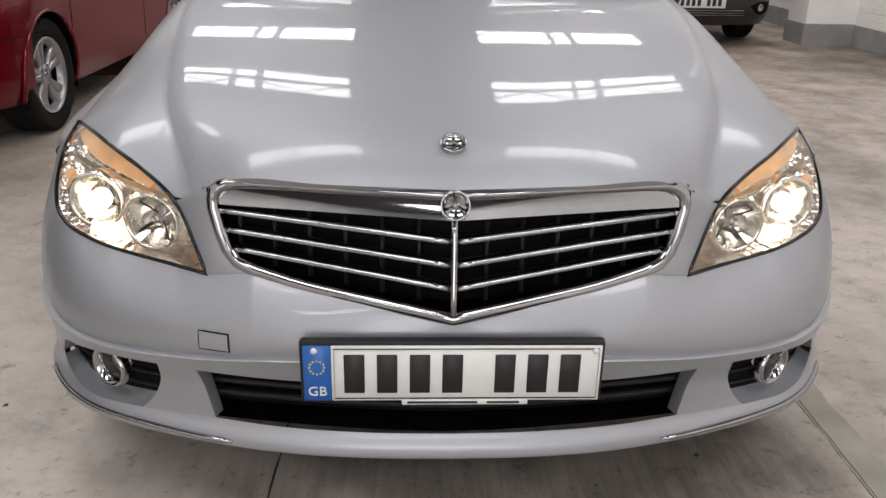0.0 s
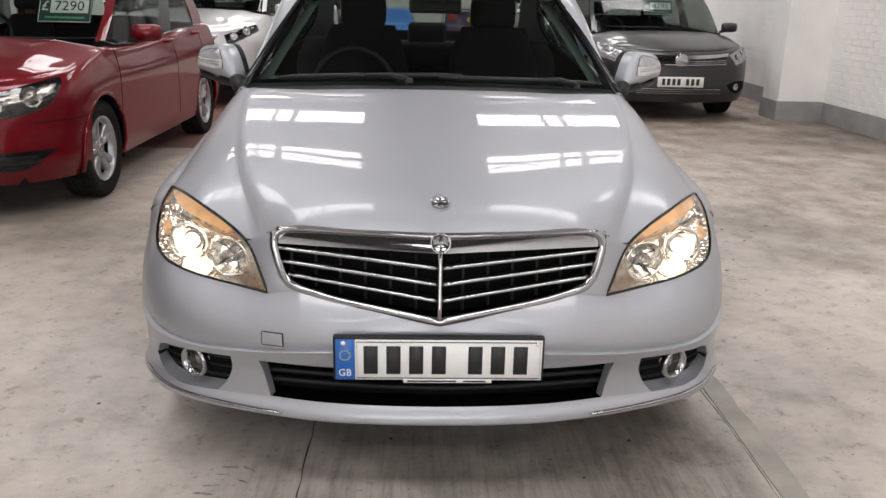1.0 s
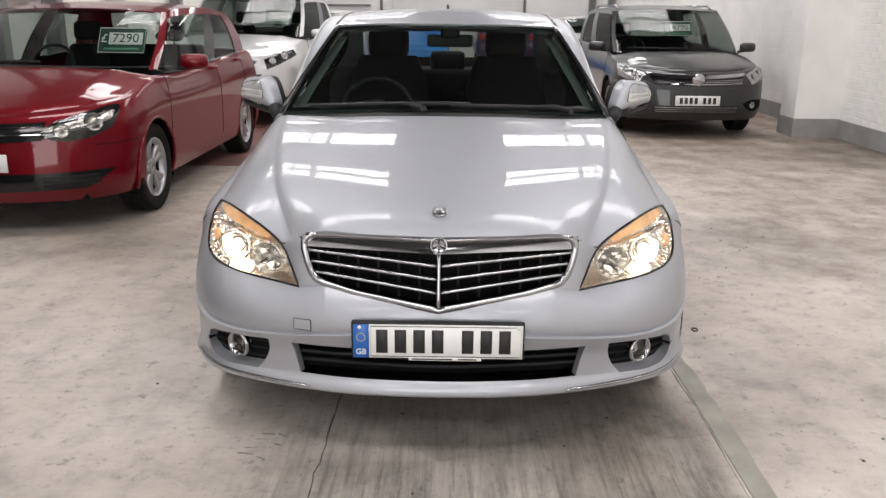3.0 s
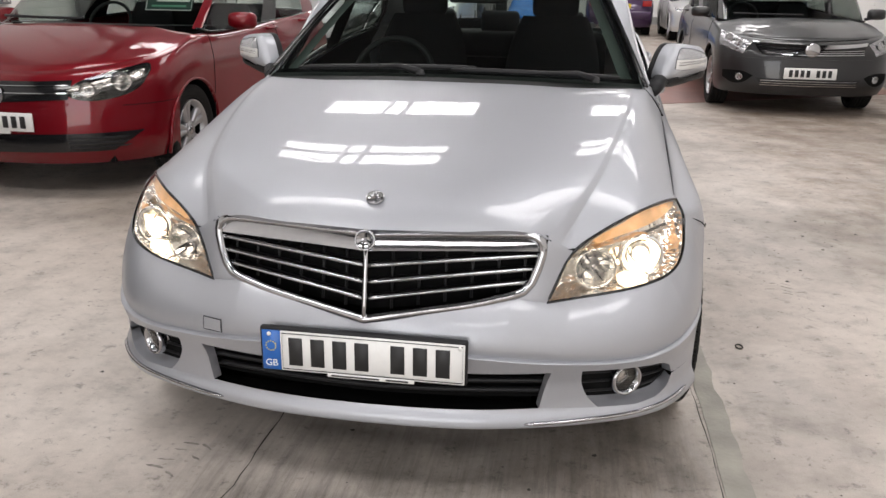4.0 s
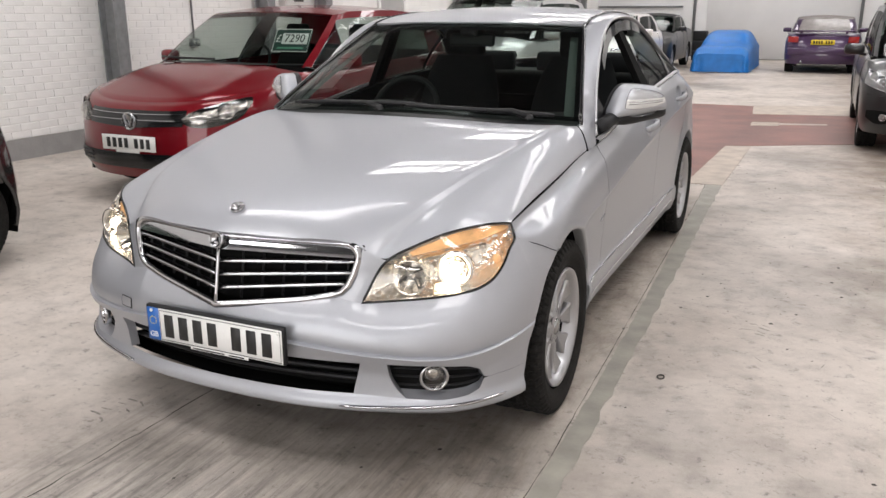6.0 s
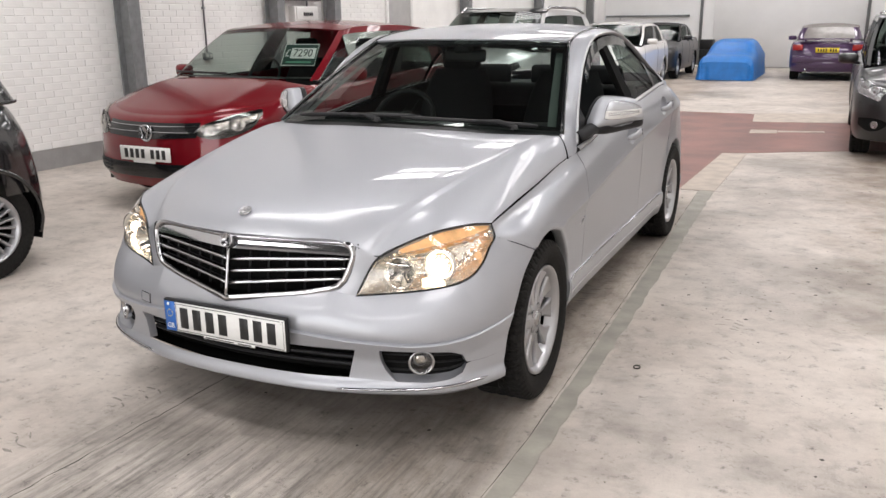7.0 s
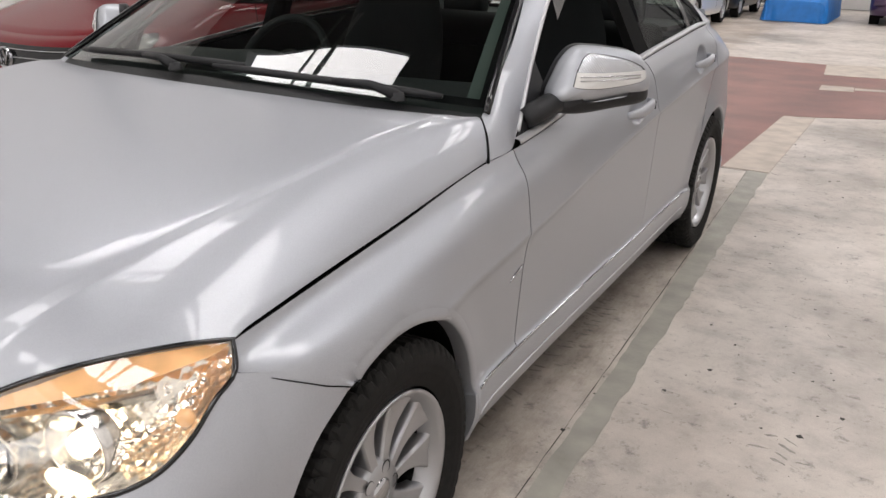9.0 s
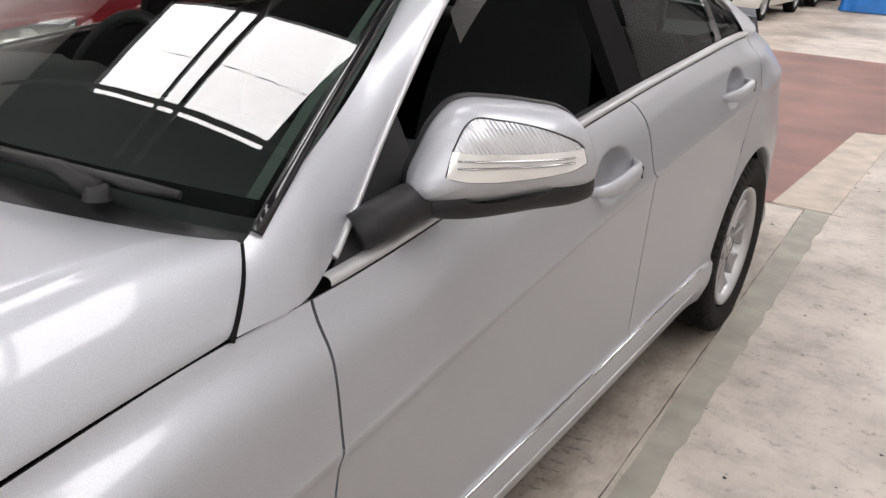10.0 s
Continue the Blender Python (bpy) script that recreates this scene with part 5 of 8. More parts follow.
def wheel_kit(style):
    """Mesh pieces of a wheel, made once: name, mesh, turn about the axle."""
    if style in WHEELS:
        return WHEELS[style]
    r, half, rim, count, w0, w1, mat, groups = style
    face = half * 0.62
    kit = [("tyre", tyre_mesh(r, half), 0)]
    kit.append(("rim", mesh_of(lathe([(rim * 0.89, half * 0.42), (rim * 0.93, half * 0.66), (rim * 0.965, half * 0.80), (rim * 1.0, half * 0.87), (rim * 1.035, half * 0.90), (rim * 1.045, half * 0.84), (rim * 1.03, half * 0.7)], 64), mat), 0))
    # black barrel and oversize disc put the shade behind the spokes into colour
    kit.append(("barrel", mesh_of(lathe([(rim * 0.99, -half * 0.8), (rim * 0.90, -half * 0.5), (rim * 0.88, half * 0.44)], 48), DARK), 0))
    kit.append(("brake_disc", mesh_of(lathe([(0.0, half * 0.02), (rim * 0.87, half * 0.05), (rim * 0.87, -half * 0.1), (0.0, -half * 0.12)], 40), DARK), 0))
    sm = spoke_mesh(rim * 0.24, rim * 0.965, w0, w1, face, 0.012, mat, blades=count if w1 > 0.04 else 0)
    for k in range(count):
        a = 360 * k / count
        if groups:
            a = 360 / (count / 2) * (k // 2) + (groups if k % 2 else -groups)
        kit.append(("spoke", sm, a))
    kit.append(("hub", mesh_of(lathe([(0.0, face + 0.004), (rim * 0.12, face + 0.004), (rim * 0.30, face + 0.001), (rim * 0.34, face - 0.012), (rim * 0.34, face - 0.05)], 40), mat), 0))
    kit.append(("centre_cap", mesh_of(lathe([(0.0, face + 0.012), (rim * 0.10, face + 0.011), (rim * 0.145, face + 0.006), (rim * 0.15, face + 0.0)], 32), CHROME), 0))
    bolt = mesh_of(lathe([(0.0, face + 0.001), (0.006, face + 0.0005), (0.0065, face - 0.004)], 12, pose(0, 0, rim * 0.245)), STEEL_GREY)
    # black cups: the shade in the bolt holes, put into colour
    hole = mesh_of(lathe([(0.0, face - 0.0025), (0.0125, face - 0.0015), (0.014, face + 0.0028), (0.0155, face + 0.001)], 18, pose(0, 0, rim * 0.245)), PLASTIC)
    for k in range(5):
        kit.append(("bolt_recess", hole, 36 + 72 * k))
        kit.append(("bolt", bolt, 36 + 72 * k))
    WHEELS[style] = kit
    return kit


def place_wheel(parent, style, m, label=""):
    """A wheel whose axle is local x, its outer face at +x."""
    kit = wheel_kit(style)
    w = new("wheel", kit[0][1])
    w.parent = parent
    w.matrix_local = m
    tagged(w, label)
    for name, me, turn in kit[1:]:
        o = new(name, me)
        o.parent = w
        o.matrix_local = pose(0, 0, 0, turn)
    return w


SALOON_WHEEL = (0.316, 0.112, 0.207, 10, 0.0125, 0.046, ALLOY, 0)
for s in BOTH:
    for hy, steer in ((HUB_F, 1), (HUB_R, 0)):
        place_wheel(car, SALOON_WHEEL, pose(s * (0.790 if hy < 1 else 0.774), hy - 0.008, 0.3155, 14, 0, steer + (0 if s > 0 else 180)), "ten-spoke silver alloy wheel with a worn tyre")
    for hy in (HUB_F, HUB_R):
        a = np.radians(np.linspace(-25, 205, 30))
        g = np.array([[(s * x, hy + (ARCH + 0.012) * math.cos(q), HUB_Z + (ARCH + 0.012) * math.sin(q)) for q in a] for x in (0.835, 0.7, 0.50)])
        bm = sheet(g, centre=(0, hy, 9))
        g2 = np.array([[(s * 0.52, hy + rr * math.cos(q), HUB_Z + rr * math.sin(q)) for q in a] for rr in (0.0, ARCH + 0.012)])
        add_grid(bm, g2, centre=(0, hy, 0.3))
        part("wheel_arch_liner", bm, DARK, car, "black inner arch liner")

# underbody
for lo_, hi_ in (((-0.42, 0.20, 0.21), (0.42, 1.2, 0.66)), ((-0.80, 1.16, 0.22), (0.80, 3.15, 0.40)), ((-0.50, 3.15, 0.26), (0.50, 4.35, 0.90))):
    part("underbody", box(bmesh.new(), lo_, hi_), DARK, car, smooth=False)
part("slam_panel", box(bmesh.new(), (-0.42, 0.17, 0.52), (0.42, 0.22, 0.72)), DARK, car, smooth=False)
tray = np.array([[(x, 0.10 + 0.20 * abs(x) ** 1.6 + q * (1.05 - 0.2 * abs(x) ** 1.6), 0.222) for x in np.linspace(-0.66, 0.66, 15)] for q in lines(3)])
part("undertray", sheet(tray, centre=(0, 0.5, 3)), DARK, car)

# ---- door mirrors ----
MIRROR_LENS = material("mirror_lamp_lens", (0.50, 0.51, 0.53), 0.25, 0.7, 0.6, vary=(30, 0.06))
rib_nt = MIRROR_LENS.node_tree
rib_co, rib_wave, rib_bump = (rib_nt.nodes.new("ShaderNode" + k) for k in ("TexCoord", "TexWave", "Bump"))
rib_wave.bands_direction = "DIAGONAL"
rib_wave.inputs["Scale"].default_value = 70
rib_bump.inputs["Strength"].default_value, rib_bump.inputs["Distance"].default_value = 0.5, 0.002
rib_nt.links.new(rib_co.outputs["Object"], rib_wave.inputs["Vector"])
rib_nt.links.new(rib_wave.outputs["Fac"], rib_bump.inputs["Height"])
rib_nt.links.new(rib_bump.outputs[0], rib_nt.nodes["Principled BSDF"].inputs["Normal"])


M_AXIS, M_FWD, M_FOOT = np.array((0.74, 0.67, 0.0)), np.array((0.67, -0.74, 0.0)), np.array((0.822, 1.638, 1.022))
M_MID = np.array((0.118, 0.010))
M_RIM = path([(-0.008, -0.056, 0), (0.055, -0.060, 0), (0.168, -0.044, 0), (0.240, -0.031, 0), (0.256, -0.022, 0), (0.258, 0.000, 0), (0.238, 0.046, 0), (0.214, 0.067, 0), (0.159, 0.078, 0), (0.100, 0.083, 0), (0.066, 0.083, 0), (0.046, 0.076, 0), (0.020, 0.048, 0), (-0.001, 0.004, 0), (-0.014, -0.030, 0), (-0.014, -0.048, 0), (-0.008, -0.056, 0)], 97)[:, :2]


def mirror_depth(s):
    """How far the cap's skin stands in front of the mirror's plane, s from 0 in its middle to 1 at the rim."""
    return 0.018 + 0.050 * np.clip(1 - s**2.8, 0, 1) ** 0.62


def mirror_point(u, z, d):
    return M_FOOT + M_AXIS * u + M_FWD * d + np.array((0, 0, z))


def on_cap(u, z, out=0.0):
    rel = M_RIM - M_MID
    ang = np.unwrap(np.arctan2(rel[:, 1], rel[:, 0]))
    a = math.atan2(z - M_MID[1], u - M_MID[0])
    lo = min(ang[0], ang[-1])
    a = lo + (a - lo) % (2 * math.pi)
    order = np.argsort(ang)
    s_ = math.hypot(u - M_MID[0], z - M_MID[1]) / float(np.interp(a, ang[order], np.hypot(*rel.T)[order]))
    return mirror_point(u, z, float(mirror_depth(min(s_, 1.0))) + out)


def door_mirror(s):
    mid = M_FOOT + M_AXIS * 0.118 + M_FWD * 0.0
    mid = (s * mid[0], mid[1], mid[2])
    skin = [np.array([mirror_point(*(M_MID + (p - M_MID) * q), float(mirror_depth(q))) for p in M_RIM]) for q in np.sin(np.linspace(0.02, 1, 22) * math.pi / 2)]
    skin += [np.array([mirror_point(*(M_MID + (p - M_MID) * k), d) for p in M_RIM]) for k, d in ((1.008, 0.006), (1.008, -0.012), (0.995, -0.030))]
    mr = part("door_mirror", sheet(both(np.array(skin), s), centre=mid), SILVER, car, "silver door mirror with a clear indicator strip")
    # black lower shell and the gasket at the back
    low = [np.array([mirror_point(*(M_MID + (p - M_MID) * q + np.array((0.004, -0.029))), float(mirror_depth(q)) - 0.012) for p in M_RIM[:]]) for q in np.sin(np.linspace(0.3, 1, 12) * math.pi / 2) * 0.985]
    low += [np.array([mirror_point(*(M_MID + (p - M_MID) * k + np.array((0.004, -0.029 + z_))), d) for p in M_RIM]) for k, d, z_ in ((0.985, -0.02, 0.0), (0.96, -0.045, 0.004))]
    low = np.minimum(np.array(low), np.array((9, 9, M_FOOT[2] + 0.02)))
    part("housing", sheet(both(low, s), centre=mid), PLASTIC, mr, "black plastic lower housing")
    back = [np.array([mirror_point(*(M_MID + (p - M_MID) * k), d) for p in M_RIM]) for k, d in ((1.012, -0.022), (1.030, -0.028), (1.030, -0.046), (0.94, -0.052))]
    part("rear_gasket", sheet(both(np.array(back), s), centre=mid), PLASTIC, mr)
    part("mirror_glass", sheet(both(np.array([[mirror_point(*(M_MID + (p - M_MID) * k), -0.048) for p in M_RIM] for k in (0.05, 0.93)]), s), centre=(mid[0] - s, mid[1] - 1, mid[2])), CHROME, mr)
    # indicator lens: a ribbed field above a clear strip
    as_path = lambda pts, n: path([(u, z, 0) for u, z in pts], n)[:, :2]
    crown = as_path([(0.040, 0.028), (0.056, 0.060), (0.068, 0.069), (0.100, 0.068), (0.132, 0.064), (0.170, 0.056), (0.199, 0.046), (0.216, 0.038), (0.225, 0.031)], 30)
    line = as_path([(0.038, 0.025), (0.10, 0.025), (0.17, 0.028), (0.2255, 0.030)], 30)
    foot = as_path([(0.031, -0.011), (0.050, -0.014), (0.101, -0.014), (0.167, -0.006), (0.215, 0.003), (0.232, 0.010)], 30)
    grid = lambda a, b, n, out: np.array([[on_cap(*(p * (1 - q) + r * q), out) for p, r in zip(a, b)] for q in lines(n)])
    part("lamp_field", sheet(both(grid(crown, line, 9, 0.0022), s), 0.003, centre=mid), MIRROR_LENS, mr, "ribbed silver lamp cover")
    part("indicator", sheet(both(grid(line, foot, 8, 0.0042), s), 0.005, centre=mid), LENS_WHITE, mr, "clear indicator strip")
    rim_ = np.concatenate((grid(crown, line, 2, 0.0015)[0], grid(line, foot, 2, 0.0015)[1][::-1]))
    part("lamp_gap", tube(bmesh.new(), [(s * q[0], q[1], q[2]) for q in rim_], 0.0017, 5, closed=True), PLASTIC, mr)
    for z0, z1 in ((0.014, 0.020), (0.004, 0.013)):
        rib = np.array([on_cap(u, z0 + (z1 - z0) * (u - 0.045) / 0.165, 0.0062) for u in np.linspace(0.045, 0.210, 16)])
        part("light_guide", tube(bmesh.new(), [(s * q[0], q[1], q[2]) for q in rib], 0.0016, 6), CHROME, mr)
    arm = [(0.790, 1.535, 0.930), (0.806, 1.570, 0.944), (0.825, 1.615, 0.962), mirror_point(0.035, -0.062, -0.004), mirror_point(0.10, -0.066, -0.006)]
    part("arm", tube(bmesh.new(), [(s * q[0], q[1], q[2]) for q in arm], [0.031, 0.035, 0.033, 0.028, 0.016], 14, flat=0.85), PLASTIC, mr)


LENS_WHITE = material("clear_strip_lens", (0.62, 0.61, 0.59), 0.12, 0.25, 1.0, vary=(18, 0.06))
for s in BOTH:
    door_mirror(s)

# ---- wipers and scuttle ----
cowl_f = path([(x, y - 0.01, z - 0.012) for x, y, z in BON_R[:7]] + [(0.745, 1.365, 0.945)], 22)
cowl = np.stack((cowl_f, cowl_f * 0.5 + ws_base * 0.5 + np.array((0, 0, -0.004)), ws_base + np.array((0, 0.03, 0.010))))
part("scuttle", sheet(np.concatenate((mirrored(cowl)[:, :-1], cowl), 1)), PLASTIC, car, "black plastic scuttle panel")


def screen_point(x, q):
    """A point on the windscreen: q 0 at the base, 1 at the top."""
    col = np.abs(x) / 0.752
    i = min(len(ws_base) - 1.001, col * (len(ws_base) - 1))
    a, f = int(i), i - int(i)
    b0 = ws_base[a] * (1 - f) + ws_base[a + 1] * f
    t0 = ws_top[a] * (1 - f) + ws_top[a + 1] * f
    p = b0 * (1 - q) + t0 * q + 4 * q * (1 - q) * 0.012 * np.array((0, -0.5, 0.85))
    return np.array((math.copysign(p[0], x), p[1], p[2]))


def wiper(x0, x1, q0, q1, xp):
    pts = [screen_point(x0 + (x1 - x0) * w, q0 + (q1 - q0) * w) + np.array((0, -0.012, 0.018)) for w in lines(9)]
    wp = part("wiper", tube(bmesh.new(), pts, [0.006] + [0.010] * 7 + [0.006], 8), PLASTIC, car, "black wiper resting on the windscreen")
    part("arm", tube(bmesh.new(), [screen_point(xp, 0.0) + np.array((0, -0.015, 0.02)), screen_point(xp * 0.6 + (x0 + x1) * 0.2, 0.02) + np.array((0, -0.02, 0.03)), pts[4]], [0.016, 0.011, 0.008], 8), PLASTIC, wp)
    part("pivot", lathe([(0.0, 0.02), (0.014, 0.018), (0.02, 0.0)], 16, Matrix.Translation(screen_point(xp, 0.0) + np.array((0, -0.015, 0.012))) @ pose(0, 0, 0, 0, -90)), PLASTIC, wp)


wiper(-0.56, 0.10, 0.035, 0.05, -0.08)
wiper(0.02, 0.62, 0.03, 0.03, 0.50)

# ---- cabin ----
dash = bmesh.new()
dx = np.linspace(-0.70, 0.70, 29)
add_grid(dash, np.array([[(x, 1.27 + 0.16 * (x / 0.7) ** 2 + 0.62 * q, 0.955 + 0.025 * math.sin(math.pi * q) - 0.02 * q + (0.035 * math.exp(-((x + 0.36) / 0.16) ** 2) * q)) for x in dx] for q in lines(12)]), centre=(0, 1.6, 0.3))
add_grid(dash, np.array([[(x, 1.89 + 0.16 * (x / 0.7) ** 2 * (1 - q) - 0.05 * q, 0.935 - 0.45 * q) for x in dx] for q in lines(5)]), centre=(0, 1.2, 0.7))
part("dashboard", dash, DASH, car, "dark grey dashboard")
wheel_m = pose(-0.36, 1.98, 0.91, 62, 0, 0)
sw = tube(bmesh.new(), [(0.185 * math.cos(a), 0.185 * math.sin(a), 0) for a in np.linspace(0, 2 * math.pi, 41)[:-1]], 0.015, 10, closed=True)
for k in (0, 180, 270):
    tube(sw, [(0.05 * math.cos(math.radians(k)), 0.05 * math.sin(math.radians(k)), -0.02), (0.18 * math.cos(math.radians(k)), 0.18 * math.sin(math.radians(k)), 0)], 0.016, 8)
bmesh.ops.transform(sw, matrix=wheel_m, verts=sw.verts)
stw = part("steering_wheel", sw, DASH, car)
part("airbag_cover", lathe([(0.0, 0.02), (0.05, 0.016), (0.075, -0.01), (0.07, -0.03)], 28, wheel_m @ pose(0, 0, -0.01, 0, -90)), DASH, stw)


def seat(parent, x, y, back_z=1.16, head_z=1.235, wide=0.27, mat=None, mirror=1):
    mat = mat or FABRIC
    c = bevel_box((-wide, 0, 0), (wide, 0.50, 0.16), 0.05, 3, pose(x, y, 0.42, 4))
    st = part("seat", c, mat, parent)
    rows_ = []
    for q in lines(12):
        w = wide * (0.92 + 0.06 * math.sin(math.pi * q) - 0.28 * q**4)
        rows_.append([(x + w * math.cos(a) ** 1 if abs(math.cos(a)) < 1 else x + w * math.cos(a), y + 0.46 + 0.20 * q + 0.07 * math.sin(a), 0.50 + (back_z - 0.50) * q) for a in np.linspace(0, 2 * math.pi, 25)])
    bk = sheet(np.array(rows_), centre=(x, y + 0.56, 0.8))
    top = [v for v in bk.verts if abs(v.co.z - back_z) < 1e-4]
    part("backrest", bk, mat, st)
    part("head_restraint", bevel_box((-0.125, -0.05, -0.085), (0.125, 0.05, 0.085), 0.04, 3, pose(x, y + 0.68, head_z, -8)), mat, st)
    for q in (-0.05, 0.05):
        part("post", tube(bmesh.new(), [(x + q, y + 0.66, back_z - 0.03), (x + q, y + 0.675, head_z)], 0.006, 6), CHROME, st)


for sx in (-0.36, 0.36):
    seat(car, sx, 2.12)
rb = part("rear_bench", bevel_box((-0.66, 0, 0), (0.66, 0.14, 0.52), 0.05, 3, pose(0, 3.32, 0.52, 14)), FABRIC, car)
for sx in (-0.4, 0.0, 0.4):
    part("head_restraint", bevel_box((-0.12, -0.04, -0.07), (0.12, 0.04, 0.07), 0.03, 3, pose(sx, 3.46, 1.09)), FABRIC, rb)
part("parcel_shelf", box(bmesh.new(), (-0.62, 3.5, 1.0), (0.62, 4.0, 1.02)), DASH, car, smooth=False)
part("interior_mirror", bevel_box((-0.12, -0.015, -0.032), (0.12, 0.015, 0.032), 0.014, 3, pose(0.02, 1.99, 1.275, -10)), DASH, car)
part("mirror_stem", bevel_box((-0.05, -0.03, -0.03), (0.05, 0.03, 0.03), 0.015, 2, pose(0.02, 1.965, 1.32)), DASH, car)
hl_rows = np.array(rows)[2:] + np.array((0, 0, -0.03))
part("headliner", sheet(hl_rows * np.array((0.98, 1, 1)), centre=(0, 2.6, 3)), DASH, car)
for s in BOTH:
    cols = glass[1:, -4:-1] if s > 0 else glass[1:, 1:4]
    g = cols + np.array((0, 0.045, -0.030))
    part("pillar_trim", sheet(g, centre=(0, 2.6, 0.6)), HEADLINER, car, "pale grey-green pillar trim")
    g, _ = flank_panel(const(1.45), const(3.35), 20, 0.02, 0.8, 10)
    part("door_card", sheet(both(g + np.array((-0.06, 0, 0)), s), centre=(s * 3, 2.3, 0.6)), DASH, car)
part("bulkhead", box(bmesh.new(), (-0.66, 1.22, 0.4), (0.66, 1.25, 0.94)), DARK, car, smooth=False)


# ---- other cars ----
def plan_curve(w, y0, y1, rf, rr, zf, n_front=26, n_side=60, n_rear=18, bow=0.06):
    """Half a plan outline from the nose's middle round to the tail's middle; zf(y) gives the height."""
    fx = w * np.linspace(0, 1, n_front) ** 0.8
    fy = y0 + rf * (1 - np.clip(1 - (fx / w) ** 3.0, 0, 1) ** (1 / 2.2)) + bow * (fx / w) ** 2
    sy = np.linspace(fy[-1], y1 - rr, n_side + 1)[1:]
    sx = np.full_like(sy, w)
    tx = w * np.linspace(1, 0, n_rear + 1)[1:] ** 0.8
    ty = y1 - rr * (1 - np.clip(1 - (tx / w) ** 3.0, 0, 1) ** (1 / 2.2))
    x, y = np.concatenate((fx, sx, tx)), np.concatenate((fy, sy, ty))
    return np.stack((x, y, zf(y)), -1)


class Shell:
    """The skin of a plainer car: plan outlines stacked from the sill to the shoulder."""

    def __init__(self, rows_):
        r = np.array(rows_)
        k = curve([(i, *p.reshape(-1)) for i, p in enumerate(r)])
        self.n = len(r)
        self.v = np.linspace(0, self.n - 1, 44)
        self.g = k(self.v).reshape(44, *r.shape[1:])

    def at(self, j, v):
        """The point at column j and row v (both may be fractions)."""
        rr = np.interp(v, self.v, np.arange(44))
        a, f = min(int(rr), 42), rr - min(int(rr), 42)
        b, h = min(int(j), self.g.shape[1] - 2), j - min(int(j), self.g.shape[1] - 2)
        g = self.g
        return (g[a, b] * (1 - f) + g[a + 1, b] * f) * (1 - h) + (g[a, b + 1] * (1 - f) + g[a + 1, b + 1] * f) * h

    def column(self, x, v=3.0):
        """The column at half-width x on the nose, at row v."""
        js = np.arange(26)
        return float(np.interp(x, [self.at(j, v)[0] for j in js], js))

    def band(self, tops, bots, n=22, m=9, out=0.004, bulge=0.0):
        """A grid on the skin between two curves of (x, row) keys."""
        w = lines(n)
        a, b = (curve([(i / (len(k) - 1), *p) for i, p in enumerate(k)])(w) for k in (tops, bots))
        g = np.zeros((m, n, 3))
        for i, q in enumerate(lines(m)):
            for k in range(n):
                x, v = a[k] * (1 - q) + b[k] * q
                p = self.at(self.column(x, v), v)
                dirn = np.array((p[0] * 0.6, -0.8, 0.15))
                g[i, k] = p + dirn / np.linalg.norm(dirn) * (out + bulge * math.sin(math.pi * q) * math.sin(math.pi * w[k]))
        return g

    def patch(self, corners, n=14, m=8, out=0.004, bulge=0.0):
        """A grid on the skin with (x, row) corners: inner top, outer top, outer bottom, inner bottom."""
        (a, b, c, d) = [(self.column(x, v), v) for x, v in corners]
        g = np.zeros((m, n, 3))
        for i, q in enumerate(lines(m)):
            for k, w in enumerate(lines(n)):
                j = (a[0] * (1 - w) + b[0] * w) * (1 - q) + (d[0] * (1 - w) + c[0] * w) * q
                v = (a[1] * (1 - w) + b[1] * w) * (1 - q) + (d[1] * (1 - w) + c[1] * w) * q
                p = self.at(j, v)
                dirn = np.array((p[0] * 0.6, -0.8, 0.15))
                g[i, k] = p + dirn / np.linalg.norm(dirn) * (out + bulge * math.sin(math.pi * q) * math.sin(math.pi * w))
        return g


LAMP_BOWL = material("lamp_reflector", (0.40, 0.40, 0.41), 0.2, 1.0, vary=(60, 0.4), bump=(45, 0.5))
TAIL_RED = material("tail_lamp_red", (0.35, 0.01, 0.01), 0.15, 0.0, 0.8, vary=(90, 0.2))
BOARD = material("dark_green_price_board", (0.012, 0.045, 0.035), 0.4, vary=(40, 0.2))
BOARD_INK = material("white_price_ink", (0.8, 0.8, 0.78), 0.5, vary=(60, 0.03))


def plate_on(parent, m, mat, name="number_plate"):
    p = part(name, bevel_box((-0.26, -0.006, -0.056), (0.26, 0.006, 0.056), 0.003, 1, m), mat, parent, "registration plate")
    x = -0.215
    for gap in (0, 0, 0, 0, 0.04, 0, 0):
        x += gap
        part("bar", bevel_box((x + 0.004, -0.002, -0.036), (x + 0.040, 0.002, 0.036), 0.001, 1, m @ pose(0, -0.0065, 0)), INK, p)
        x += 0.058
    return p


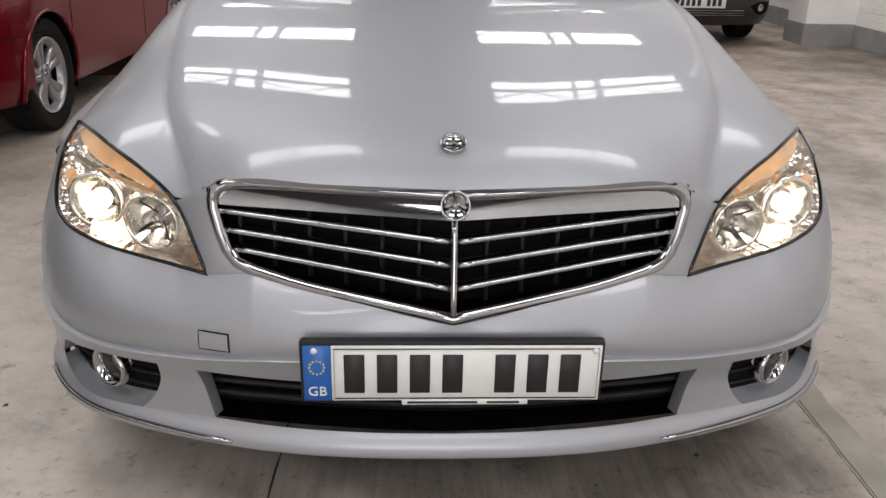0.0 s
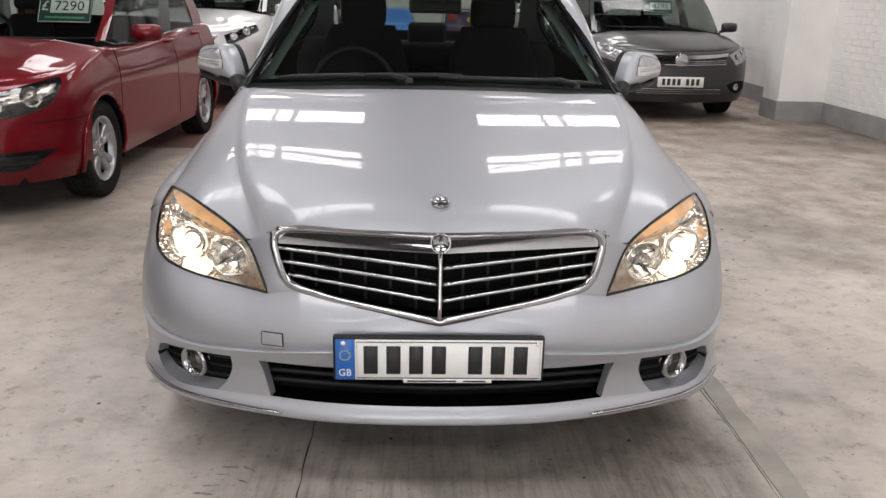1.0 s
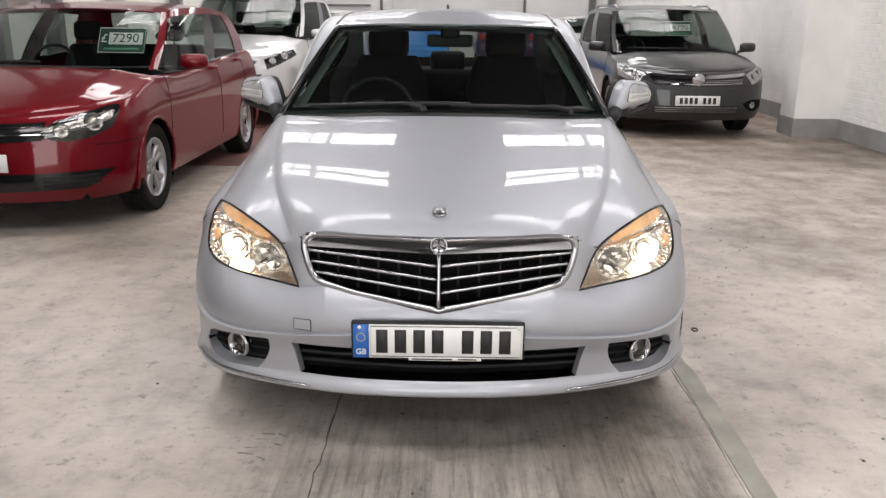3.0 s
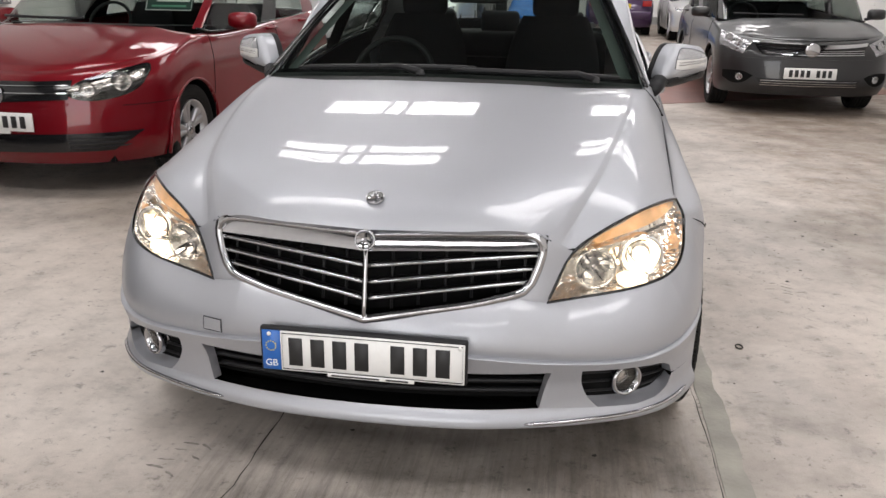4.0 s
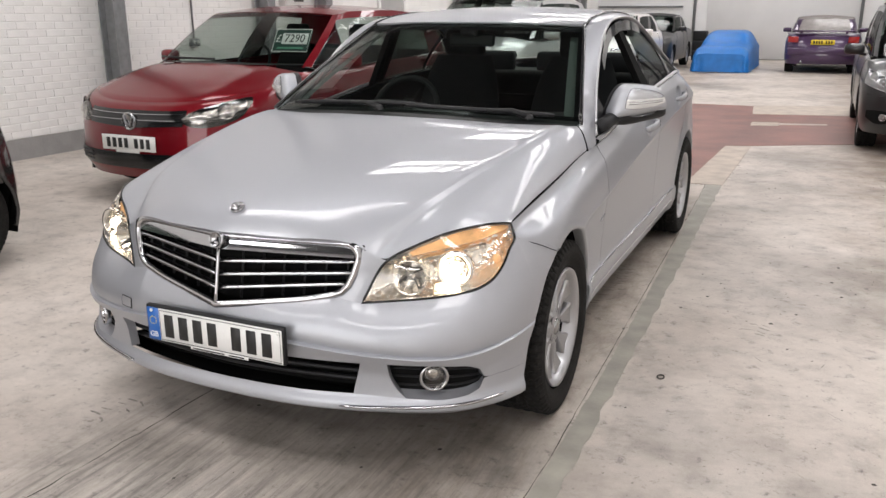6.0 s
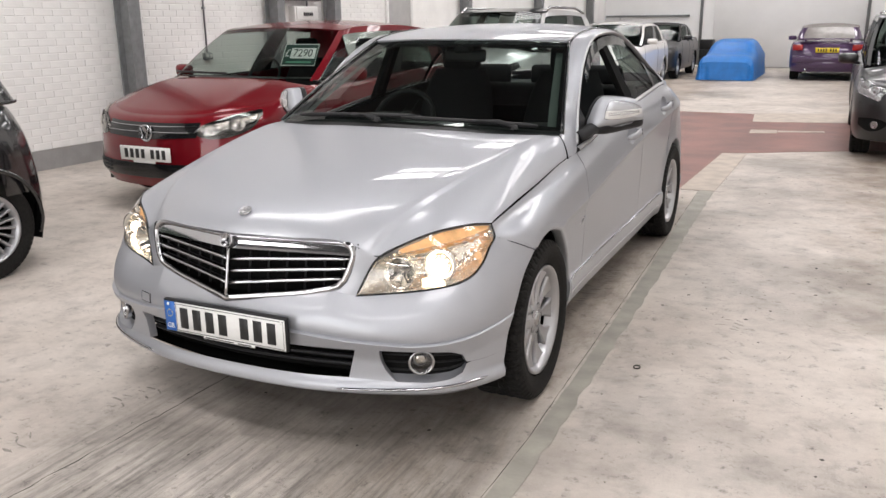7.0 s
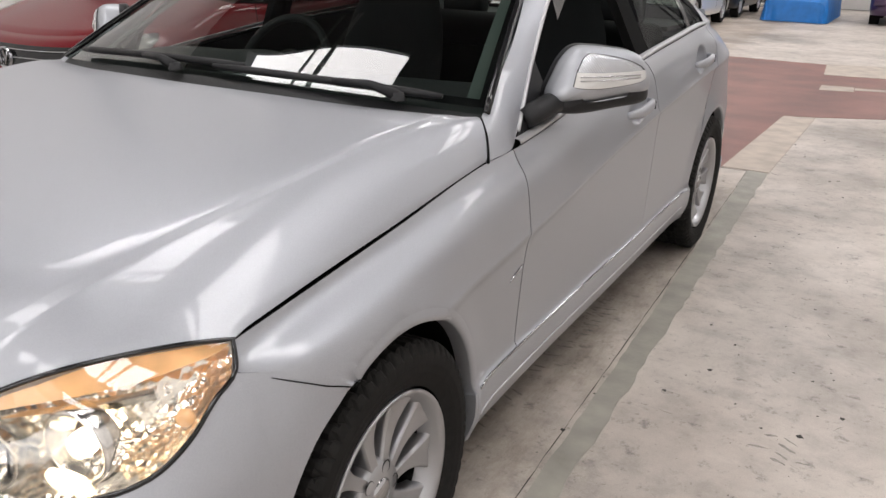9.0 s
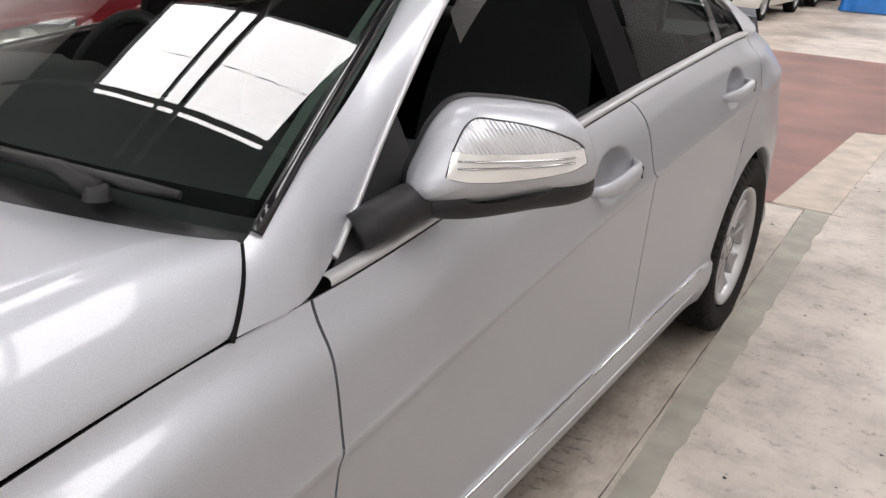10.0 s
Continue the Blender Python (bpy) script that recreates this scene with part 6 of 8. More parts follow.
def price_board(parent, m, text):
    m = m @ Matrix.Scale(0.68, 4)
    b = part("price_board", bevel_box((-0.27, -0.006, -0.15), (0.27, 0.006, 0.15), 0.012, 2, m), BOARD, parent, "dark green hanging price board")
    part("edge", tube(bmesh.new(), [(m @ Vector(p))[:] for p in ((-0.262, -0.008, -0.152), (0.262, -0.008, -0.152), (0.262, -0.008, 0.152), (-0.262, -0.008, 0.152))], 0.004, 4, closed=True, up=(0, 1, 0)), BOARD_INK, b)
    lettering("£", 0.15, BOARD_INK, m @ pose(-0.205, -0.009, 0.02), b)
    part("number_field", bevel_box((-0.15, -0.003, -0.062), (0.235, 0.001, 0.085), 0.004, 1, m @ pose(0, -0.008, 0.01)), BOARD_INK, b)
    lettering(text, 0.155, INK, m @ pose(0.042, -0.0135, 0.02), b)
    part("bar", bevel_box((-0.2, -0.002, -0.012), (0.2, 0.001, 0.012), 0.002, 1, m @ pose(0, -0.008, -0.105)), material("price_green", (0.1, 0.3, 0.2), 0.5) if "price_green" not in bpy.data.materials else bpy.data.materials["price_green"], b)


def plain_car(name, m, label, paint, L, W, H, axle, base, tyre, bonnet, belt, cabin, wheel, sill=0.22, nose=0.10, rf=0.42, rr=0.30, glass=None, roof_mat=None, mirrors=True, tumble=0.13, seats=True, rear_h=None, lip_black=True, dome=0.035, bow=0.06, mirror_y=0.36):
    """A car facing local -y, its nose's middle at the origin.
    bonnet: (front edge z, scuttle y, scuttle z); belt: (front z, rear z); cabin: (screen top y, roof rear y, tail y of the glass)."""
    c = thing(name, m, label, "car", "cars")
    w = W / 2
    glass = glass or SIDE_GLASS
    bz, cy, cz = bonnet
    rear_h = rear_h or belt[1]
    edge_z = curve([(0.0, bz - 0.06), (0.25, bz + 0.0), (cy * 0.6, bz * 0.45 + cz * 0.55 - 0.055), (cy, cz - 0.075), (cy + 0.25, belt[0]), (L * 0.75, belt[1]), (L * 0.93, rear_h), (L, rear_h - 0.05)])
    flat = lambda z: (lambda y: np.full_like(y, z))
    zr = (sill, sill + 0.10, 0.45, 0.62)
    up = lambda f: (lambda y: zr[3] * (1 - f) + edge_z(y) * f)
    rows_ = [plan_curve(w * 0.95, 0.05, L - 0.06, rf, rr, flat(sill), bow=bow), plan_curve(w * 0.985, 0.0, L - 0.01, rf, rr, flat(zr[1]), bow=bow), plan_curve(w * 0.995, 0.0, L, rf, rr, flat(zr[2]), bow=bow), plan_curve(w, 0.02, L - 0.02, rf, rr, flat(zr[3]), bow=bow), plan_curve(w * 0.995, nose * 0.5, L - 0.06, rf, rr, up(0.5), bow=bow), plan_curve(w * 0.955, nose, L - 0.12, rf, rr, up(0.9), bow=bow), plan_curve(w * 0.915, nose + 0.05, L - 0.16, rf, rr, up(1.0), bow=bow)]
    sh = Shell(rows_)
    g = sh.g.copy()
    R = tyre + 0.045
    keep = np.ones((g.shape[0] - 1, g.shape[1] - 1), bool)
    for hy in (axle, axle + base):
        d = g[..., 1:] - np.array((hy, tyre))
        r = np.linalg.norm(d, axis=2)
        wide = g[..., 0] > 0.5 * w
        k = np.where((np.abs(r - R) < 0.022) & wide, R / np.maximum(r, 1e-6), 1)[..., None]
        g[..., 1:] = np.array((hy, tyre)) + d * k
        ins = (np.hypot(g[..., 1] - hy, g[..., 2] - tyre) < R + 1e-4) & wide
        keep &= ~(ins[:-1, :-1] & ins[1:, :-1] & ins[:-1, 1:] & ins[1:, 1:])
    mid = (0, L / 2, 0.5)
    bm = bmesh.new()
    for s in BOTH:
        add_grid(bm, both(g, s), 0, keep=keep if s > 0 else keep[:, ::-1], centre=mid)
    body = part("body", bm, paint, c)
    # bonnet and tail deck
    eg = g[-1]
    nf = int(np.searchsorted(eg[:80, 1], cy + 0.02))
    xs = np.linspace(-1, 1, 41)
    jc = 23
    front_c, side_c = eg[: jc + 1], eg[jc:nf]
    take = lambda e, q: np.stack([np.interp(q, lines(len(e)), e[:, k]) for k in range(3)], -1)
    fx_ = front_c[:, 0] / front_c[-1, 0]
    at_x = np.stack([np.interp(np.abs(xs), fx_, front_c[:, k]) for k in range(3)], -1)
    end = side_c[-1]
    rear_x = np.stack((end[0] * np.abs(xs), cy - 0.15 + (end[1] - cy + 0.15) * np.abs(xs) ** 2.4, cz - 0.012 + (end[2] - cz + 0.012) * np.abs(xs) ** 2.6), -1)
    bon = []
    for v in lines(30):
        row = at_x * (1 - v) + rear_x * v
        fix = take(side_c, v) - (at_x[-1] * (1 - v) + rear_x[-1] * v)
        row = row + fix * (np.abs(xs) ** 3)[:, None]
        swell = dome * math.sin(math.pi * min(1.0, 0.10 + 0.9 * v)) ** 0.8 if v > 0 else 0.0
        row[:, 2] += swell * (1 - np.abs(xs) ** 4) + 0.010 * min(1, v * 6) * np.exp(-(((np.abs(xs) - 0.70) / 0.10) ** 2))
        row[:, 0] *= np.sign(xs)
        bon.append(row)
    bon = np.array(bon)
    part("bonnet", sheet(bon, centre=mid), paint, c)
    xs = np.linspace(-1, 1, 25)
    dk = eg[int(np.searchsorted(eg[:80, 1], cabin[2] - 0.35)):]
    part("tail_deck", sheet(np.array([[(p[0] * x, p[1], p[2] + 0.03 * (1 - abs(x) ** 2.4)) for x in xs] for p in dk]), centre=mid), paint, c)
    # greenhouse
    wb, wr = w * 0.905, w * (0.905 - tumble) 
    ty, ry, gy = cabin
    belt_pts = [(0, cy - 0.13, cz), (wb * 0.62, cy - 0.06, cz - 0.01), (wb * 0.94, cy + 0.14, cz - 0.05), (wb, cy + 0.40, belt[0] + 0.005), (wb, (cy + gy) / 2 - 0.05, (belt[0] + belt[1]) / 2), (wb * 0.99, gy - 0.55, belt[1]), (wb * 0.90, gy - 0.10, belt[1] + 0.01), (wb * 0.5, gy, belt[1] + 0.03), (0, gy + 0.01, belt[1] + 0.03)]
    roof_pts = [(0, ty - 0.03, H - 0.055), (wr * 0.62, ty, H - 0.06), (wr * 0.96, ty + 0.10, H - 0.085), (wr, ty + 0.35, H - 0.055), (wr, (ty + ry) / 2 + 0.1, H - 0.045), (wr * 0.985, ry - 0.38, H - 0.075), (wr * 0.93, ry - 0.06, H - 0.10), (wr * 0.5, ry, H - 0.085), (0, ry + 0.01, H - 0.08)]
    N = 12
    def even(pts):
        p = np.array(pts, float)
        k = curve([(i, *q) for i, q in enumerate(p)])
        return k(np.linspace(0, 8, 8 * N + 1))
    lo, hi = even(belt_pts), even(roof_pts)
    wall_g = between(hi, lo, 9)
    wall_g = wall_g + np.sin(np.pi * lines(9))[:, None, None] * 0.022 * np.stack((np.sign(hi[:, 0]) * np.clip(hi[:, 0] / wr, 0, 1), np.interp(np.arange(8 * N + 1), (0, 2 * N, 3 * N, 5 * N, 6 * N, 8 * N), (-0.6, -0.3, 0, 0, 0.3, 0.6)), np.full(8 * N + 1, 0.35)), -1)
    def piece(nm, a, b, mat, out=0.0, sides=BOTH, **k):
        bm = bmesh.new()
        for s in sides:
            add_grid(bm, both(wall_g[:, a:b + 1] + np.array((out, 0, out * 0.4)), s), k.get("lip", 0), centre=(0, (ty + ry) / 2, H * 0.6))
        return part(nm, bm, mat, c)
    bm = bmesh.new()
    ws = np.concatenate((mirrored(wall_g[:, : 2 * N])[:, :-1], wall_g[:, : 2 * N]), 1)
    part("windscreen", sheet(ws, centre=(0, ty + 0.8, 0.8)), CAR_GLASS if glass is SIDE_GLASS else glass, c)
    rs = np.concatenate((wall_g[:, 6 * N + 4:], mirrored(wall_g[:, 6 * N + 4:])[:, 1:]), 1)
    part("rear_screen", sheet(rs, centre=(0, ty + 0.5, 0.8)), glass, c)
    for s in BOTH:
        sd = (s,)
        bm = bmesh.new()
        for a, b in ((2 * N - 1, 2 * N + 3), (6 * N - 13, 6 * N + 5)):
            add_grid(bm, both(wall_g[:, a:b + 1] + np.array((0.003, 0, 0.002)), s), 0, centre=(0, (ty + ry) / 2, H * 0.6))
        for i0, i1 in ((0, 1),):
            add_grid(bm, both(wall_g[i0:i1 + 1, 2 * N:6 * N] + np.array((0.003, 0, 0.002)), s), 0, centre=(0, (ty + ry) / 2, H * 0.6))
        part("pillar", bm, paint, c)
        piece("front_window", 2 * N + 3, 4 * N - 2, glass, 0, sd)
        piece("rear_window", 4 * N + 2, 6 * N - 13, glass, 0, sd)
        piece("centre_pillar", 4 * N - 2, 4 * N + 2, GLOSSBLACK, 0.002, sd)
        part("belt_strip", tube(bmesh.new(), [(s * (p[0] + 0.012), p[1], p[2] + 0.005) for p in lo[2 * N:6 * N + 3]], 0.009, 6), GLOSSBLACK, c)
        for ya in (cy + 0.12, (cy + gy) / 2 + 0.02, gy - 0.62):
            col = int(np.argmin(np.abs(g[20, :86, 1] - ya)))
            part("door_gap", tube(bmesh.new(), [(s * (p[0] + 0.0005), p[1], p[2]) for p in g[8:42, col]], 0.0028, 5), DARK, c)
        for ya in ((cy + gy) / 2 - 0.16, gy - 0.80):
            col = int(np.argmin(np.abs(g[36, :86, 1] - ya)))
            p = g[35, col]
            part("handle", tube(bmesh.new(), [(s * (p[0] - 0.01), p[1] - 0.09, p[2]), (s * (p[0] + 0.03), p[1] - 0.07, p[2]), (s * (p[0] + 0.034), p[1] + 0.06, p[2] + 0.004), (s * (p[0] - 0.01), p[1] + 0.09, p[2])], 0.014, 8), paint, c)
        if mirrors:
            mb = bmesh.new()
            bmesh.ops.create_uvsphere(mb, u_segments=20, v_segments=12, radius=1)
            bmesh.ops.transform(mb, matrix=pose(s * (w + 0.085), cy + mirror_y, belt[0] + 0.085, 0, 0, s * 12) @ Matrix.Diagonal((0.108, 0.065, 0.060, 1)), verts=mb.verts)
            for v in mb.verts:
                k = (abs((v.co.x - s * (w + 0.085)) / 0.108) ** 4 + abs((v.co.z - belt[0] - 0.085) / 0.060) ** 4) ** 0.25
                r_ = math.hypot((v.co.x - s * (w + 0.085)) / 0.108, (v.co.z - belt[0] - 0.085) / 0.060)
                f = min(1.25, r_ / k) if k > 1e-3 else 1.0
                v.co.x, v.co.z = s * (w + 0.085) + (v.co.x - s * (w + 0.085)) * f, belt[0] + 0.085 + (v.co.z - belt[0] - 0.085) * f
            mm = part("door_mirror", mb, paint, c)
            part("arm", tube(bmesh.new(), [(s * (w - 0.04), cy + mirror_y - 0.03, belt[0] + 0.03), (s * (w + 0.06), cy + mirror_y, belt[0] + 0.045)], 0.028, 8, flat=0.6), PLASTIC, mm)
    # roof
    rx = np.linspace(-1, 1, 21)
    rg_ = []
    for q in lines(18):
        yy = ty - 0.03 + (ry + 0.01 - ty + 0.03) * q
        k = hi[np.argsort(hi[:, 1])]
        hw = float(np.interp(yy, hi[: 8 * N + 1, 1][np.argsort(hi[:, 1])], k[:, 0]))
        ze = float(np.interp(yy, k[:, 1], k[:, 2]))
        hw = max(hw, 0.0)
        rg_.append([(hw * x, yy, ze + (0.055 * math.sin(math.pi * min(1, 0.25 + q * 0.6))) * (1 - abs(x) ** 2.2)) for x in rx])
    rg_[0] = [(wr * 0.96 * x, ty - 0.03 + 0.13 * x * x, H - 0.055 - 0.03 * x * x) for x in rx]
    part("roof", sheet(np.array(rg_[:1] + rg_[2:]), 0.01, centre=mid), roof_mat or paint, c)
    # underbody and liners
    ub_ = box(bmesh.new(), (-w * 0.72, 0.2, sill), (w * 0.72, L - 0.25, 0.62))
    box(ub_, (-w * 0.93, axle + R + 0.02, sill), (w * 0.93, axle + base - R - 0.02, 0.45))
    part("underbody", ub_, DARK, c, smooth=False)
    for s in BOTH:
        for hy in (axle, axle + base):
            a = np.radians(np.linspace(-20, 200, 24))
            lg = np.array([[(s * x, hy + (R + 0.01) * math.cos(q), tyre + (R + 0.01) * math.sin(q)) for q in a] for x in (w * 0.96, w * 0.70)])
            part("arch_liner", sheet(lg, centre=(0, hy, 9)), DARK, c)
            al = np.radians(np.linspace(-14, 194, 40))
            part("arch_lip", tube(bmesh.new(), [(s * (w * float(np.interp(tyre + R * math.sin(q), (0.22, 0.32, 0.45, 0.62, 0.72), (0.955, 0.985, 0.995, 1.0, 0.995))) - 0.006), hy + R * math.cos(q), tyre + R * math.sin(q)) for q in al], 0.013, 8), paint, c)
            place_wheel(c, wheel, pose(s * (w - 0.125), hy, tyre, 10, 0, 0 if s > 0 else 180))
    if seats:
        for sx in (-w * 0.42, w * 0.42):
            seat(c, sx, ty + 0.35, belt[0] + 0.16, belt[0] + 0.28, 0.24)
        dd = np.array([[(x * w * 0.84, cy + 0.05 + 0.14 * x * x + 0.55 * q, cz - 0.03 - 0.02 * q) for x in rx] for q in lines(4)])
        part("dashboard", sheet(dd, centre=(0, cy, 0)), DASH, c)
        part("rear_bench", bevel_box((-w * 0.72, 0, 0), (w * 0.72, 0.14, 0.55), 0.05, 2, pose(0, min(gy, ry) - 0.75, 0.55, 14)), FABRIC, c)
        stw_ = tube(bmesh.new(), [(0.18 * math.cos(a), 0.18 * math.sin(a), 0) for a in np.linspace(0, 2 * math.pi, 25)[:-1]], 0.014, 8, closed=True)
        bmesh.ops.transform(stw_, matrix=pose(-w * 0.42, ty + 0.28, belt[0] + 0.02, 62), verts=stw_.verts)
        part("steering_wheel", stw_, DASH, c)
    part("cabin_floor", box(bmesh.new(), (-w * 0.85, cy + 0.1, 0.45), (w * 0.85, gy - 0.3, 0.5)), FABRIC, c, smooth=False)
    if lip_black:
        part("wiper", tube(bmesh.new(), [(x * wb * 0.8, cy - 0.12 + 0.16 * x * x, cz + 0.022) for x in np.linspace(-1, 0.1, 8)], 0.010, 6), PLASTIC, c)
    return c, sh, body


def lamp(c, sh, hp, s, bowls, bezel=None):
    """A headlight on the skin: bezel, round reflectors sunk into it and a clear cover."""
    h = part("headlight", sheet(both(hp, s), centre=(0, 2, 0.6)), bezel or GLOSSBLACK, c, "clear headlight with a dark bezel")
    for jx, jz, r_ in bowls:
        p = sh.at(sh.column(jx, jz), jz)
        q = sh.at(sh.column(jx + 0.03, jz), jz) - p
        yaw = math.degrees(math.atan2(q[1], q[0]))
        m_ = pose(s * p[0], p[1], p[2], 0, 0, (yaw if s > 0 else -yaw) - 90) @ pose(0, 0, 0, 0, -14, 0)
        part("reflector", lathe([(r_, 0.018), (r_ * 0.93, 0.026), (r_ * 0.80, 0.024), (r_ * 0.5, 0.020), (r_ * 0.28, 0.026), (0.0, 0.030)], 28, m_), LAMP_BOWL, h)
    part("trim_strip", tube(bmesh.new(), [(s * x[0], x[1] - 0.004, x[2]) for x in hp[-1]], 0.005, 6), LAMP_BOWL, h)
    return h


GOLF_WHEEL = (0.316, 0.10, 0.205, 10, 0.018, 0.032, ALLOY, 11)
golf, sh, gbody = plain_car("hatchback_car", pose(-2.985, 2.61, 0, 0, 0, -0.5), "dark red five-door hatchback with a price board in its windscreen", RED, 4.20, 1.786, 1.48, 0.87, 2.575, 0.316, (0.80, 1.05, 1.03), (0.945, 1.01), (1.72, 3.72, 4.02), GOLF_WHEEL, nose=0.09, rf=0.50, bow=0.12, mirror_y=0.49, glass=CAR_GLASS)
for s in BOTH:
    LT = [(0.44, 3.6), (0.49, 4.3), (0.61, 4.75), (0.72, 5.0), (0.79, 5.0), (0.815, 4.5)]
    LB = [(0.44, 3.6), (0.46, 3.12), (0.57, 2.92), (0.71, 3.1), (0.79, 3.6), (0.815, 4.5)]
    hl = part("headlight", sheet(both(sh.band(LT, LB, 26, 9, 0.004), s), centre=(0, 2, 0.6)), GLOSSBLACK, golf, "clear headlight with a dark bezel")
    mixk = lambda f: [(a_[0] * (1 - f) + b_[0] * f, a_[1] * (1 - f) + b_[1] * f) for a_, b_ in zip(LT, LB)]
    part("reflector_panel", sheet(both(sh.band(mixk(0.25)[:-1], mixk(0.6)[:-1], 24, 8, 0.007, 0.006), s), centre=(0, 2, 0.6)), LAMP_BOWL, hl)
    for jx, jz, r_ in ((0.55, 3.65, 0.046), (0.705, 4.08, 0.060)):
        p = sh.at(sh.column(jx, jz), jz)
        q = sh.at(sh.column(jx + 0.03, jz), jz) - p
        yaw = math.degrees(math.atan2(q[1], q[0]))
        m_ = pose(s * p[0], p[1], p[2], 0, 0, (yaw if s > 0 else -yaw) - 90) @ pose(0, 0, 0, 0, -12, 0)
        part("bezel", lathe([(r_ * 1.08, 0.006), (r_ * 1.02, 0.015), (r_ * 0.9, 0.012)], 28, m_), GLOSSBLACK, hl)
        part("reflector", lathe([(r_ * 0.95, 0.014), (r_ * 0.7, 0.008), (r_ * 0.35, 0.010), (r_ * 0.2, 0.016), (0.0, 0.018)], 28, m_), LAMP_BOWL, hl)
    part("lens", sheet(both(sh.band(LT, LB, 26, 9, 0.016, 0.012), s), centre=(0, 2, 0.6)), LENS, hl)
    gp = sh.patch([(0.0, 4.55), (0.46, 4.5), (0.45, 3.0), (0.0, 2.85)], 12, 5, 0.006)
    part("upper_grille", sheet(both(gp, s), centre=(0, 2, 0.6)), GLOSSBLACK, golf)
    for vz in (4.2, 3.45):
        gl = sh.patch([(0.0, vz), (0.44, vz), (0.44, vz - 0.07), (0.0, vz - 0.07)], 10, 3, 0.012)
        part("grille_bar", sheet(both(gl, s), 0.004, centre=(0, 2, 0.6)), CHROME, golf)
    ip = sh.patch([(0.0, 1.72), (0.80, 1.78), (0.66, 0.85), (0.0, 0.78)], 16, 6, 0.006)
    part("lower_grille", sheet(both(ip, s), centre=(0, 2, 0.6)), GLOSSBLACK, golf)
    for vz in (1.58, 1.35, 1.12):
        lb = sh.patch([(0.44, vz), (0.74, vz), (0.72, vz - 0.08), (0.44, vz - 0.08)], 8, 2, 0.013)
        part("grille_bar", sheet(both(lb, s), 0.004, centre=(0, 2, 0.6)), PLASTIC, golf)
    seam_pts = [sh.at(j, 2.72) + np.array((0, -0.001, 0)) for j in range(19, 30)]
    part("bumper_seam", tube(bmesh.new(), [(s * p[0], p[1], p[2]) for p in seam_pts], 0.0025, 5), DARK, golf)
lm = pose(0, 0.022, 0.645, 0, 0, -90)
lg_ = part("round_emblem", lathe([(0.066, 0.0), (0.066, 0.014), (0.057, 0.018), (0.053, 0.010), (0.0, 0.009)], 36, lm), CHROME, golf, "round chrome emblem")
part("emblem_bars", tube(bmesh.new(), [(-0.042, 0.006, 0.690), (-0.016, 0.003, 0.612), (0, 0.003, 0.652), (0.016, 0.003, 0.612), (0.042, 0.006, 0.690)], 0.006, 6), CHROME, lg_)
gpl = plate_on(golf, pose(0, -0.012, 0.487), PLATE_WHITE)
part("dealer_strip", bevel_box((-0.13, -0.003, -0.009), (0.10, 0.003, 0.009), 0.002, 1, pose(0.0, -0.014, 0.423)), PLATE_WHITE, gpl)
price_board(golf, pose(0.45, 1.48, 1.185, -30), "7290")

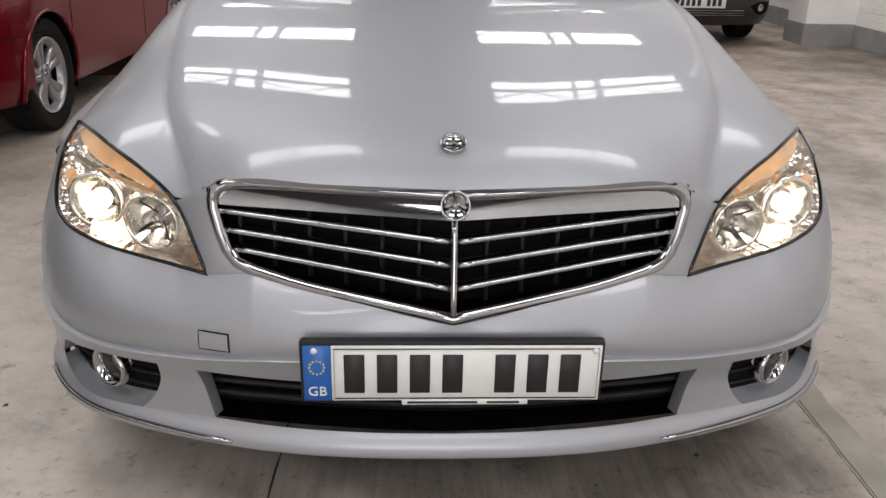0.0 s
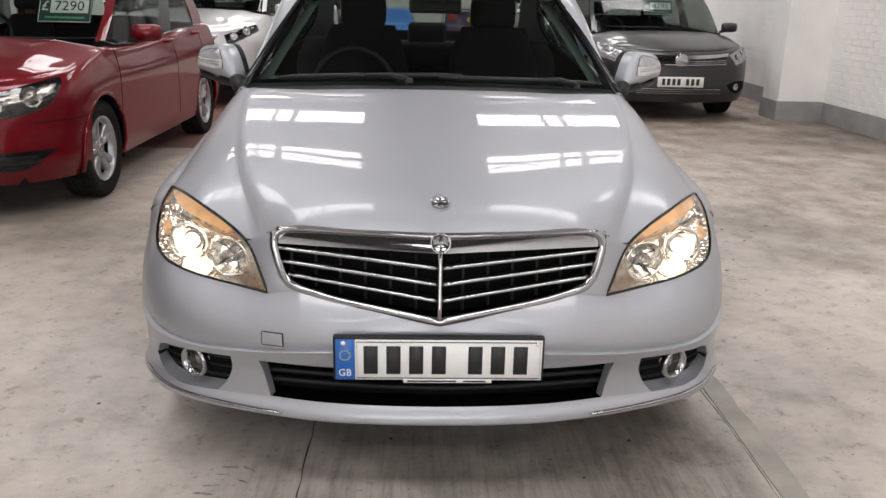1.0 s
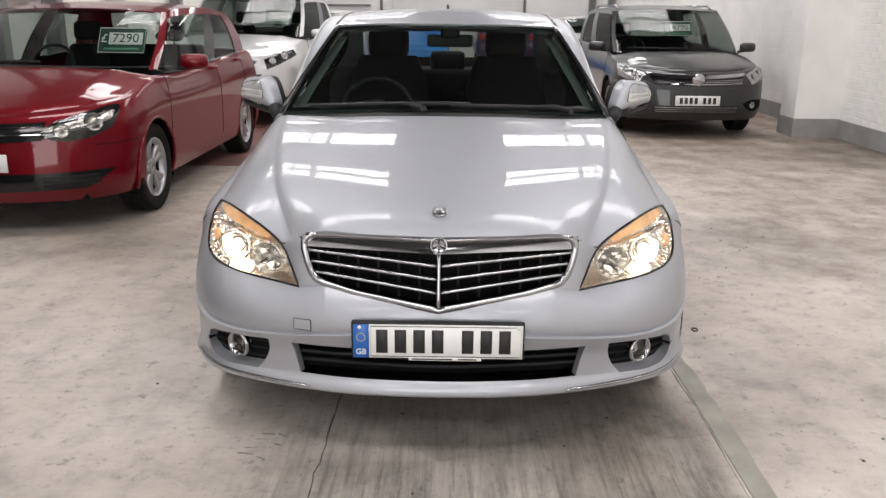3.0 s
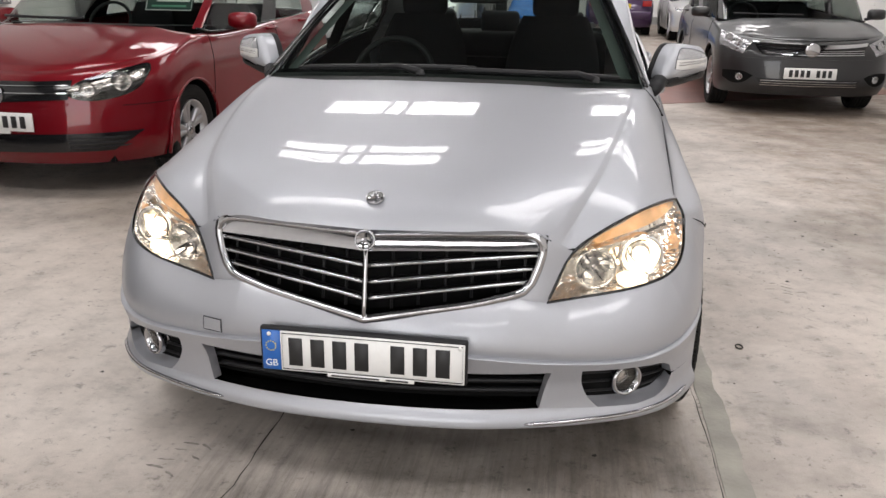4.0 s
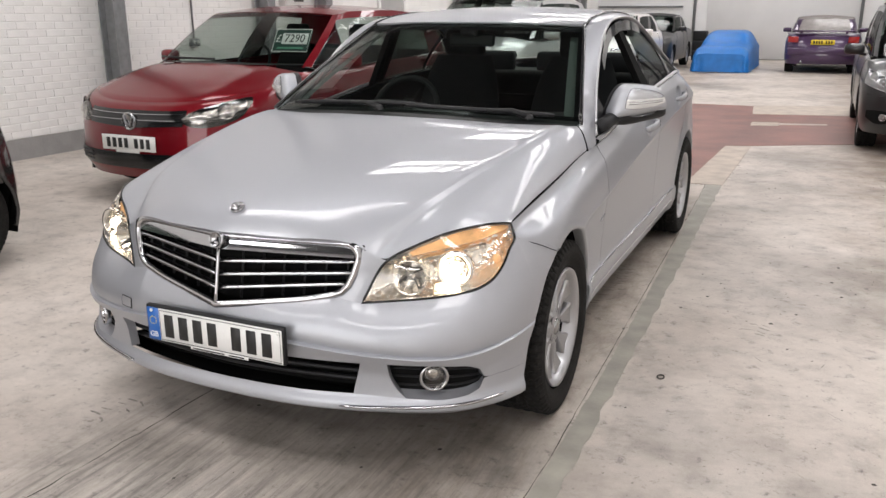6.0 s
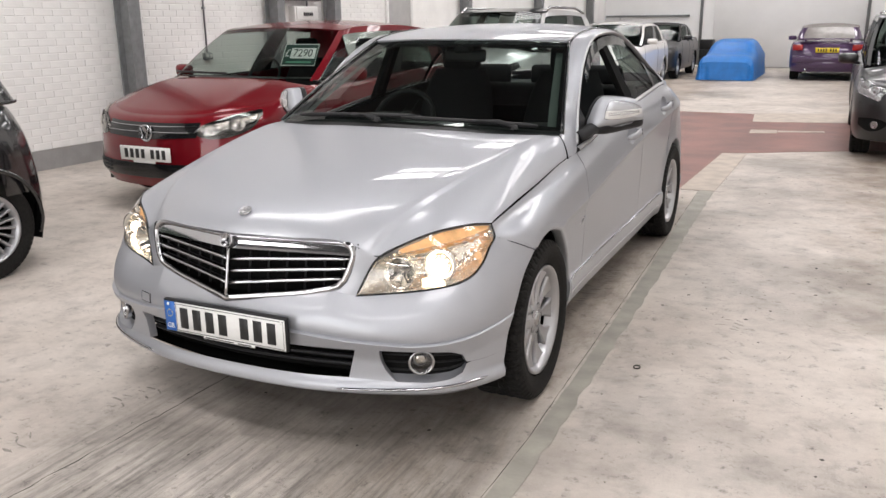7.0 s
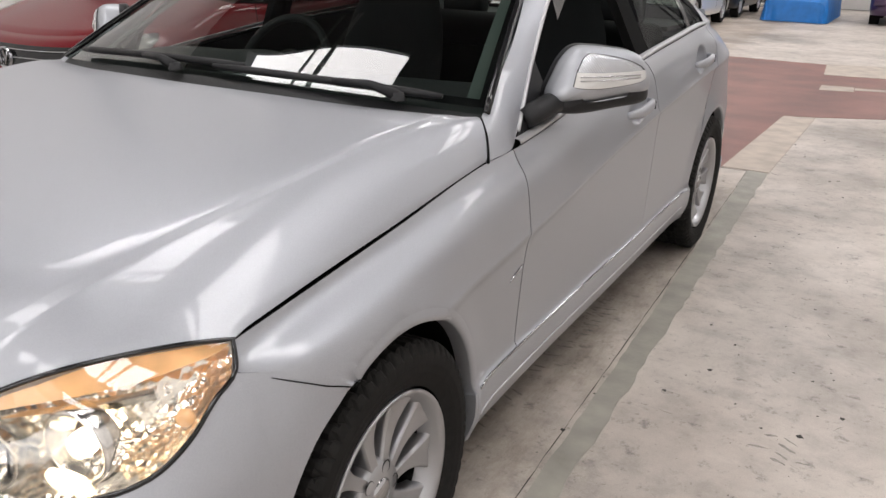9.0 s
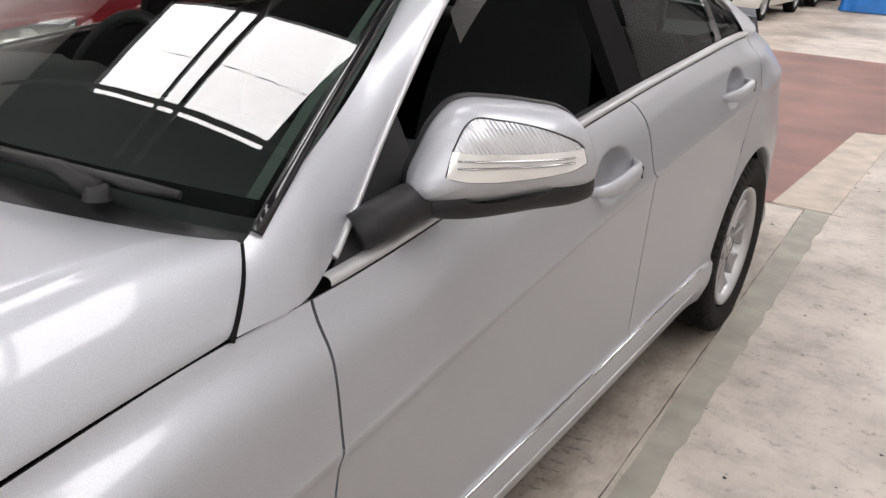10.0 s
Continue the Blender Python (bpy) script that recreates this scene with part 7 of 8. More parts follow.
MPV_WHEEL = (0.325, 0.10, 0.21, 10, 0.020, 0.034, ALLOY, 0)
mpv, sh, mbody = plain_car("people_carrier", pose(2.90, 7.27, 0, 0, 0, 0), "dark grey people carrier with a price board in its windscreen", GREY, 4.47, 1.80, 1.54, 0.93, 2.70, 0.322, (0.80, 0.98, 0.99), (0.93, 1.01), (1.72, 4.05, 4.35), MPV_WHEEL, nose=0.10, rf=0.45, tumble=0.12)
for s in BOTH:
    hp = sh.patch([(0.58, 4.6), (0.84, 5.7), (0.87, 3.9), (0.66, 3.1)], 12, 8, 0.006, 0.012)
    lamp(mpv, sh, hp, s, ((0.70, 4.25, 0.05), (0.78, 4.65, 0.06)), LAMP_BOWL)
    part("chrome_bar", sheet(both(sh.patch([(0.0, 4.7), (0.57, 4.9), (0.55, 4.45), (0.0, 4.1)], 12, 4, 0.018), s), 0.008, centre=(0, 2, 0.6)), CHROME, mpv)
    part("upper_grille", sheet(both(sh.patch([(0.0, 4.1), (0.55, 4.45), (0.48, 3.15), (0.0, 2.95)], 12, 4, 0.006), s), centre=(0, 2, 0.6)), GLOSSBLACK, mpv)
    for vz in (3.85, 3.5, 3.2):
        part("grille_bar", sheet(both(sh.patch([(0.0, vz), (0.53, vz + 0.12), (0.52, vz + 0.03), (0.0, vz - 0.1)], 10, 2, 0.013), s), 0.004, centre=(0, 2, 0.6)), CHROME, mpv)
    part("lower_grille", sheet(both(sh.patch([(0.0, 1.55), (0.52, 1.60), (0.45, 0.9), (0.0, 0.85)], 12, 4, 0.006), s), centre=(0, 2, 0.6)), PLASTIC, mpv)
    for vz in (1.45, 1.25, 1.05):
        part("grille_bar", sheet(both(sh.patch([(0.0, vz), (0.48, vz), (0.47, vz - 0.06), (0.0, vz - 0.06)], 8, 2, 0.013), s), 0.004, centre=(0, 2, 0.6)), CHROME, mpv)
    frp = sh.band([(0.55, 1.75), (0.64, 2.0), (0.74, 2.05), (0.83, 2.0)], [(0.55, 1.75), (0.64, 1.15), (0.74, 1.05), (0.83, 1.5)], 12, 6, 0.004)
    part("fog_recess", sheet(both(frp, s), centre=(0, 2, 0.6)), DARK, mpv)
    p = sh.at(sh.column(0.68, 1.6), 1.6)
    part("fog_lamp", lathe([(0.036, 0.0), (0.038, 0.014), (0.030, 0.010), (0.0, 0.012)], 24, pose(s * p[0], p[1] - 0.006, p[2], 0, 0, s * 28 - 90)), LAMP_BOWL, mpv)
    part("bonnet_line", tube(bmesh.new(), [(s * x[0], x[1] - 0.002, x[2] + 0.002) for x in (sh.at(sh.column(q, 5.9), 5.9) for q in np.linspace(0.02, 0.60, 12))], 0.004, 5), DARK, mpv)
    part("bumper_crease", sheet(both(sh.patch([(0.0, 2.95), (0.84, 3.0), (0.84, 2.85), (0.0, 2.8)], 14, 3, 0.010), s), 0.008, centre=(0, 2, 0.6)), GREY, mpv)
    part("roof_rail", tube(bmesh.new(), [(s * 0.62, 1.9, 1.49), (s * 0.64, 2.1, 1.535), (s * 0.64, 3.3, 1.535), (s * 0.62, 3.8, 1.47)], 0.018, 8), CHROME, mpv)
part("emblem", lathe([(0.075, 0.0), (0.075, 0.014), (0.06, 0.02), (0.0, 0.012)], 30, pose(0, 0.03, 0.685, 0, 0, -90)), CHROME, mpv, "round chrome emblem")
plate_on(mpv, pose(0, -0.012, 0.453), PLATE_WHITE)
price_board(mpv, pose(0.10, 1.50, 1.24, -34), "4790")

SUV_WHEEL = (0.345, 0.11, 0.225, 10, 0.020, 0.034, ALLOY, 11)
suv, sh, sbody = plain_car("compact_suv", pose(-2.82, 7.75, 0, 0, 0, -1), "pale silver compact off-roader with a price board in its windscreen", PALE, 4.41, 1.82, 1.66, 0.90, 2.64, 0.345, (0.93, 1.05, 1.13), (1.04, 1.12), (1.72, 3.95, 4.25), SUV_WHEEL, sill=0.28, nose=0.09, rf=0.5, roof_mat=GLOSSBLACK)
for s in BOTH:
    hp = sh.patch([(0.52, 4.6), (0.82, 5.4), (0.86, 4.6), (0.56, 3.7)], 14, 8, 0.006, 0.014)
    lamp(suv, sh, hp, s, ((0.62, 4.4, 0.045), (0.74, 4.75, 0.055)))
    part("upper_grille", sheet(both(sh.patch([(0.0, 4.5), (0.46, 4.6), (0.40, 4.1), (0.0, 4.0)], 12, 4, 0.006), s), centre=(0, 2, 0.6)), GLOSSBLACK, suv)
    part("lower_grille", sheet(both(sh.patch([(0.0, 3.2), (0.50, 3.3), (0.36, 1.6), (0.0, 1.5)], 12, 6, 0.006), s), centre=(0, 2, 0.6)), PLASTIC, suv)
    part("lower_skirt", sheet(both(sh.patch([(0.0, 0.9), (0.80, 1.0), (0.78, 0.05), (0.0, 0.05)], 12, 4, 0.006), s), centre=(0, 2, 0.6)), PLASTIC, suv)
    part("roof_rail", tube(bmesh.new(), [(s * 0.66, 1.9, 1.60), (s * 0.68, 2.1, 1.665), (s * 0.68, 3.3, 1.665), (s * 0.66, 3.8, 1.59)], 0.02, 8), CHROME, suv)
plate_on(suv, pose(0, -0.012, 0.56), PLATE_WHITE)
price_board(suv, pose(0.42, 1.52, 1.34, -34), "6490")
part("roof_aerial", tube(bmesh.new(), [(0.0, 3.6, 1.62), (0, 3.75, 1.80)], 0.006, 6), PLASTIC, suv)

# small black car beside the red one, its tail towards it
BLACK_WHEEL = (0.305, 0.10, 0.20, 20, 0.007, 0.012, ALLOY, 0)
black_car, sh, _b = plain_car("small_black_car", pose(-3.32, -2.05, 0), "small glossy black hatchback with multi-spoke wheels", BLACK, 3.58, 1.64, 1.48, 0.66, 2.30, 0.305, (0.80, 0.90, 1.0), (0.95, 1.0), (1.45, 3.15, 3.42), BLACK_WHEEL, rf=0.45, rr=0.50)

# cars at the far end
white_car, sh, _b = plain_car("white_hatchback", pose(-2.85, 14.9, 0), "white hatchback parked along the wall", WHITE, 4.05, 1.76, 1.45, 0.85, 2.52, 0.31, (0.80, 1.0, 1.0), (0.95, 1.02), (1.65, 3.4, 3.9), GOLF_WHEEL)
for s in BOTH:
    part("headlight", sheet(both(sh.patch([(0.48, 4.5), (0.80, 5.2), (0.82, 4.2), (0.46, 3.7)], 10, 6, 0.006, 0.01), s), centre=(0, 2, 0.6)), LAMP_BOWL, white_car)
    part("lower_grille", sheet(both(sh.patch([(0.0, 2.2), (0.6, 2.2), (0.5, 1.0), (0.0, 1.0)], 10, 4, 0.006), s), centre=(0, 2, 0.6)), PLASTIC, white_car)
dark_conv, sh, _b = plain_car("dark_convertible", pose(-2.85, 19.4, 0), "dark grey car with a black fabric roof", GREY, 4.2, 1.76, 1.42, 0.85, 2.52, 0.31, (0.80, 1.1, 1.0), (0.95, 1.0), (1.75, 3.2, 3.6), GOLF_WHEEL, roof_mat=FABRIC)
audi, sh, _b = plain_car("silver_coupe", pose(3.5, 18.3, 0), "pale silver coupe parked along the wall", PALE, 4.04, 1.78, 1.36, 0.86, 2.43, 0.31, (0.76, 1.2, 0.96), (0.90, 0.95), (1.75, 2.9, 3.7), GOLF_WHEEL, rf=0.6)
for s in BOTH:
    part("headlight", sheet(both(sh.patch([(0.45, 4.6), (0.78, 5.0), (0.78, 4.0), (0.46, 3.8)], 10, 6, 0.006, 0.01), s), centre=(0, 2, 0.6)), LAMP_BOWL, audi)
    part("upper_grille", sheet(both(sh.patch([(0.0, 4.5), (0.30, 4.5), (0.28, 3.6), (0.0, 3.6)], 8, 4, 0.006), s), centre=(0, 2, 0.6)), PLASTIC, audi)
    part("lower_grille", sheet(both(sh.patch([(0.0, 2.2), (0.66, 2.2), (0.6, 1.2), (0.0, 1.2)], 8, 4, 0.006), s), centre=(0, 2, 0.6)), PLASTIC, audi)

# purple convertible with its tail to the room
purple, sh, _b = plain_car("purple_convertible", pose(1.52, 24.3, 0, 0, 0, 180), "dark purple convertible with a grey fabric roof and a boot spoiler", PURPLE, 4.1, 1.69, 1.36, 0.82, 2.52, 0.30, (0.78, 1.1, 0.95), (0.90, 0.96), (1.7, 3.0, 3.45), GOLF_WHEEL, roof_mat=material("grey_fabric_roof", (0.22, 0.2, 0.19), 0.9, vary=(30, 0.15), bump=(200, 0.2)), glass=material("dim_plastic_screen", (0.25, 0.23, 0.22), 0.3, vary=(5, 0.2)), rear_h=0.93, seats=False)
part("spoiler", bevel_box((-0.68, 0, 0), (0.68, 0.12, 0.03), 0.012, 2, pose(0, 3.88, 0.985)), PURPLE, purple)
for s in BOTH:
    part("spoiler_leg", bevel_box((-0.03, 0, 0), (0.03, 0.08, 0.06), 0.008, 1, pose(s * 0.5, 3.9, 0.935)), PURPLE, purple)
    part("tail_lamp", bevel_box((-0.12, 0, -0.07), (0.12, 0.03, 0.07), 0.012, 2, pose(s * 0.66, 4.02, 0.80, 0, 0, -s * 14)), TAIL_RED, purple)
part("rear_bumper", bevel_box((-0.78, 0, -0.09), (0.78, 0.10, 0.09), 0.03, 2, pose(0, 4.0, 0.52)), PURPLE, purple)
plate_on(purple, pose(0, 4.105, 0.74, 0, 0, 180), PLATE_YELLOW)
part("exhaust", tube(bmesh.new(), [(0.45, 3.8, 0.27), (0.45, 4.08, 0.27)], 0.03, 10), CHROME, purple)


# ---- things along the walls ----
WHITE_BOX = material("white_enamel_box", (0.72, 0.71, 0.69), 0.4, vary=(15, 0.05))


def socket_box(x, y, z, side):
    t = thing("wall_socket", pose(x, y, z), "grey metal double socket fixed to the painted wall", "socket", "wall fittings")
    part("back_box", bevel_box((min(0, side * 0.05), -0.075, -0.045), (max(0, side * 0.05), 0.075, 0.045), 0.006, 2), STEEL_GREY, t)
    for d in (-0.035, 0.035):
        part("outlet", bevel_box((side * 0.048 - 0.006, d - 0.02, -0.022), (side * 0.048 + 0.006, d + 0.02, 0.022), 0.004, 1), WHITE_BOX, t)
    return t


sb = socket_box(XL + 0.001, 6.36, 1.07, 1)
part("conduit", tube(bmesh.new(), [(0.018, 0, 0.04), (0.018, 0, ROOF_Z - 1.2)], 0.011, 8), STEEL_GREY, sb)
for zc in (0.6, 1.6, 2.6):
    part("saddle", bevel_box((0.0, -0.025, zc - 0.012), (0.032, 0.025, zc + 0.012), 0.004, 1), STEEL_GREY, sb)
socket_box(XR - 0.001, 6.02, 1.13, -1)
bx = thing("fuse_box", pose(XL + 0.001, 8.5, 1.50), "white metal fuse box on the painted wall", "fuse box", "wall fittings")
part("case", bevel_box((0, -0.30, 0), (0.12, 0.30, 0.22), 0.01, 2), WHITE_BOX, bx)
part("cover", bevel_box((0.12, -0.27, 0.02), (0.135, 0.27, 0.20), 0.006, 2), WHITE_BOX, bx)
for k in range(5):
    part("switch", bevel_box((0.135, -0.10 + 0.05 * k, 0.08), (0.15, -0.075 + 0.05 * k, 0.13), 0.003, 1), PLASTIC, bx)
part("cable_tray", bevel_box((0, -0.50, 0.30), (0.16, 0.36, 0.38), 0.01, 2), STEEL_GREY, bx, "grey steel cable tray")
part("feed_pipe", tube(bmesh.new(), [(0.06, 0.1, 0.21), (0.06, 0.1, 3.2)], 0.016, 8), STEEL_GREY, bx)

side_door = tagged(new("door_1"), "grey painted flush door in the side wall", "door", kind="structure")
side_door.matrix_world = pose(XL, 11.6, 0)
part("leaf", bevel_box((0.0, -0.42, 0.01), (0.035, 0.42, 2.05), 0.004, 1), material("grey_door_paint", (0.36, 0.35, 0.34), 0.5, vary=(6, 0.08)), side_door)
for lo_, hi_ in (((0, -0.50, 0), (0.05, -0.43, 2.13)), ((0, 0.43, 0), (0.05, 0.50, 2.13)), ((0, -0.43, 2.06), (0.05, 0.43, 2.13))):
    part("frame", bevel_box(lo_, hi_, 0.005, 1), WHITE_BOX, side_door)
part("handle", tube(bmesh.new(), [(0.035, 0.36, 1.0), (0.08, 0.36, 1.0), (0.08, 0.26, 1.0)], 0.009, 8), CHROME, side_door)

# end wall: a wide pale panel between two downpipes, and a rail
panel = tagged(new("door_2"), "large closed plain white door in the end wall", "door", kind="structure")
panel.matrix_world = pose(0.2, YF, 0)
part("leaf", bevel_box((-2.2, -0.03, 0.02), (2.2, 0.0, 4.4), 0.006, 1), FAR_PAINT, panel)
for px in (-2.4, 2.45):
    dp = thing("downpipe", pose(px + 0.0, YF - 0.06, 0), "thin dark grey vertical pipe on the end wall", "pipe", "downpipes")
    part("pipe", tube(bmesh.new(), [(0, 0, 0.0), (0, 0, ROOF_Z)], 0.045, 10), STEEL_GREY, dp)
    for zc in (0.8, 2.2, 3.6):
        part("bracket", bevel_box((-0.065, -0.01, zc), (0.065, 0.06, zc + 0.04), 0.006, 1), STEEL_GREY, dp)
for cy in (21.9, 25.3):
    steel_column(XR - 0.17, cy)
rail_t = thing("wall_rail", pose(XL + 0.06, YF - 0.041, 1.635), "grey steel rail fixed along the end wall", "rail")
part("rail", bevel_box((0, -0.04, -0.03), (2.77, 0.04, 0.03), 0.008, 1), STEEL_GREY, rail_t)
part("hook", tube(bmesh.new(), [(0.5, -0.04, 0), (0.5, -0.10, -0.1), (0.5, -0.06, -0.16)], 0.01, 6), STEEL_GREY, rail_t)

bin_ = thing("storage_crates", pose(-2.02, 25.4, 0), "stack of black plastic crates by the end wall", "crate")
for k in range(3):
    part("crate", bevel_box((-0.20, -0.25, 0.002 + 0.30 * k), (0.20, 0.25, 0.295 + 0.30 * k), 0.02, 2), PLASTIC, bin_)
part("white_lid", bevel_box((-0.45, -0.2, 0.0), (-0.22, 0.2, 0.10), 0.01, 1), WHITE_BOX, bin_)

# car under a blue cover
TARP = material("blue_plastic_cover", (0.012, 0.16, 0.50), 0.42, vary=(5, 0.15), bump=(14, 0.35))
hood_h = curve([(0.0, 0.50), (0.15, 0.62), (0.9, 0.70), (1.15, 0.80), (1.55, 1.05), (1.9, 1.10), (2.7, 1.08), (3.2, 0.92), (3.5, 0.78)])
cov = []
for y in np.linspace(0, 3.5, 46):
    e = max(0.0, min(1.0, y / 0.10, (3.5 - y) / 0.10))
    h = 0.88 * float(hood_h(y))
    row = []
    for k, a in enumerate(np.linspace(0, math.pi, 41)):
        cx, sz = math.cos(a), math.sin(a)
        wx = 0.66 * math.copysign(abs(cx) ** 0.26, cx) * (1 - 0.16 * min(1, max(0, h * sz ** 0.34 - 0.55) / 0.4))
        zz = h * sz ** 0.34
        low = max(0, 1 - zz / 0.5)
        fold = 0.035 * low * math.sin(y * 17 + cx * 3) + 0.02 * noise.noise((y * 4, cx * 3, zz * 5))
        row.append((wx * (0.93 + 0.07 * e) + math.copysign(fold, cx) + 0.02 * math.copysign(low, cx), y + 0.03 * noise.noise((cx * 4, zz * 6, 3)), max(0.015, zz + 0.012 * noise.noise((wx * 5, y * 5, 1)))))
    cov.append(row)
cov = np.array(cov)
front = np.array([cov[0] * np.array((1, 1, 1 - q)) + np.array((0, -0.05 * q + 0.0, 0.015)) + np.stack((np.zeros(41), 0.03 * q * np.sin(cov[0][:, 0] * 23), np.zeros(41)), -1) for q in lines(8)])
cover = thing("covered_car", pose(-0.76, 19.7, 0), "low car hidden under a blue plastic cover", "covered car", "cars")
cb = sheet(cov, centre=(0, 1.7, 0.3))
add_grid(cb, front, centre=(0, 1.7, 0.3))
part("cover", cb, TARP, cover)

# ---- marks and litter on the floor ----
def crack(points, r=0.004, seed=1, wander=0.006):
    rng = random.Random(seed)
    pts = []
    for (xa, ya), (xb, yb) in zip(points, points[1:]):
        n = max(3, int(math.hypot(xb - xa, yb - ya) / 0.06))
        for k in range(n):
            w = k / n
            pts.append((xa + (xb - xa) * w + rng.uniform(-wander, wander), ya + (yb - ya) * w + rng.uniform(-0.006, 0.006), 0.0))
    pts.append((*points[-1], 0.0))
    rr = [r * rng.uniform(0.3, 1.5) for _ in pts]
    return tube(bmesh.new(), pts, rr, 5, flat=0.25)


GRIME = material("dark_floor_grime", (0.05, 0.046, 0.04), 0.9, vary=(40, 0.3))
part("floor_crack", crack([(-0.36, 1.2), (-0.38, 0.22), (-0.40, -0.5), (-0.43, -1.6), (-0.45, -3.2)], 0.0024), GRIME, None, "long dark crack in the concrete", category="crack", kind="structure")
part("floor_crack", crack([(0.925, -3.0), (0.965, 0.4), (0.905, 2.6), (0.826, 5.22)], 0.0016, 9, 0.0015), GRIME, None, "dark crack along the filled joint", category="crack", kind="structure")
part("floor_crack", crack([(0.0, 5.22), (0.7, 5.22), (1.02, 5.25)], 0.006, 4), GRIME, None, "dark joint across the concrete", category="crack", kind="structure")
part("floor_crack", crack([(-5.5, 12.0), (0.6, 11.95), (4.6, 13.3)], 0.012, 5), PALE_FLOOR, None, "pale edge of the red paint", category="crack", kind="structure")
ring_t = thing("small_ring", pose(1.182, 1.188, 0.004), "small dark metal ring lying on the concrete", "ring")
part("ring", tube(bmesh.new(), [(0.013 * math.cos(a), 0.019 * math.sin(a), 0) for a in np.linspace(0, 2 * math.pi, 17)[:-1]], 0.0028, 6, closed=True), GRIME, ring_t)

rng = random.Random(7)
chips = bmesh.new()
for k in range(1100):
    if k % 3:
        x, y = rng.uniform(0.9, 4.4), rng.uniform(-2.5, 7.5)
    else:
        x, y = rng.uniform(-4, 0.9), rng.uniform(-3.0, 7)
    r = rng.choice((0.002, 0.002, 0.003, 0.003, 0.004, 0.008)) * rng.uniform(0.6, 1.3)
    n = rng.randint(4, 7)
    a0 = rng.uniform(0, 6)
    base = [chips.verts.new((x + r * rng.uniform(0.5, 1.5) * math.cos(a0 + 6.283 * i / n), y + r * rng.uniform(0.5, 1.8) * math.sin(a0 + 6.283 * i / n), 0.0005)) for i in range(n)]
    tip = chips.verts.new((x, y, rng.uniform(0.001, 0.003)))
    for i in range(n):
        chips.faces.new((base[i], base[(i + 1) % n], tip))
part("floor_litter", chips, GRIME, None, "scattered dark chips and specks on the concrete", category="litter", kind="stuff", smooth=False)

# tyre prints and rubbed marks
prints = bmesh.new()


def stroke(x0, y0, ang, ln, w):
    """One short uneven rubbed mark."""
    dx_, dy_ = math.sin(ang), math.cos(ang)
    left, right = [], []
    for q in lines(5):
        wob = rng.uniform(-0.002, 0.002)
        ww = w * math.sin(math.pi * (0.12 + 0.76 * q)) * rng.uniform(0.5, 1.3)
        px, py = x0 + dx_ * ln * (q - 0.5) + dy_ * wob, y0 + dy_ * ln * (q - 0.5) - dx_ * wob
        left.append(prints.verts.new((px + dy_ * ww, py - dx_ * ww, 0.0012)))
        right.append(prints.verts.new((px - dy_ * ww, py + dx_ * ww, 0.0012)))
    for i in range(4):
        prints.faces.new((right[i], left[i], left[i + 1], right[i + 1]))


for cx, cy, turn, rows_n, cols_n, gap in ((-0.72, -0.45, 25, 7, 3, 0.05), (-1.95, 0.40, 10, 2, 4, 0.045), (-0.55, 0.10, 20, 4, 2, 0.05), (1.02, 0.75, 8, 6, 1, 0.03), (0.72, 2.3, 6, 16, 3, 0.045), (0.70, 1.6, 6, 10, 2, 0.045), (0.25, -0.55, 4, 9, 3, 0.06), (0.55, -0.75, 4, 10, 2, 0.06), (1.55, 1.9, 10, 4, 3, 0.04)):
    ca, sa = math.cos(radians(turn)), math.sin(radians(turn))
    for i in range(rows_n):
        for j in range(cols_n):
            if rng.random() < 0.25:
                continue
            u, v = (j - cols_n / 2) * 0.062 + rng.uniform(-0.008, 0.008), (i - rows_n / 2) * gap + rng.uniform(-0.006, 0.006)
            stroke(cx + ca * u + sa * v, cy - sa * u + ca * v, radians(turn + 90 + (35 if j % 2 else -35) * 0.5 + rng.uniform(-8, 8)), rng.uniform(0.035, 0.06), rng.uniform(0.003, 0.008))
for k in range(60):
    stroke(rng.uniform(1.1, 3.6), rng.uniform(-1.2, 5.0), rng.uniform(0, 3.1), rng.uniform(0.02, 0.07), rng.uniform(0.0008, 0.002))
part("floor_prints", prints, material("rubber_scuff", (0.25, 0.23, 0.205), 0.8, vary=(60, 0.35)), None, "dark tyre prints and rubbed marks on the concrete", category="tyre prints", kind="stuff", smooth=False)


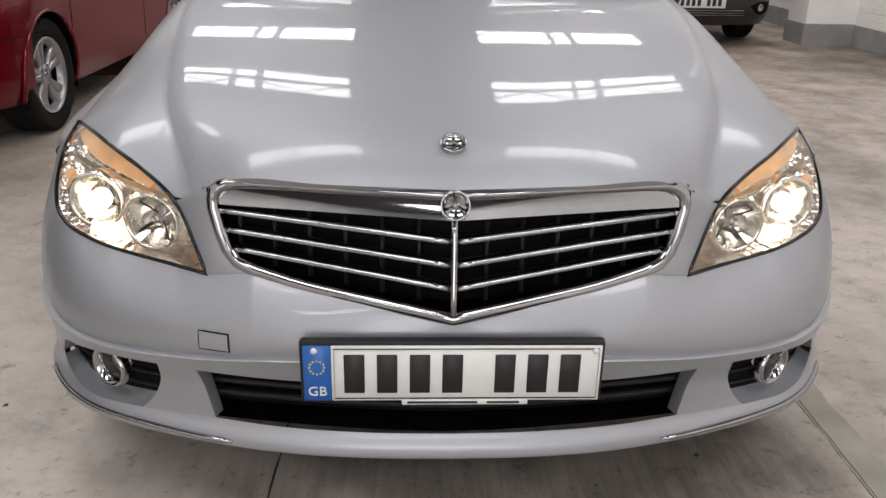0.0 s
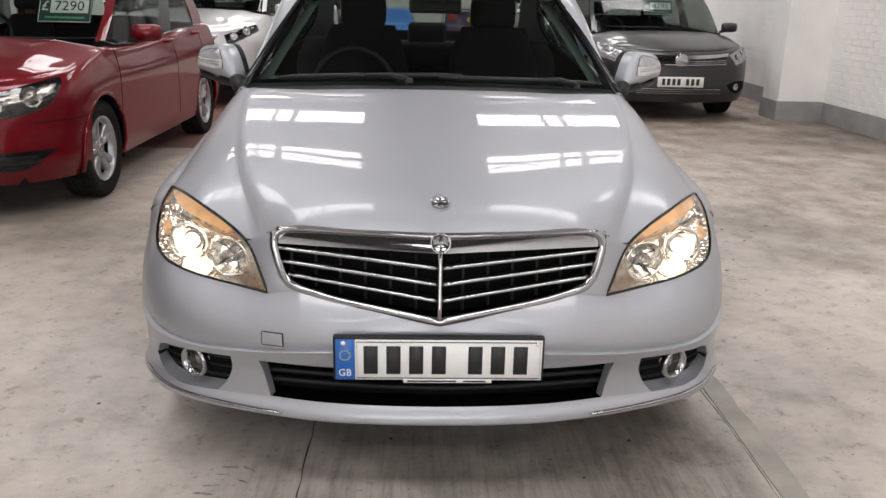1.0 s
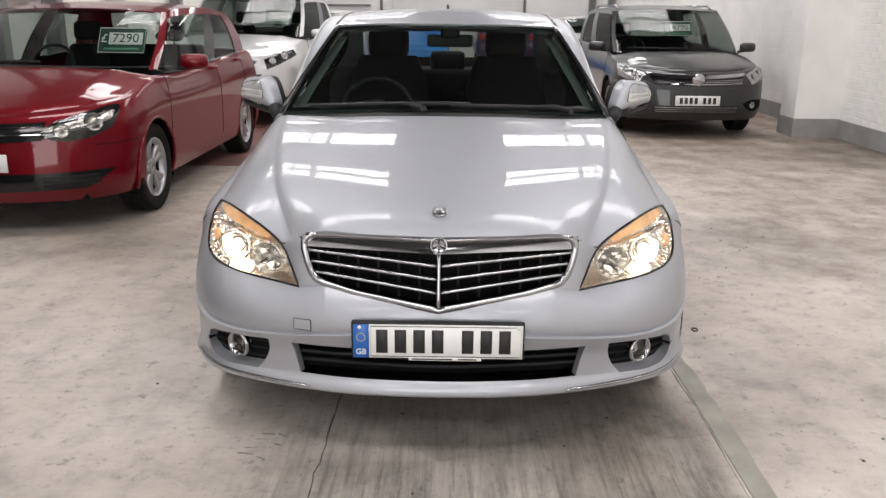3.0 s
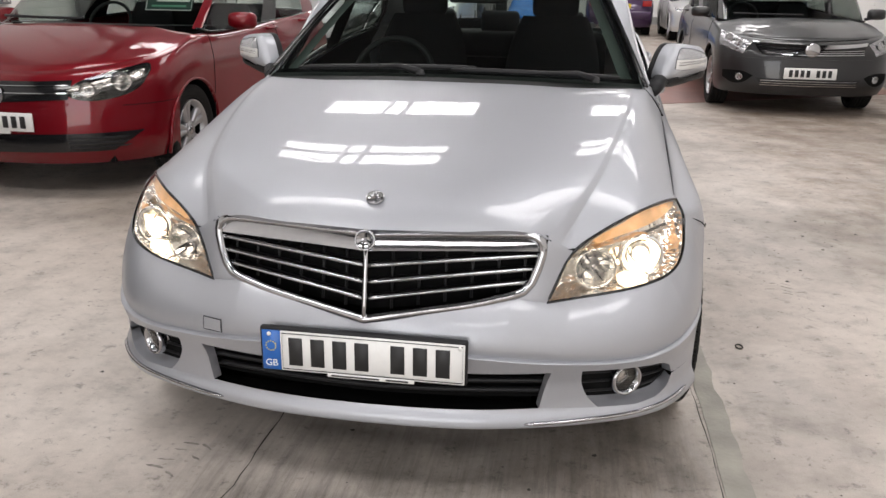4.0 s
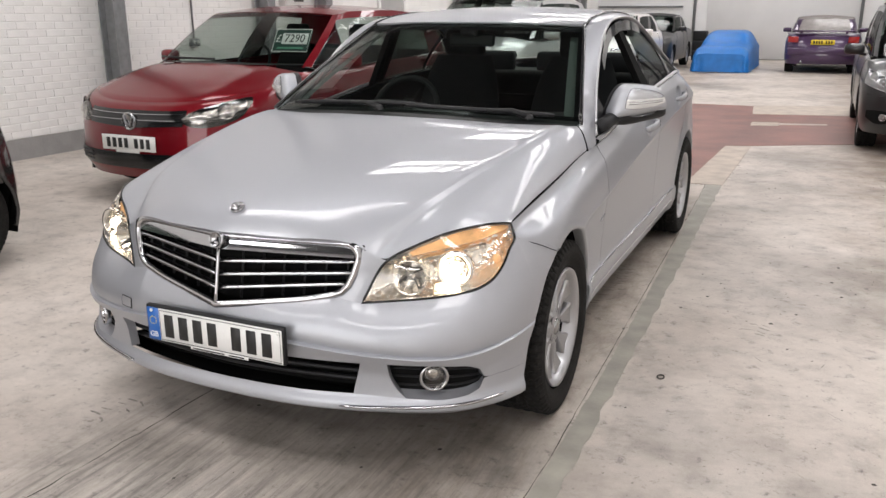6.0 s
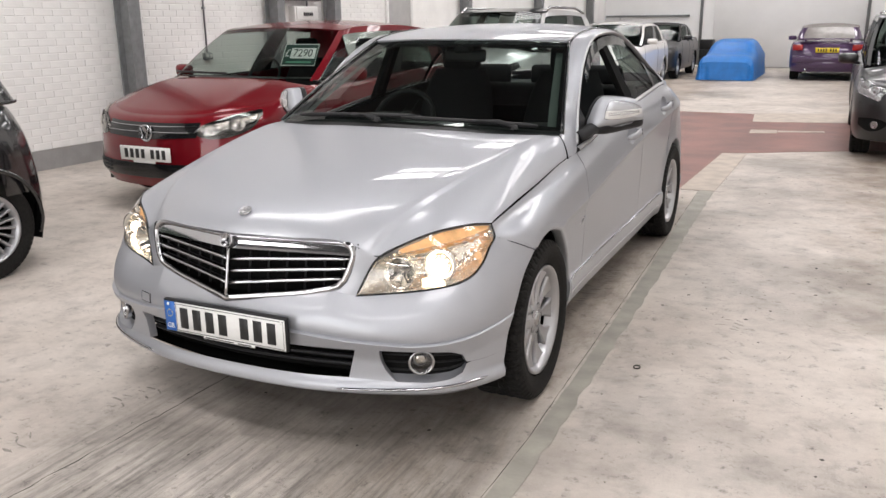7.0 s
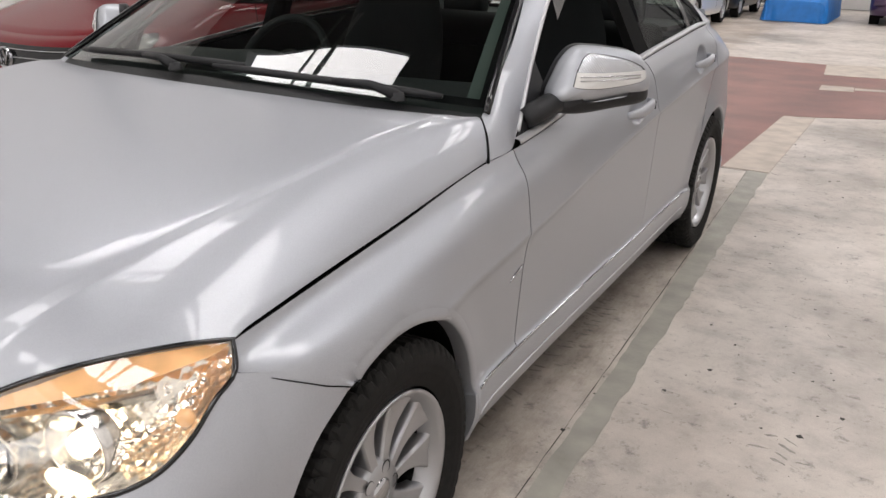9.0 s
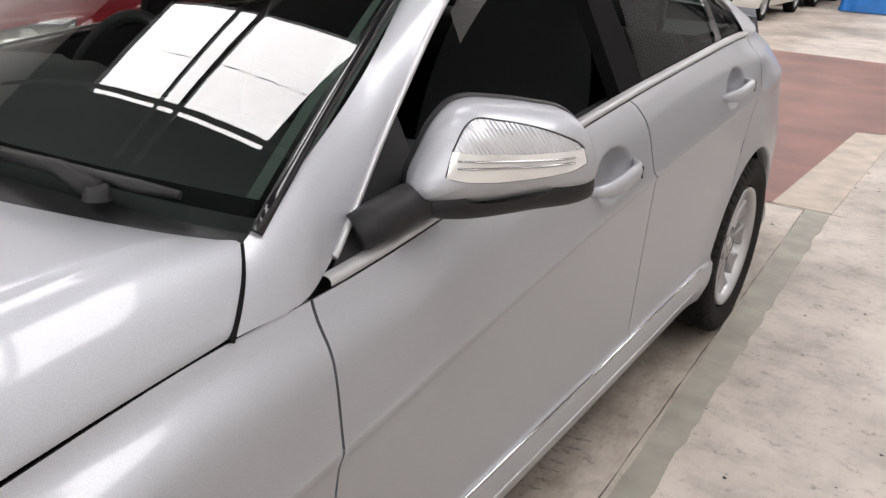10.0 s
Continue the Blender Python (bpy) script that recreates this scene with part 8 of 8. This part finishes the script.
# ---- painted brickwork ----
def brick_mesh():
    bm = box(bmesh.new(), (-0.012, -0.1123, -0.0328), (0.0, 0.1123, 0.0328))
    bmesh.ops.delete(bm, geom=[f for f in bm.faces if f.normal.x < -0.9], context="FACES")
    bmesh.ops.bevel(bm, geom=[e for e in bm.edges if all(v.co.x > -0.001 for v in e.verts)], offset=0.003, segments=1, affect="EDGES", profile=0.5)
    me = bpy.data.meshes.new("brick")
    bm.to_mesh(me)
    bm.free()
    me.materials.append(WALL_PAINT)
    return me


BRICK = brick_mesh()


def brickwork(parent, face_x, side, y0, y1, z0, z1, near):
    """Running bond on a wall: bricks in the near stretch are parts, the rest one joined part."""
    rng = random.Random(int(face_x * 10) + 5)
    vs, fs = [], []
    base_v = [v.co.copy() for v in BRICK.vertices]
    base_f = [tuple(p.vertices) for p in BRICK.polygons]
    count = 0
    course = 0
    z = z0 + 0.0375
    while z < z1:
        y = y0 + (0.1125 if course % 2 else 0.0)
        while y < y1:
            proud = (0.007 if side < 0 else 0.003) + rng.uniform(0, 0.002) * (1 if rng.random() < 0.8 else 2.5)
            m = pose(face_x + side * proud, y, z + rng.uniform(-0.0015, 0.0015), rng.uniform(-0.7, 0.7), rng.uniform(-2.2, 1.2), (0 if side > 0 else 180) + rng.uniform(-0.25, 0.25))
            if count < 150 and near(y, z):
                o = new("brick", BRICK)
                o.parent = parent
                o.matrix_world = m
                count += 1
            else:
                n = len(vs)
                vs += [(m @ c)[:] for c in base_v]
                fs += [tuple(i + n for i in f) for f in base_f]
            y += 0.225
        z += 0.075
        course += 1
    me = bpy.data.meshes.new("brickwork")
    me.from_pydata(vs, [], fs)
    me.materials.append(WALL_PAINT)
    ob = new("brickwork", me)
    ob.parent = parent
    tagged(ob, kind="stuff")


brickwork(bpy.data.objects["wall_east"], XR, -1, 4.2, 7.45, 0.215, 2.5, lambda y, z: 5.6 < y < 7.0 and z < 2.0)
brickwork(bpy.data.objects["wall_east"], XR, -1, 8.15, 14.0, 0.215, 2.5, lambda y, z: False)
brickwork(bpy.data.objects["wall_west"], XL, 1, 1.5, 13.0, 0.21, 2.5, lambda y, z: 3.4 < y < 4.7 and z < 2.0)
